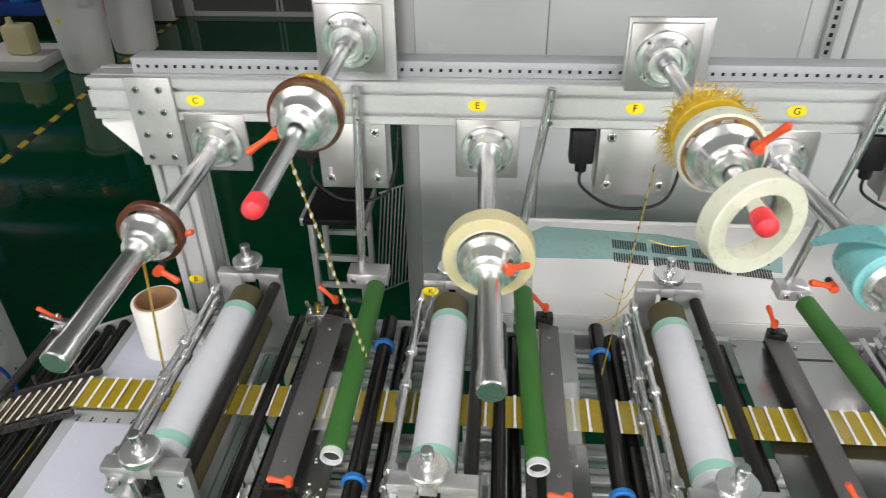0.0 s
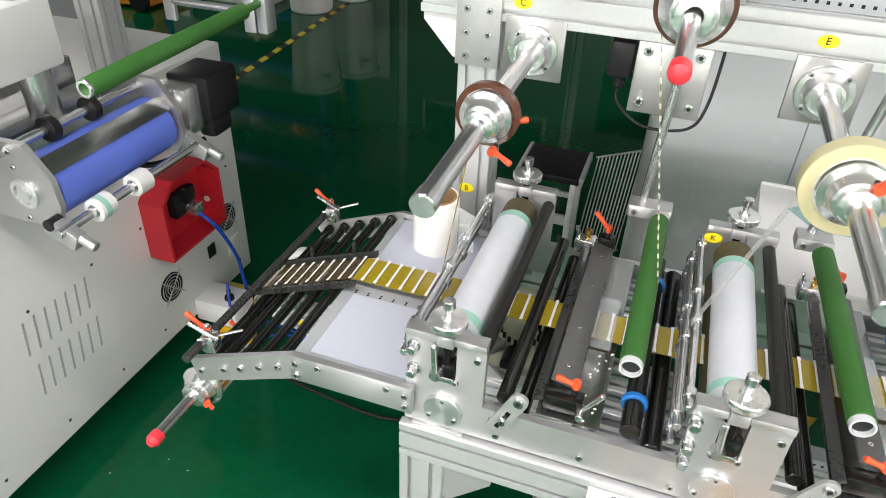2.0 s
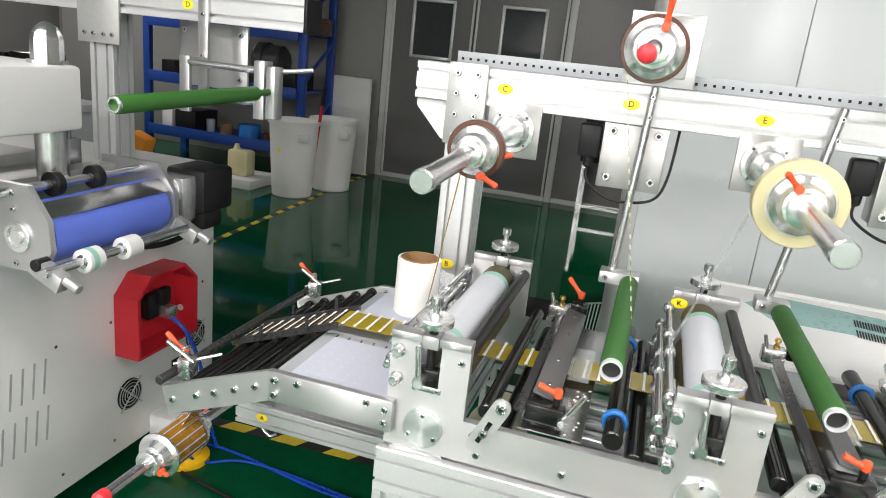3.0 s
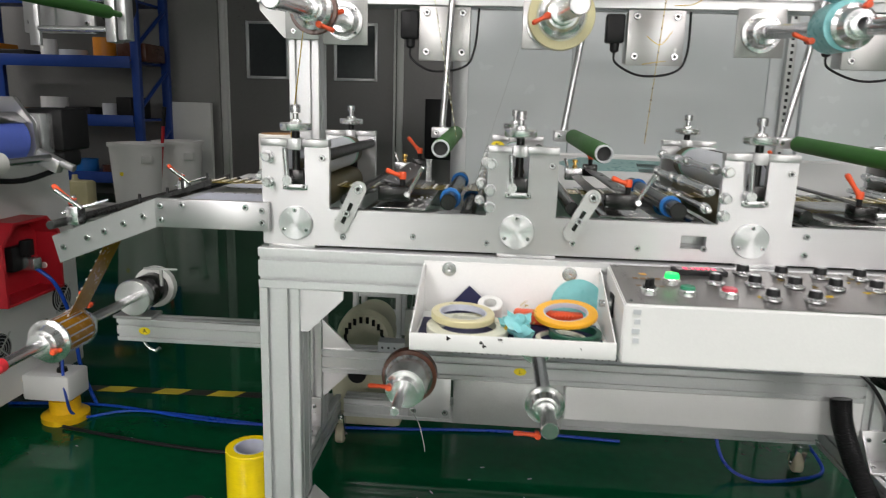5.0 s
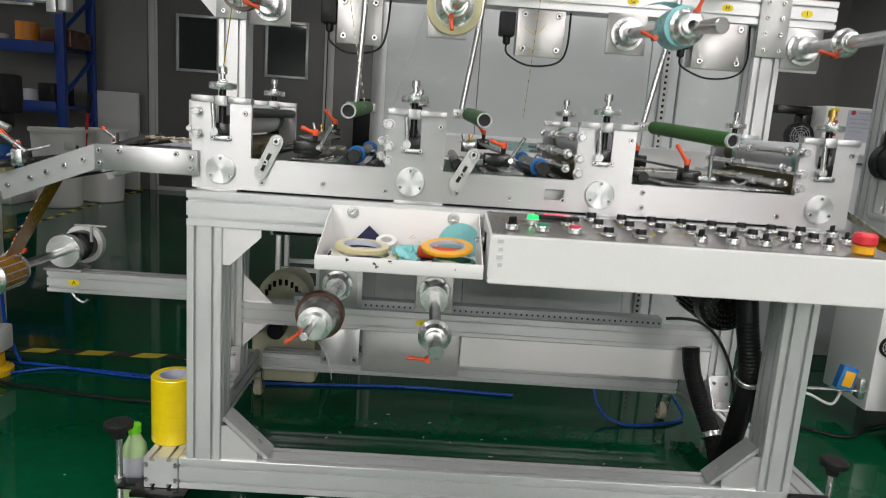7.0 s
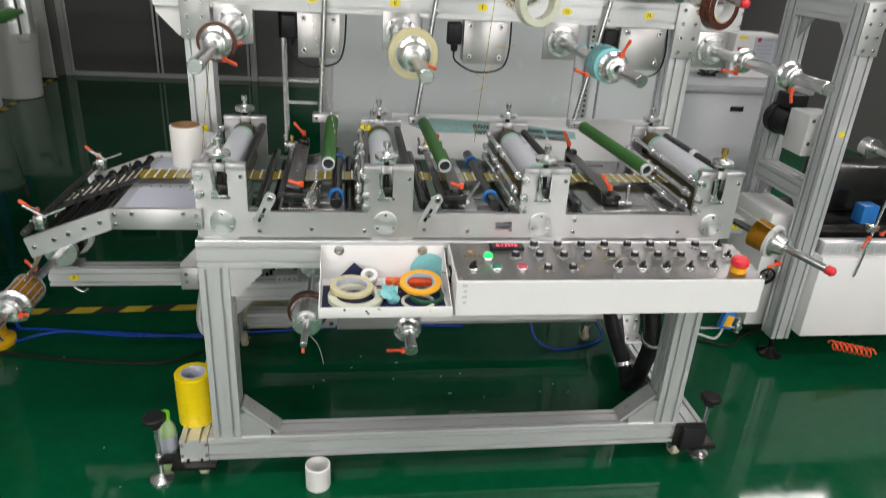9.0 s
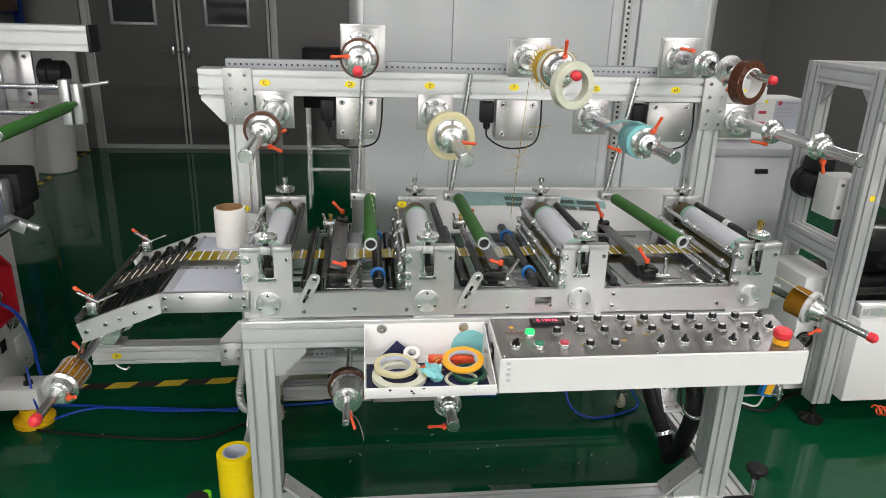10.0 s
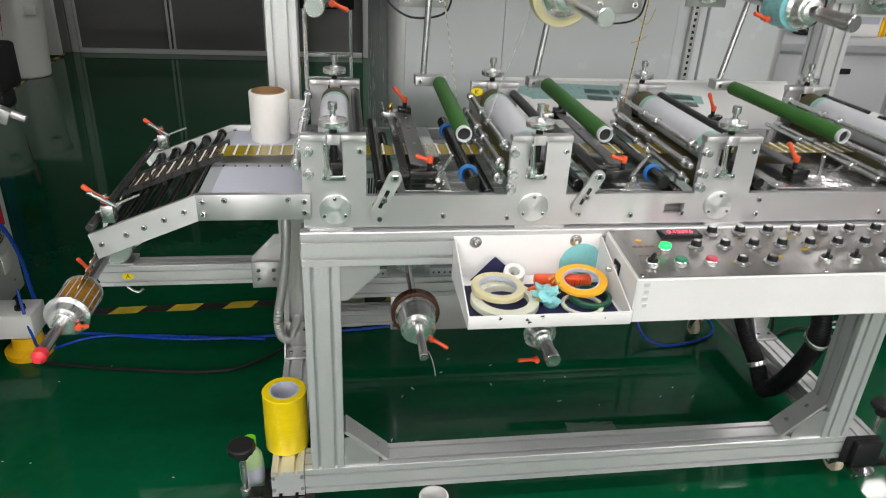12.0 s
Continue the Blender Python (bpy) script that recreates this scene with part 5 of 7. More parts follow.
def infeed_table():
    """The sloping table of black rollers at the end of the deck, with its paper-covered plate."""
    t = thing("roller_table", (-0.2, 0.25, 0.80), "sloping table of black rollers between aluminium side arms", "roller table")
    for y0, y1 in ((-0.004, 0.0105), (0.495, 0.5075)):
        b = bmnew()
        box(b, -0.20, 0.024, y0, y1, 0.843, 0.899, 0.002)
        for x, z in ((-0.188, 0.885), (-0.188, 0.858), (-0.145, 0.888), (-0.02, 0.888), (0.012, 0.883), (0.012, 0.86)):
            bolt(b, (x, y0, z), r=0.006)
        part("side_arm", b, PLATE, t)
        b = bmnew()
        yy0, yy1 = (y0 + 0.002, y1 - 0.002)
        prism(b, [(-0.198, 0.899), (-0.415, 0.815), (-0.402, 0.762), (-0.198, 0.843)], "y", yy0, yy1)
        for k in (0.1, 0.3, 0.5, 0.68, 0.93):
            bolt(b, (-0.205 - 0.20 * k, yy0, 0.871 - 0.082 * k), r=0.006)
        part("sloping_arm", b, PLATE, t)
    for k in range(5):
        f = k / 4.0
        x, z = -0.222 - 0.160 * f, 0.878 - 0.066 * f
        b = bmnew()
        rod(b, (x, 0.0108, z), (x, 0.4945, z), 0.0095, 20)
        for yy in (0.0108, 0.4805):
            rod(b, (x, yy, z), (x, yy + 0.014, z), 0.0115, 16)
        part("roller", b, BLACK, t, "black roller")
    for y in (0.205, 0.312):
        b = bmnew()
        prism(b, [(-0.175, 0.917), (-0.41, 0.828), (-0.405, 0.816), (-0.175, 0.904)], "y", y - 0.004, y + 0.004)
        for x, z in ((-0.235, 0.90), (-0.335, 0.862)):
            rod(b, (x, y + (0.012 if y > 0.25 else -0.012), z - 0.01), (x, y + (0.012 if y > 0.25 else -0.012), z + 0.016), 0.0035, 10)
        part("film_guide", b, GREYBAR, t, "dark film guide")
    b = bmnew()
    box(b, -0.205, 0.02, 0.0115, 0.494, 0.878, 0.884, 0.001)
    part("bed_plate", b, STONEGREY, t, "grey perforated bed plate")
    b = bmnew()
    rod(b, (-0.398, -0.03, 0.842), (-0.398, 0.54, 0.842), 0.0085, 14)
    part("cross_rod", b, GREYBAR, t, "dark grey cross rod")
    for y in (0.015, 0.495):
        b = bmnew()
        box(b, -0.385, -0.36, y - 0.014, y + 0.014, 0.838, 0.875, 0.003)
        rod(b, (-0.373, y, 0.875), (-0.377, y, 0.895), 0.006, 12)
        rod(b, (-0.395, y - 0.01, 0.86), (-0.315, y + 0.02, 0.886), 0.003, 8)
        part("clamp", b, STEEL, t)
        lever((-0.38, y, 0.876), (-0.45, -0.05, 0.28), (0.3, 0, 0.9), 0.045, t)
        b = bmnew()
        rod(b, (-0.355, y - 0.005, 0.87), (-0.40, y - 0.02, 0.908), 0.0045, 10)
        part("pin", b, STEEL, t)
    # a tilted idler under the end and paper on the plate
    b = bmnew()
    ring(b, (-0.40, 0.515, 0.80), (-0.40, 0.535, 0.80), 0.03, 0.01, 36)
    part("end_disc", b, PVC, t, "white end disc")
    b = bmnew()
    box(b, -0.40, -0.375, 0.03, 0.48, 0.79, 0.793)
    part("under_plate", b, BLACK, t)
    for y0, y1, x0 in ((0.03, 0.205, -0.178), (0.318, 0.49, -0.185)):
        b = bmnew()
        box(b, x0, 0.005, y0, y1, 0.8845, 0.8855)
        s = solid("paper_sheet", b, PAPER, "white perforated paper sheet on the bed plate", "paper sheet", "paper sheets")
        b = bmnew()
        for i in range(7):
            for j in range(7):
                xx, yy = x0 + 0.02 + i * 0.0225, y0 + 0.018 + j * 0.0225
                box(b, xx, xx + 0.005, yy, yy + 0.0012, 0.8856, 0.8858)
        part("perforations", b, CABGREY, s, "", "stuff")
    b = bmnew()
    for i in range(7):
        for yy in (0.209, 0.215, 0.304, 0.311):
            box(b, -0.18 + i * 0.026, -0.176 + i * 0.026, yy, yy + 0.003, 0.8841, 0.8846)
    part("holes", b, BLACK, t, "", "stuff")
    t = thing("paper_roll", (-0.09, 0.42, 0.8856), "upright roll of white release film on a card core", "film roll")
    b = bmnew()
    lathe(b, (-0.09, 0.42, 0.8856), (-0.09, 0.42, 2), [(0, 0.041), (0, 0.0465), (0.001, 0.0475), (0.121, 0.0475), (0.1225, 0.0465), (0.1225, 0.041)], 56, True)
    part("film", b, ROLLPAPER, t)
    b = bmnew()
    lathe(b, (-0.09, 0.42, 0.8857), (-0.09, 0.42, 2), [(0, 0.037), (0, 0.0408), (0.1245, 0.0408), (0.1245, 0.037)], 48, True)
    part("core", b, CARD, t, "brown card core")
    b = bmnew()
    prism(b, [(-0.046, 0.425), (0.0, 0.40), (0.0, 0.3995), (-0.046, 0.4245)], "z", 0.90, 0.99)
    part("loose_sheet", b, CLEAR, t, "loose clear film end")


deck_plates()
for i, s in enumerate(STATIONS):
    station(i, *s)
for x, z, dx, dz in ((0.196, 0.930, -0.034, -0.072), (0.632, 0.930, -0.036, -0.068)):
    link_arm(x, z, dx, dz)
bay(0.138, 0)
bay(0.567, 1)
bay(0.992, 2)
film_strip()
green_rollers()
infeed_table()


def bed_chips():
    """White punched-out chips of release film lying on the bed sheets."""
    rnd = random.Random(31)
    b = bmnew()
    for k in range(26):
        x = (0.283 if k % 3 else 0.712) + rnd.uniform(-0.002, 0.034)
        y = rnd.uniform(0.035, 0.21)
        w, h = rnd.uniform(0.0012, 0.003), rnd.uniform(0.001, 0.002)
        box(b, x - w, x + w, y - h, y + h, 0.8943, 0.8952, 0, Matrix.Rotation(rnd.uniform(0, 3.1), 3, "Z"))
    solid("film_chips", b, ROLLPAPER, "white punched film chips scattered on the bed sheet", "scraps", kind="stuff")


bed_chips()
sticker("K", 0.452, YK0 - 0.0075, 0.993)


# ---- control box and tray ----
def control_box():
    x0, x1 = 0.657, 1.49
    t = thing("control_box", (1.07, -0.09, 0.68), "white control box with a worn steel panel of knobs", "control box")
    zf, zb = 0.786, 0.806
    b = bmnew()
    prism(b, [(-0.192, 0.686), (-0.003, 0.70), (-0.003, zb), (-0.192, zf)], "x", x0, x1)
    bmesh.ops.bevel(b, geom=b.edges[:], offset=0.0025, segments=2, affect="EDGES")
    part("housing", b, WHITE, t, "white powder-coated housing")
    b = bmnew()
    prism(b, [(-0.189, zf + 0.0008), (-0.005, zb + 0.0008), (-0.005, zb + 0.0022), (-0.189, zf + 0.0022)], "x", x0 + 0.004, x1 - 0.004)
    pan = part("panel", b, PANELSTEEL, t, "worn brushed steel panel")
    b = bmnew()
    for x in (x0 + 0.012, 1.07, x1 - 0.012):
        for y in (-0.182, -0.012):
            bolt(b, (x, y, zf + 0.0022 + (y + 0.189) / 0.184 * (zb - zf)), (0, -0.1, 1), 0.004, 0.002)
    part("screws", b, STEEL, pan)

    def top(y):
        return zf + 0.0024 + (y + 0.189) / 0.184 * (zb - zf)

    def knob(x, y, kind):
        z = top(y)
        b = bmnew()
        if kind == "dial":
            lathe(b, (x, y, z), (x, y, 2), [(0, 0), (0, 0.017), (0.003, 0.0165), (0.005, 0.012), (0.007, 0.012), (0.007, 0)], 28)
            k = part("dial_base", b, STEEL, t)
            b = bmnew()
            lathe(b, (x, y, z + 0.007), (x, y, 2), [(0, 0), (0, 0.0112), (0.009, 0.0104), (0.0105, 0.0095), (0.0105, 0)], 20)
            part("dial", b, BLACKP, k, "black dial knob")
            b = bmnew()
            lathe(b, (x, y, z + 0.0176), (x, y, 2), [(0, 0), (0, 0.0075), (0.0006, 0.0075), (0.0006, 0)], 18)
            box(b, x - 0.0008, x + 0.0008, y, y + 0.009, z + 0.0177, z + 0.0184)
            part("dial_face", b, STEEL, k)
        else:
            lathe(b, (x, y, z), (x, y, 2), [(0, 0), (0, 0.0152), (0.0095, 0.0148), (0.011, 0.0135), (0.011, 0)], 28)
            k = part("bezel", b, BRIGHT, t)
            b = bmnew()
            if kind == "select":
                lathe(b, (x, y, z + 0.011), (x, y, 2), [(0, 0), (0, 0.011), (0.003, 0.0105), (0.003, 0)], 20)
                box(b, x - 0.0105, x + 0.0105, y - 0.0038, y + 0.0038, z + 0.012, z + 0.026, 0.002, Matrix.Rotation(radians(50), 3, "Z"))
                part("selector", b, BLACKP, k, "black selector switch")
            else:
                h = 0.007 if kind == GREENLED else 0.004
                lathe(b, (x, y, z + 0.011), (x, y, 2), [(0, 0), (0, 0.0125), (h, 0.012), (h + 0.0015, 0.0105), (h + 0.0015, 0)], 24)
                part("button", b, kind, k)
    for x in [0.892 + 0.0672 * k for k in range(8)]:
        knob(x, -0.026, "dial")
    for x in [0.829 + 0.0 * k for k in range(1)] + [0.895 + 0.0667 * k for k in range(8)]:
        knob(x, -0.082, "dial")
    for x in (0.902, 0.969):
        knob(x, -0.146, "dial")
    for x in (1.094, 1.160, 1.227, 1.294, 1.360):
        knob(x, -0.146, "select")
    knob(0.704, -0.146, "select")
    knob(1.43, -0.032, "select")
    knob(1.43, -0.09, "select")
    knob(0.766, -0.146, GREENBTN)
    knob(0.833, -0.146, REDBTN)
    knob(0.752, -0.095, GREENLED)
    # emergency stop
    x, y = 1.428, -0.155
    b = bmnew()
    lathe(b, (x, y, top(y)), (x, y, 2), [(0, 0), (0, 0.021), (0.016, 0.021), (0.016, 0)], 30)
    k = part("stop_base", b, ORTAPE, t, "orange stop button base")
    b = bmnew()
    lathe(b, (x, y, top(y) + 0.016), (x, y, 2), [(0, 0), (0, 0.017), (0.005, 0.0235), (0.02, 0.0235), (0.026, 0.019), (0.027, 0)], 30)
    part("stop_button", b, REDCAP, k, "red mushroom stop button")
    # counter display
    b = bmnew()
    box(b, 0.768, 0.862, -0.046, -0.012, 0.800, 0.8125, 0.0015)
    d = part("counter", b, BLACKP, t, "black counter with red digits")
    b = bmnew()
    box(b, 0.775, 0.855, -0.043, -0.015, 0.8123, 0.8129)
    part("window", b, DISPLAY, d)
    lettering("0.13376", 0.0185, Matrix.Translation((0.815, -0.029, 0.8133)), REDLED, d, "digits")
    b = bmnew()
    lathe(b, (0.712, -0.05, top(-0.05)), (0.712, -0.05, 2), [(0, 0), (0, 0.007), (0.0005, 0.007), (0.0005, 0)], 20)
    part("round_mark", b, ORTAPE, pan, "faded orange round mark")
    b = bmnew()
    for k in range(4):
        box(b, 0.69 + 0.013 * k, 0.699 + 0.013 * k, -0.078, -0.070, top(-0.07), top(-0.07) + 0.0006)
        box(b, 0.69 + 0.013 * k, 0.699 + 0.013 * k, -0.112, -0.108, top(-0.108), top(-0.108) + 0.0006)
    part("printed_mark", b, CARD, pan, "worn printed marks", "stuff")
    b = bmnew()
    for k in range(4):
        box(b, 0.672 + 0.003 * (k % 2), 0.684, -0.1935, -0.1922, 0.770 - 0.016 * k, 0.778 - 0.016 * k)
    part("handwriting", b, CABGREY, t, "smudged grey pen marks")
    # rocker on the side towards the tray
    b = bmnew()
    box(b, x0 - 0.004, x0 - 0.0003, -0.105, -0.075, 0.735, 0.775, 0.001)
    part("switch_plate", b, BLACKP, t)
    b = bmnew()
    lathe(b, (x0 - 0.004, -0.09, 0.757), (x0 - 1, -0.09, 0.757), [(0, 0), (0, 0.011), (0.008, 0.011), (0.008, 0.006), (0.02, 0.0065), (0.021, 0)], 16)
    part("side_knob", b, STEEL, t)
    # round fan grille at the far end
    b = bmnew()
    for r in (0.008, 0.014, 0.02, 0.026):
        lathe(b, (x1 + 0.002, -0.07, 0.755), (x1 + 1, -0.07, 0.755), [(0, r - 0.0015), (0, r), (0.003, r), (0.003, r - 0.0015)], 24, True)
    lathe(b, (x1 + 0.0002, -0.07, 0.755), (x1 + 1, -0.07, 0.755), [(0, 0), (0, 0.028), (0.0015, 0.028), (0.0015, 0)], 24)
    part("fan_grille", b, BLACKP, t, "round black fan grille")
    t.location.x += 0.009
    rnd = random.Random(11)
    b = bmnew()
    for _ in range(34):
        x, y = rnd.uniform(0.68, 1.4), rnd.uniform(-0.17, -0.01)
        if rnd.random() < 0.5:
            x = 1.105 + rnd.gauss(0, 0.012)
            y = -0.075 + rnd.gauss(0, 0.01)
        z = top(y) + 0.0006
        a = rnd.uniform(0, 6.3)
        u = Vector((math.cos(a), math.sin(a), 0)) * rnd.uniform(0.002, 0.007)
        v = Vector((-math.sin(a), math.cos(a), 0)) * 0.0016
        c = Vector((x, y, z))
        vs = [b.verts.new(q) for q in (c - u - v, c + u - v, c + u + v + Vector((0, 0, 0.003)), c - u + v + Vector((0, 0, 0.001)))]
        b.faces.new(vs)
    solid("film_scraps", b, GOLD, "scraps of yellow film on the panel", "scraps", kind="stuff")


def tray():
    x0, x1 = 0.324, 0.655
    t = thing("tool_tray", (0.49, -0.1, 0.70), "white sheet-metal tray bolted to the frame beam", "tray")
    b = bmnew()
    box(b, x0, x1, -0.005, -0.002, 0.700, 0.800, 0.001)
    part("back", b, WHITE, t)
    b = bmnew()
    box(b, x0, x1, -0.213, -0.0055, 0.699, 0.702, 0.0008)
    part("bottom", b, WHITE, t)
    b = bmnew()
    box(b, x0, x1, -0.217, -0.2135, 0.699, 0.728, 0.001)
    part("front_lip", b, WHITE, t)
    for x in (x0, x1 - 0.003):
        b = bmnew()
        prism(b, [(-0.213, 0.7025), (-0.0055, 0.7025), (-0.0055, 0.795), (-0.02, 0.795), (-0.213, 0.727)], "x", x, x + 0.0025)
        part("side", b, WHITE, t)
    for x in (0.372, 0.597):
        b = bmnew()
        lathe(b, (x, -0.005, 0.786), (x, -1, 0.786), [(0, 0), (0, 0.0135), (0.0015, 0.0135), (0.0018, 0.0085), (0.006, 0.0082), (0.006, 0.004), (0.003, 0)], 22)
        part("bolt", b, STEEL, t)
    rnd = random.Random(5)
    b = bmnew()
    for x, z, s in ((0.385, 0.719, 0.006), (0.47, 0.722, 0.006), (0.44, 0.716, 0.004), (0.447, 0.710, 0.004), (0.60, 0.715, 0.002)):
        for _ in range(5):
            a = rnd.uniform(0, 3)
            box(b, x + rnd.gauss(0, s * 0.4) - s * 0.3, x + rnd.gauss(0, s * 0.4) + s * 0.4, -0.2176, -0.2171, z + rnd.gauss(0, s * 0.3), z + rnd.gauss(0, s * 0.3) + s * 0.4)
    part("chipped_paint", b, GREYBAR, t, "chipped paint", "stuff")

    def ringflat(name, x, y, z, ro, ri, h, mtl, lab, tilt=(0, 0), core=None):
        n = Vector((math.sin(radians(tilt[0])), math.sin(radians(tilt[1])), 1)).normalized()
        b = bmnew()
        p = Vector((x, y, z))
        ring(b, p, p + n * h, ro, ri + (0.003 if core else 0), 52)
        o = solid(name, b, mtl, lab, "tape roll", "tape rolls")
        if core:
            b = bmnew()
            ring(b, p + n * 0.0005, p + n * (h - 0.0005), ri + 0.0032, ri, 44, 0.0004)
            part("core", b, core, o, "paper core")
    b = bmnew()
    box(b, 0.33, 0.645, -0.205, -0.05, 0.7025, 0.7035)
    solid("dark_card", b, NAVY, "navy blue card lying in the tray", "card")
    b = bmnew()
    prism(b, [(0.36, 0.705), (0.475, 0.705), (0.412, 0.762)], "y", -0.03, -0.029)
    solid("dark_card", b, NAVY, "pointed navy card leaning on the tray's back", "card")
    ringflat("tape_roll", 0.415, -0.13, 0.7045, 0.071, 0.05, 0.014, PALETAPE, "large ring of clear tape flat in the tray")
    ringflat("tape_roll", 0.405, -0.105, 0.722, 0.056, 0.039, 0.012, CLEARTAPE, "ring of yellowish clear tape on another", (2, -2), PAPER)
    ringflat("tape_roll", 0.452, -0.04, 0.713, 0.023, 0.012, 0.026, PVC, "small white tape roll in the tray", (0, -25))
    ringflat("tape_roll", 0.585, -0.10, 0.733, 0.055, 0.036, 0.009, ORTAPE, "orange-yellow tape roll leaning in the tray", (-3, -8), PAPER)
    ringflat("tape_roll", 0.60, -0.125, 0.7045, 0.045, 0.036, 0.012, GREENTAPE, "dark green tape ring in the tray")
    ringflat("tape_roll", 0.575, -0.15, 0.7045, 0.044, 0.036, 0.006, PALETAPE, "thin clear tape ring in the tray")
    b = bmnew()
    box(b, 0.495, 0.62, -0.075, -0.05, 0.7045, 0.73, 0.006, Matrix.Rotation(radians(-4), 3, "Z"))
    for k in range(9):
        box(b, 0.55 + 0.006 * k, 0.5525 + 0.006 * k, -0.083, -0.078, 0.708, 0.728)
    solid("utility_knife", b, ORANGE, "orange plastic tool handle with ribs in the tray", "tool")
    b = bmnew()
    box(b, 0.468, 0.50, -0.105, -0.09, 0.705, 0.722, 0.004, Matrix.Rotation(radians(35), 3, "Z"))
    solid("orange_clip", b, ORANGE, "small orange lever lying in the tray", "lever")
    b = bmnew()
    bmesh.ops.create_icosphere(b, subdivisions=3, radius=0.025)
    for v in b.verts:
        n = noise.noise(v.co * 60) * 0.5 + noise.noise(v.co * 130) * 0.35
        v.co = v.co * (1 + n * 1.5)
        v.co = Vector((v.co.x + 0.505, v.co.y - 0.135, v.co.z * 0.8 + 0.724))
    o = solid("crumpled_film", b, TEAL, "crumpled ball of teal film in the tray", "film scrap")
    shards(0.505, -0.14, 0.735, 0.024, 22, 9, GOLD, o, 0.004, 0.01, 0.004)
    b = bmnew()
    lathe(b, (0.615, -0.0065, 0.728), (0.615, -1, 0.728), [(0, 0), (0, 0.05), (0.0006, 0.05), (0.0006, 0)], 36)
    for v in b.verts:
        v.co.z = max(v.co.z, 0.7045)
    solid("teal_disc", b, TEAL, "round teal film disc standing in the tray", "film scrap")
    b = bmnew()
    box(b, 0.627, 0.645, -0.208, -0.196, 0.7045, 0.716, 0.003)
    solid("bottle_stopper", b, REDCAP, "small red stopper in the tray's corner", "stopper")


control_box()
tray()

# ---- round and under the machine ----
def guard():
    """The white sheet guard behind the deck, with a printed teal sheet on it."""
    t = thing("back_guard", (1.08, 0.75, 0.81), "white sheet-metal guard behind the deck", "guard")
    b = bmnew()
    prism(b, [(0.60, 0.86), (0.86, 0.945), (0.86, 0.951), (0.60, 0.866)], "x", 0.56, 1.60)
    part("sloping_sheet", b, WHITE, t)
    b = bmnew()
    box(b, 0.56, 1.60, 0.595, 0.5985, 0.80, 0.864, 0.001)
    box(b, 0.56, 1.60, 0.861, 0.866, 0.80, 0.958, 0.001)
    part("upright_sheet", b, WHITE, t)
    def up(y):
        return 0.866 + (y - 0.60) / 0.26 * 0.085
    b = bmnew()
    rnd = random.Random(2)
    pts = [(0.62, 0.80), (0.70, 0.845), (0.98, 0.83), (1.25, 0.775), (1.24, 0.73), (0.98, 0.755), (0.68, 0.75)]
    vs = [b.verts.new((x, y, up(y) + 0.0012)) for x, y in pts]
    b.faces.new(vs)
    bmesh.ops.solidify(b, geom=b.faces[:], thickness=0.0005)
    s = solid("printed_sheet", b, PALETEAL, "pale teal film sheet printed with dark bars", "film sheet")
    b = bmnew()
    for i in range(4):
        for j in range(2):
            for k in range(14):
                x = 0.86 + i * 0.092 + k * 0.0058
                y = 0.81 - (x - 0.86) * 0.10 - j * 0.038
                q = [(x, y), (x + 0.0036, y), (x + 0.0036, y - 0.026), (x, y - 0.026)]
                b.faces.new([b.verts.new((a, c, up(c) + 0.0024)) for a, c in q])
    part("printed_bars", b, INK, s, "rows of dark printed bars", "stuff")


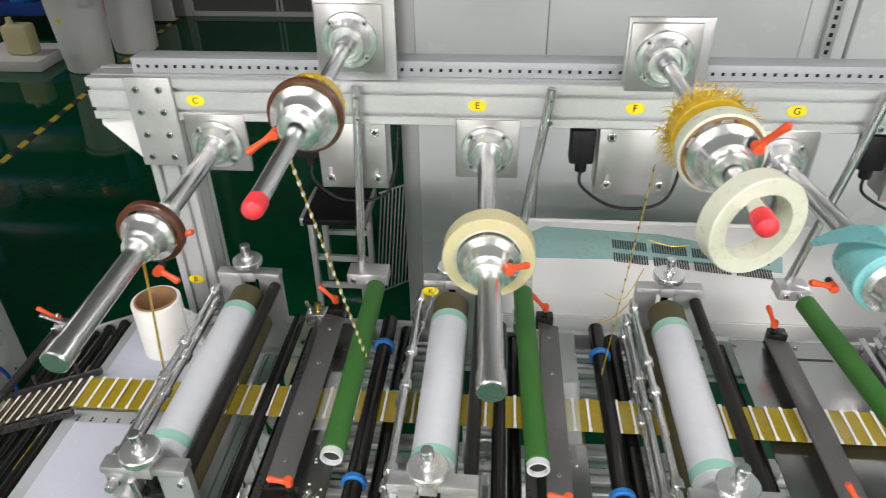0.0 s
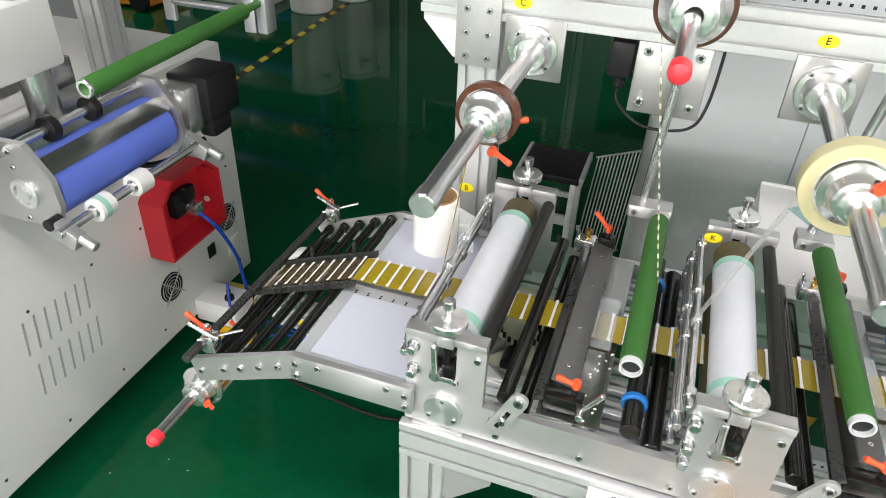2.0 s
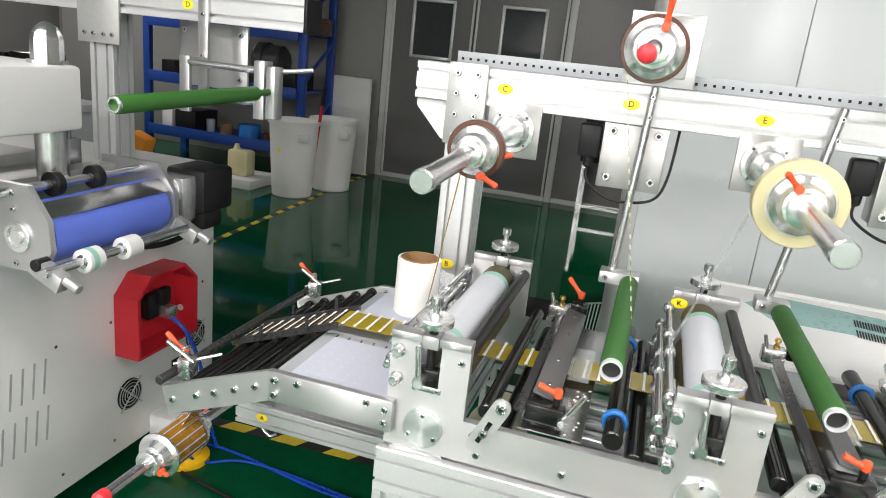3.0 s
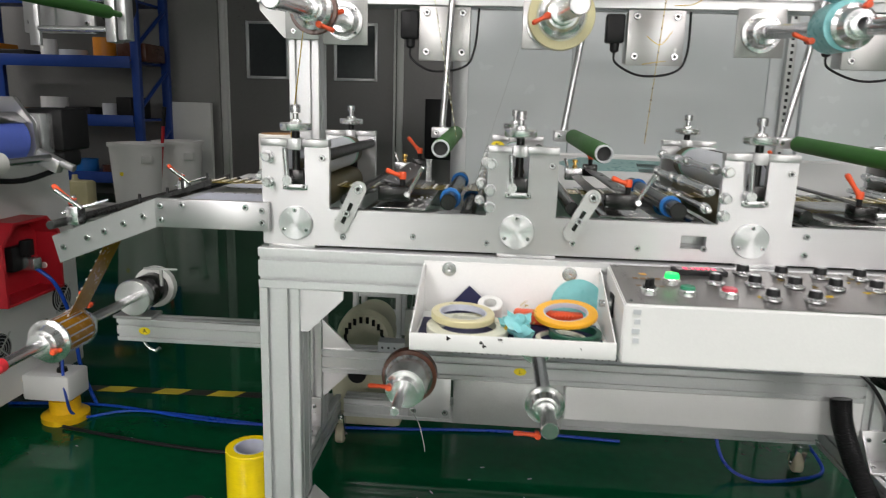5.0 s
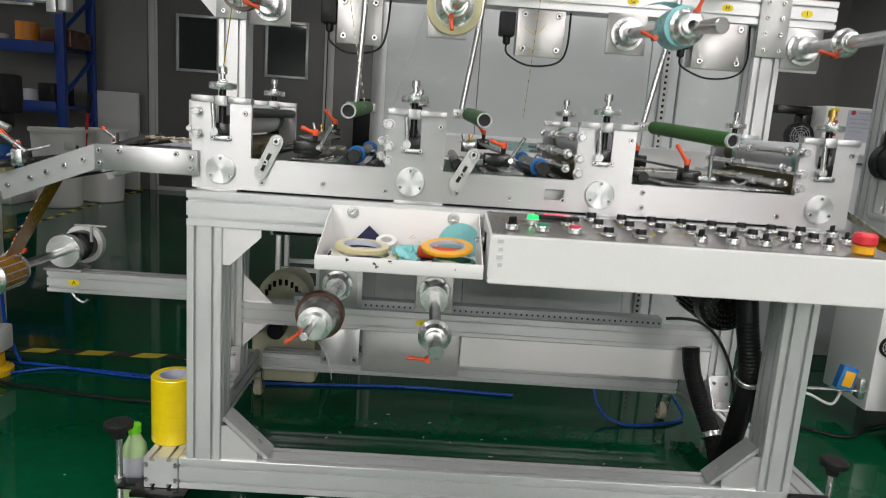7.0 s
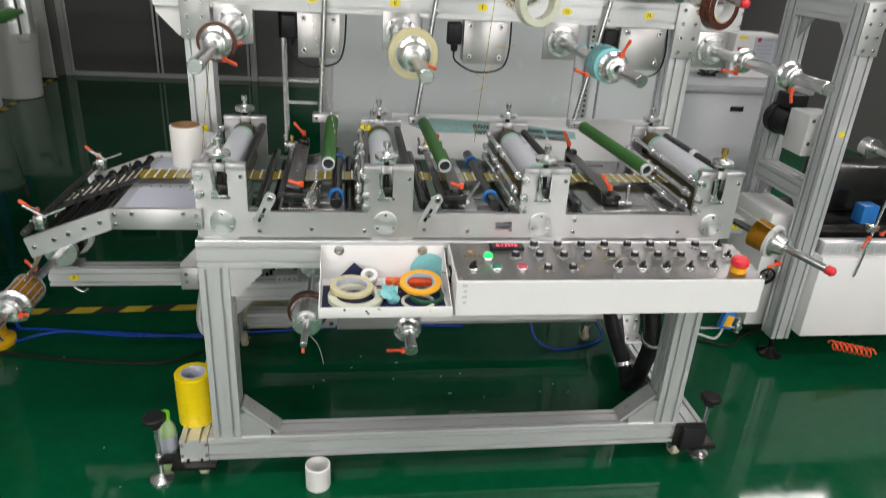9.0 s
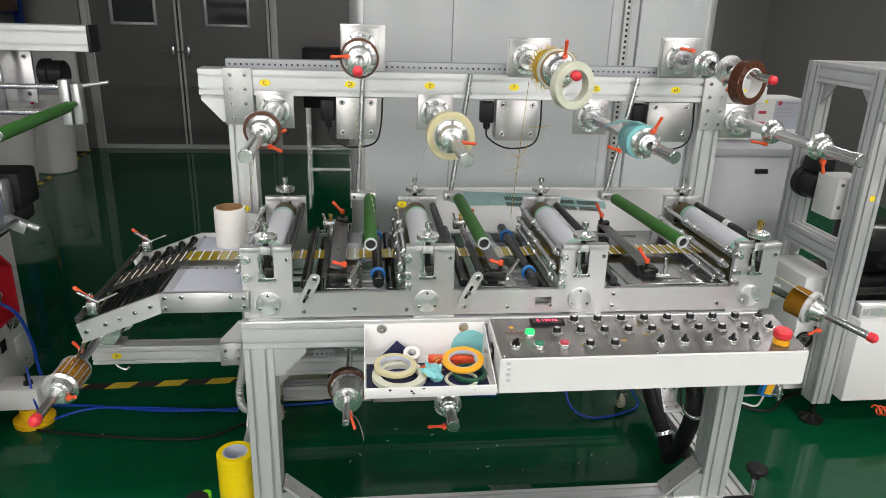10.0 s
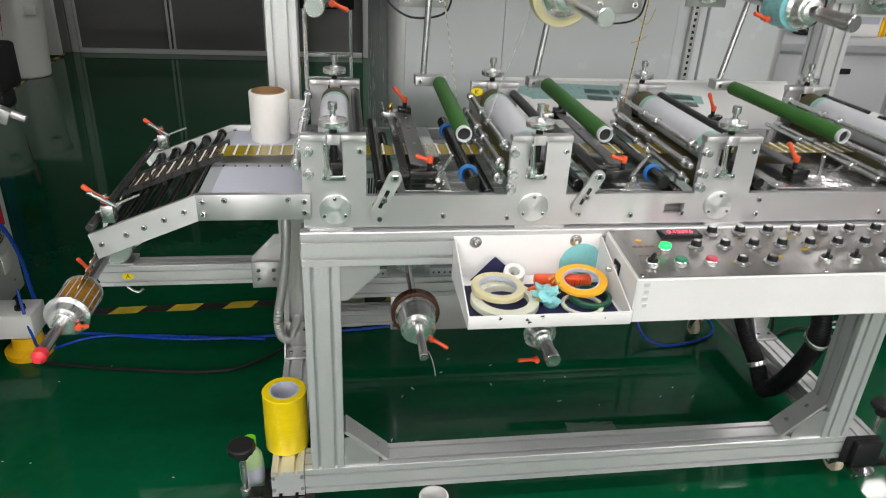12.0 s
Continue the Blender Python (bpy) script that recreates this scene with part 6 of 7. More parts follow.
def under_machine():
    # packing tape rolls, bottle, cup on the floor beam and floor
    t = thing("packing_tape", (-0.066, 0.105, 0.1655), "upright roll of yellow packing tape on the frame's foot", "tape roll")
    b = bmnew()
    lathe(b, (-0.066, 0.105, 0.1655), (-0.066, 0.105, 2), [(0, 0.037), (0, 0.053), (0.002, 0.055), (0.166, 0.055), (0.168, 0.053), (0.168, 0.037)], 52, True)
    part("tape", b, YPACK, t)
    b = bmnew()
    lathe(b, (-0.066, 0.105, 0.1655), (-0.066, 0.105, 2), [(0, 0.033), (0, 0.0368), (0.1675, 0.0368), (0.1675, 0.033)], 44, True)
    part("core", b, PAPER, t, "pale grey printed core")
    x, y = -0.158, 0.085
    t = thing("drink_bottle", (x, y, 0), "clear green drink bottle with a lime cap on the floor", "bottle")
    b = bmnew()
    lathe(b, (x, y, 0), (x, y, 2), [(0, 0), (0, 0.024), (0.006, 0.029), (0.03, 0.03), (0.05, 0.028), (0.07, 0.03), (0.13, 0.03), (0.15, 0.027), (0.165, 0.018), (0.18, 0.0125), (0.19, 0.0125), (0.19, 0)], 28)
    part("body", b, BOTTLE, t)
    b = bmnew()
    lathe(b, (x, y, 0.182), (x, y, 2), [(0, 0.013), (0, 0.0155), (0.02, 0.0155), (0.022, 0.014), (0.022, 0)], 24)
    part("cap", b, LIMECAP, t, "lime green cap")
    b = bmnew()
    lathe(b, (x, y, 0.07), (x, y, 2), [(0, 0.0302), (0, 0.0308), (0.055, 0.0308), (0.055, 0.0302)], 28, True)
    part("wrapper", b, PAPER, t, "white wrapper")
    t = thing("tube_stub", (0.305, -0.03, 0), "short white plastic tube standing on the floor", "tube")
    b = bmnew()
    lathe(b, (0.305, -0.03, 0), (0.305, -0.03, 2), [(0, 0.034), (0, 0.038), (0.078, 0.038), (0.08, 0.034)], 40, True)
    part("tube", b, PVC, t)
    # black drive motor and corrugated hoses under the far end
    t = thing("drive_motor", (1.35, 0.36, 0.50), "black drive motor with a round slotted fan cover", "motor")
    b = bmnew()
    lathe(b, (1.37, 0.20, 0.575), (1.37, 2, 0.575), [(0, 0), (0.0, 0.06), (0.008, 0.07), (0.05, 0.072), (0.052, 0.066), (0.22, 0.066), (0.222, 0.05), (0.24, 0.05), (0.24, 0)], 36)
    part("body", b, BLACK, t)
    b = bmnew()
    for k in range(28):
        a = 2 * math.pi * k / 28
        box(b, -0.0015, 0.0015, 0.255, 0.41, 0.064, 0.073)
        for v in list(b.verts)[-8:]:
            c, s = math.cos(a), math.sin(a)
            px, pz = v.co.x, v.co.z
            v.co.x, v.co.z = 1.37 + px * c + pz * s, 0.575 - px * s + pz * c
    part("fins", b, BLACK, t, "cooling fins", "stuff")
    b = bmnew()
    for r in (0.015, 0.028, 0.041, 0.054):
        for k in range(int(r * 700)):
            a = 2 * math.pi * k / int(r * 700)
            rod(b, (1.37 + r * math.cos(a), 0.2002, 0.575 + r * math.sin(a)), (1.37 + r * math.cos(a), 0.199, 0.575 + r * math.sin(a)), 0.0028, 6)
    part("fan_holes", b, GREYBAR, t, "ring of cooling holes", "stuff")
    b = bmnew()
    box(b, 1.30, 1.45, 0.28, 0.40, 0.649, 0.729, 0.004)
    part("mount", b, BLACK, t)
    t.location.x -= 0.035
    for n, pts, rr in (("a", [(1.352, 0.16, 0.70), (1.362, 0.13, 0.55), (1.385, 0.125, 0.41), (1.405, 0.19, 0.26), (1.432, 0.28, 0.13), (1.445, 0.35, 0.06)], 0.027),
                       ("b", [(1.39, 0.525, 0.355), (1.396, 0.51, 0.29), (1.42, 0.475, 0.20), (1.448, 0.42, 0.115), (1.455, 0.37, 0.05)], 0.026)):
        b = bmnew()
        tube(b, pts, lambda i, r=rr: r + (0.0012 if i % 2 else -0.0004), 16, 30)
        t = solid("corrugated_hose", b, BLACKP, "thick black corrugated hose under the deck", "hose", "corrugated hoses")
        b = bmnew()
        p = Vector(pts[3]) if n == "b" else Vector(pts[2])
        d = (Vector(pts[4]) - Vector(pts[2])).normalized()
        ring(b, p - d * 0.008, p + d * 0.008, rr + 0.009, rr + 0.004, 24)
        part("clamp", b, BRIGHT, t, "bright hose clamp")
    # flexible conduit beside the back post
    b = bmnew()
    tube(b, [(-0.075, 0.50, 0.725), (-0.07, 0.46, 0.60), (-0.085, 0.44, 0.46), (-0.104, 0.43, 0.35), (-0.10, 0.435, 0.285), (-0.08, 0.46, 0.255), (-0.062, 0.515, 0.27), (-0.06, 0.545, 0.275)], lambda i: 0.0125 + (0.002 if i % 2 else 0), 12, 16)
    solid("metal_conduit", b, ZINC, "grey flexible metal conduit beside the post", "conduit")
    # blue air hoses and a black cable on the floor
    for pts, r, mtl, lab in (([(-1.25, 0.90, 0.006), (-0.9, 0.93, 0.006), (-0.45, 0.86, 0.006), (0.05, 0.88, 0.006), (0.5, 0.92, 0.006), (0.9, 0.90, 0.006)], 0.0052, BLUETUBE, "blue air hose lying on the floor"),
                             ([(-0.98, 0.82, 0.25), (-0.95, 0.78, 0.10), (-0.93, 0.82, 0.012), (-0.75, 0.90, 0.008), (-0.2, 0.84, 0.008)], 0.0048, BLUETUBE, "blue air hose lying on the floor"),
                             ([(-0.95, 0.75, 0.008), (-0.6, 0.68, 0.008), (-0.3, 0.66, 0.008), (-0.12, 0.78, 0.008)], 0.006, BLACKP, "black cable lying on the floor"),
                             ([(1.15, 0.80, 0.2), (1.18, 0.74, 0.05), (1.26, 0.70, 0.008), (1.40, 0.72, 0.008), (1.50, 0.78, 0.01), (1.48, 0.86, 0.06)], 0.0052, BLUETUBE, "loop of blue air hose on the floor"),
                             ([(1.62, 0.65, 0.008), (1.85, 0.78, 0.008), (2.05, 0.7, 0.008), (2.2, 0.8, 0.008), (2.5, 0.9, 0.008)], 0.006, BLACKP, "black cable lying on the floor"),
                             ([(2.72, 0.72, 0.22), (2.78, 0.58, 0.06), (2.75, 0.45, 0.008), (2.62, 0.30, 0.008), (2.7, 0.12, 0.008), (2.95, 0.0, 0.008)], 0.0048, BLUETUBE, "thin blue air hose on the floor"),
                             ([(1.56, 0.35, 0.30), (1.66, 0.33, 0.30), (1.76, 0.36, 0.26), (1.785, 0.36, 0.32)], 0.004, PVC, "pale grey cable beside the frame")):
        b = bmnew()
        tube(b, pts, r, 10, 10)
        solid("air_hose" if mtl is BLUETUBE else "cable", b, mtl, lab, "hose" if mtl is BLUETUBE else "cable", "floor hoses")
    b = bmnew()
    tube(b, [(1.31, 0.556, 0.434), (1.36, 0.545, 0.440), (1.42, 0.54, 0.430), (1.475, 0.535, 0.385), (1.53, 0.535, 0.29), (1.565, 0.545, 0.17), (1.60, 0.60, 0.05), (1.66, 0.66, 0.006)], 0.005, 8, 10)
    solid("cable", b, BLACKP, "black cable hanging from the middle rail to the floor", "cable", "floor hoses")
    t = thing("sensor", (1.76, 0.36, 0.305), "blue and orange sensor on a steel rod", "sensor")
    b = bmnew()
    rod(b, (1.55, 0.36, 0.305), (1.855, 0.36, 0.305), 0.005, 10)
    box(b, 1.825, 1.842, 0.345, 0.375, 0.285, 0.345, 0.002)
    part("rod", b, STEEL, t)
    b = bmnew()
    box(b, 1.752, 1.800, 0.33, 0.355, 0.315, 0.385, 0.004, Matrix.Rotation(radians(12), 3, "Y"))
    part("body", b, BLUEO, t)
    b = bmnew()
    box(b, 1.762, 1.792, 0.327, 0.3298, 0.326, 0.372, 0.001, Matrix.Rotation(radians(12), 3, "Y"))
    part("face", b, ORTAPE, t, "orange label face")
    # cream vacuum pump behind the lower rail
    t = thing("vacuum_pump", (0.02, 0.95, 0), "cream vacuum blower standing behind the frame", "pump")
    b = bmnew()
    lathe(b, (0.04, 0.86, 0.33), (0.04, 2, 0.33), [(0, 0), (0, 0.025), (0.01, 0.045), (0.012, 0.08), (0.03, 0.095), (0.10, 0.095), (0.13, 0.08), (0.22, 0.075), (0.23, 0)], 40)
    box(b, -0.08, 0.16, 0.90, 1.05, 0.0, 0.26, 0.02)
    part("body", b, CREAMMETAL, t)
    b = bmnew()
    for k in range(18):
        a = 2 * math.pi * k / 18
        box(b, 0.04 + 0.062 * math.cos(a) - 0.005, 0.04 + 0.062 * math.cos(a) + 0.005, 0.866, 0.875, 0.33 + 0.062 * math.sin(a) - 0.009, 0.33 + 0.062 * math.sin(a) + 0.012)
    part("vent_slots", b, BLACK, t)
    b = bmnew()
    rod(b, (0.03, 0.80, 0.23), (0.03, 0.87, 0.23), 0.03, 20)
    part("valve", b, BLACKP, t, "black valve knob")
    b = bmnew()
    rod(b, (-0.10, 0.82, 0.22), (-0.02, 0.90, 0.23), 0.026, 18)
    part("pipe", b, ZINC, t)
    b = bmnew()
    rnd = random.Random(8)
    for _ in range(16):
        x, y = rnd.uniform(0.2, 1.3), rnd.uniform(0.12, 0.7)
        a = rnd.uniform(0, 3.1)
        box(b, x - 0.008 * rnd.random() - 0.003, x + 0.004, y, y + 0.003, 0.0003, 0.0012, 0, Matrix.Rotation(a, 3, "Z"))
    for _ in range(10):
        x, y = rnd.uniform(-1.0, -0.2), rnd.uniform(-0.2, 0.9)
        box(b, x, x + 0.005, y, y + 0.003, 0.0003, 0.0012)
    solid("floor_scraps", b, PAPER, "small white film scraps on the floor", "scraps", kind="stuff")
    b = bmnew()
    rows = []
    for k in range(13):
        row = []
        for q in range(9):
            x, y = 0.76 + 0.013 * k + 0.006 * noise.noise(Vector((k, q, 3.1)) * 0.9), 0.19 + 0.014 * q + 0.008 * noise.noise(Vector((k, q, 7.7)) * 0.6)
            row.append(b.verts.new((x, y, 0.002 + 0.016 * abs(noise.noise(Vector((x * 42, y * 42, 1.3)))))))
        rows.append(row)
    for a, c in zip(rows, rows[1:]):
        for q in range(8):
            b.faces.new((a[q], a[q + 1], c[q + 1], c[q]))
    solid("plastic_bag", b, BAGFILM, "crumpled clear plastic bag on the floor", "bag")


def stool():
    t = thing("stool", (-0.02, 1.83, 0), "square stool with a black seat and pale metal legs", "stool")
    x0, x1, y0, y1, h = -0.19, 0.07, 1.66, 1.92, 0.42
    b = bmnew()
    box(b, x0, x1, y0, y1, h, h + 0.03, 0.008)
    part("seat", b, BLACKP, t)
    for x in (x0 - 0.002, x1 - 0.012):
        b = bmnew()
        box(b, x, x + 0.015, y0, y1, h - 0.004, h + 0.034, 0.002)
        part("seat_edge", b, ALU, t, "pale metal seat edge")
    for x in (x0 + 0.02, x1 - 0.045):
        for y in (y0 + 0.02, y1 - 0.045):
            b = bmnew()
            box(b, x, x + 0.025, y, y + 0.025, 0, h - 0.006, 0.003)
            part("leg", b, ALU, t)
    for z in (0.10, 0.24):
        for y in (y0 + 0.025, y1 - 0.04):
            b = bmnew()
            box(b, x0 + 0.046, x1 - 0.046, y, y + 0.015, z, z + 0.022)
            part("stretcher", b, ALU, t)
    t = thing("wire_rack", (0.19, 1.75, 0), "leaning grey wire rack beside the partition", "wire rack")
    for k in range(13):
        b = bmnew()
        x = 0.07 + k * 0.014
        rod(b, (x, 1.78 + k * 0.012, 0.007), (x + 0.03, 1.89 + k * 0.012, 0.45), 0.003, 6)
        part("wire", b, ZINC, t)
    b = bmnew()
    rod(b, (0.055, 1.775, 0.0036), (0.25, 1.93, 0.0036), 0.0035, 6)
    part("frame_wire", b, ZINC, t)
    b = bmnew()
    rod(b, (0.09, 1.885, 0.45), (0.275, 2.04, 0.45), 0.004, 6)
    part("frame_wire", b, ZINC, t)
    t = thing("wall_shelf_unit", (-0.42, 5.95, 0), "dark trolley standing before the grey wall", "trolley")
    b = bmnew()
    box(b, -0.30, 0.22, 5.75, 6.15, 0.55, 1.15, 0.01)
    part("cabinet", b, BLACKP, t, "dark cabinet body")
    b = bmnew()
    for x in (-0.28, 0.17):
        for y in (5.78, 6.10):
            b = bmnew()
            box(b, x, x + 0.03, y, y + 0.03, 0.0, 0.549)
            part("leg", b, STEEL, t)
    b = bmnew()
    box(b, -0.25, 0.17, 5.785, 5.80, 0.10, 0.13)
    part("stretcher", b, STEEL, t)


guard()
under_machine()
stool()


# ---- the neighbouring machine on the outfeed side ----
def left_machine():
    t = thing("press_machine", (-1.8, 0.4, 0), "white cabinet machine with a blue roller and a red cover", "machine")
    XR = -1.10
    b = bmnew()
    box(b, -2.9, XR, -0.75, 1.13, 0.10, 0.98, 0.008)
    body = part("cabinet", b, WHITE, t, "white cabinet body")
    b = bmnew()
    for j in range(2):
        for k in range(7):
            y = 0.37 - 0.035 * k
            z = 0.30 + 0.14 * j
            prism(b, [(y, z), (y + 0.006, z), (y + 0.018, z + 0.10), (y + 0.012, z + 0.10)], "x", XR + 0.0005, XR + 0.0025)
    part("vents", b, STONEGREY, body, "grey slanted vent slots", "stuff")
    b = bmnew()
    for y in (-0.25, -0.02, 0.2, 0.42, 0.62, 0.9, 1.15):
        for z in (0.16, 0.56, 0.88):
            bolt(b, (XR, min(y, 1.06), z), (1, 0, 0), 0.005, 0.003)
    part("screws", b, STEEL, body)
    # red folded cover round a valve
    y0, y1, z0, z1, xo = 0.635, 0.915, 0.445, 0.70, XR + 0.088
    out = [(y0, z0), (y1, z0), (y1, z1 - 0.06), (y1 - 0.06, z1), (y0 + 0.06, z1), (y0, z1 - 0.06)]
    b = bmnew()
    A = [b.verts.new((XR + 0.001, y, z)) for y, z in out]
    B = [b.verts.new((xo, y, z)) for y, z in out]
    cy, cz = (y0 + y1) / 2, (z0 + z1) / 2
    C = [b.verts.new((xo, cy + (y - cy) * 0.93, cz + (z - cz) * 0.93)) for y, z in out]
    D = [b.verts.new((XR + 0.006, cy + (y - cy) * 0.93, cz + (z - cz) * 0.93)) for y, z in out]
    for i in range(6):
        j = (i + 1) % 6
        b.faces.new((A[i], A[j], B[j], B[i]))
        b.faces.new((B[i], B[j], C[j], C[i]))
        b.faces.new((C[i], C[j], D[j], D[i]))
    b.faces.new(D)
    red = part("red_cover", b, RED, t, "red folded sheet cover")
    b = bmnew()
    box(b, XR + 0.007, XR + 0.04, 0.74, 0.83, 0.53, 0.61, 0.006)
    box(b, XR + 0.04, XR + 0.065, 0.77, 0.815, 0.575, 0.63, 0.006)
    part("valve", b, BLACKP, red)
    b = bmnew()
    box(b, XR + 0.041, XR + 0.082, 0.78, 0.82, 0.53, 0.57, 0.004)
    part("fitting", b, BRIGHT, red)
    b = bmnew()
    rod(b, (XR + 0.03, 0.9045, 0.46 + 0.06), (XR + 0.03, 0.899, 0.46 + 0.06), 0.011, 16)
    part("cable_hole", b, PVC, red, "round hole in the cover")
    b = bmnew()
    tube(b, [(XR + 0.07, 0.80, 0.535), (XR + 0.12, 0.81, 0.49), (XR + 0.13, 0.85, 0.40), (XR + 0.12, 0.90, 0.29), (XR + 0.12, 0.92, 0.15), (XR + 0.16, 0.93, 0.01)], 0.0065, 10, 10)
    part("air_hose", b, BLUETUBE, t, "blue air hose")
    for y, z in ((0.69, 0.29), (1.02, 0.372)):
        b = bmnew()
        lathe(b, (XR + 0.001, y, z), (XR + 1, y, z), [(0, 0), (0, 0.052), (0.002, 0.052), (0.002, 0)], 30)
        f = part("fan", b, BLACKP, t, "black cooling fan")
        b = bmnew()
        for r in (0.015, 0.026, 0.037, 0.048):
            lathe(b, (XR + 0.006, y, z), (XR + 1, y, z), [(0, r - 0.0012), (0, r + 0.0012), (0.0022, r + 0.0012), (0.0022, r - 0.0012)], 26, True)
        for a in (45, 135):
            c, s = 0.066 * math.cos(radians(a)), 0.066 * math.sin(radians(a))
            rod(b, (XR + 0.009, y - c, z - s), (XR + 0.009, y + c, z + s), 0.0025, 8)
        part("grille", b, ZINC, f, "wire fan grille")
    b = bmnew()
    box(b, XR + 0.0005, XR + 0.004, 0.892, 0.932, 0.27, 0.32, 0.001)
    part("socket", b, BLACKP, t, "black socket")
    b = bmnew()
    box(b, XR + 0.0005, XR + 0.006, 1.0, 1.07, 0.21, 0.28, 0.002)
    part("switch_plate", b, PVC, t, "white switch plate")
    # yellow machine foot
    for fx, fy in ((-0.99, 0.83),):
        b = bmnew()
        lathe(b, (fx, fy, 0), (fx, fy, 2), [(0, 0), (0, 0.075), (0.02, 0.076), (0.026, 0.06), (0.03, 0.05), (0.075, 0.048), (0.078, 0)], 36)
        f = part("machine_foot", b, YBASE, t, "yellow round machine foot")
        b = bmnew()
        box(b, fx - 0.115, fx + 0.05, fy - 0.05, fy + 0.07, 0.0785, 0.17, 0.01)
        part("foot_block", b, WHITE, f)
        b = bmnew()
        lathe(b, (fx, fy, 0.17), (fx, fy, 2), [(0, 0), (0, 0.018), (0.012, 0.016), (0.013, 0.008), (0.04, 0.008), (0.04, 0)], 16)
        part("adjuster", b, BLACK, f)
    # the blue roller and its frame
    before = {o.name for o in bpy.data.objects}
    RX, RZ = -0.785, 1.005
    b = bmnew()
    lathe(b, (RX, 0.07, RZ), (RX, 1, RZ), [(0, 0), (0, 0.066), (0.004, 0.070), (0.362, 0.070), (0.366, 0.066), (0.366, 0)], 44)
    part("blue_roller", b, BLUE, t, "blue silicone roller")
    for y in (0.045, 0.445):
        b = bmnew()
        prism(b, [(RX - 0.16, 0.93), (RX + 0.05, 0.93), (RX + 0.075, 0.985), (RX + 0.07, 1.05), (RX + 0.02, 1.12), (RX - 0.16, 1.12)], "y", y, y + 0.014)
        part("roller_bracket", b, PLATE, t, "milled roller bracket")
    b = bmnew()
    lathe(b, (RX - 0.01, 0.0445, RZ), (RX - 0.01, -1, RZ), [(0, 0.012), (0, 0.034), (0.006, 0.034), (0.008, 0.030), (0.008, 0.024), (0.004, 0.023), (0.004, 0.016), (0.009, 0.015), (0.009, 0.0)], 32)
    part("bearing_cover", b, BRIGHT, t, "turned bearing cover")
    b = bmnew()
    for zz in (0.945, 1.065, 1.10):
        bolt(b, (RX - 0.02, 0.0445, zz), r=0.007)
    rod(b, (RX + 0.07, 0.04, 0.965), (RX + 0.07, 0.005, 0.965), 0.013, 16)
    part("adjusting_knob", b, BLACKP, t, "black adjusting knob")
    b = bmnew()
    box(b, RX + 0.018, RX + 0.062, 0.06, 0.443, RZ + 0.057, RZ + 0.062, 0.001, Matrix.Rotation(radians(40), 3, "Y"))
    part("scraper", b, DARKSTEEL, t, "smudged steel scraper blade")
    for x, z, rr in ((RX + 0.10, 0.955, 0.0105), (RX - 0.03, 1.10, 0.0105)):
        b = bmnew()
        rod(b, (x, 0.0, z), (x, 0.46, z), rr, 18)
        part("pinch_shaft", b, STEEL, t)
    for y in (0.10, 0.22):
        b = bmnew()
        ring(b, (RX + 0.10, y, 0.955), (RX + 0.10, y + 0.045, 0.955), 0.027, 0.0155, 32)
        w = part("pinch_wheel", b, PVC, t, "pale rubber pinch wheel")
        b = bmnew()
        ring(b, (RX + 0.10, y - 0.001, 0.955), (RX + 0.10, y + 0.046, 0.955), 0.0155, 0.0105, 24)
        part("bearing", b, STEEL, w)
    b = bmnew()
    ring(b, (RX + 0.10, 0.11, 0.955), (RX + 0.10, 0.125, 0.955), 0.0275, 0.0268, 32, 0.0002)
    part("tape_band", b, MINT, t, "mint tape band")
    for y in (0.15, 0.27):
        b = bmnew()
        ring(b, (RX - 0.03, y, 1.10), (RX - 0.03, y + 0.022, 1.10), 0.028, 0.012, 32)
        part("press_wheel", b, RUBBER, t, "dark rubber press wheel")
    for y in (0.01, 0.455):
        b = bmnew()
        box(b, RX + 0.05, RX + 0.13, y, y + 0.03, 0.925, 0.965, 0.004, Matrix.Rotation(radians(25), 3, "Y"))
        rod(b, (RX + 0.13, y + 0.015, 0.94), (RX + 0.165, y + 0.015, 0.925), 0.011, 14)
        part("pivot_block", b, PLATE, t)
    b = bmnew()
    rod(b, (RX, 0.46, RZ + 0.03), (RX, 0.50, RZ + 0.03), 0.045, 30)
    box(b, RX - 0.055, RX + 0.055, 0.50, 0.56, RZ - 0.055, RZ + 0.07, 0.006)
    g = part("gearbox", b, BRIGHT, t, "bright gearbox")
    b = bmnew()
    box(b, RX - 0.05, RX + 0.08, 0.561, 0.70, RZ - 0.04, RZ + 0.085, 0.012)
    box(b, RX + 0.02, RX + 0.075, 0.57, 0.66, RZ - 0.09, RZ - 0.035, 0.015)
    part("servo_motor", b, BLACKP, t, "black servo motor")
    b = bmnew()
    tube(b, [(RX + 0.03, 0.58, RZ - 0.10), (RX + 0.0, 0.48, RZ - 0.12), (RX - 0.05, 0.40, RZ - 0.11), (RX - 0.2, 0.38, RZ - 0.07)], 0.008, 10)
    part("motor_cable", b, BLACKP, t)
    # top works: beams, white block, column, dome nut
    b = bmnew()
    box(b, -1.35, -0.95, -0.5, 0.444, 1.02, 1.06, 0.003)
    part("crossbeam", b, ZINC, t, "grey steel crossbeam")
    b = bmnew()
    box(b, -0.96, -0.90, -0.5, 0.46, 1.075, 1.10, 0.003)
    part("crossbeam", b, ZINC, t)
    for o in bpy.data.objects:
        if o.name not in before and o.parent == t:
            o.location += Vector((-0.115, 0.12, -0.04))
    b = bmnew()
    box(b, -2.4, -0.925, -0.5, 0.37, 1.175, 1.32, 0.01)
    part("press_head", b, WHITE, t, "white press head")
    b = bmnew()
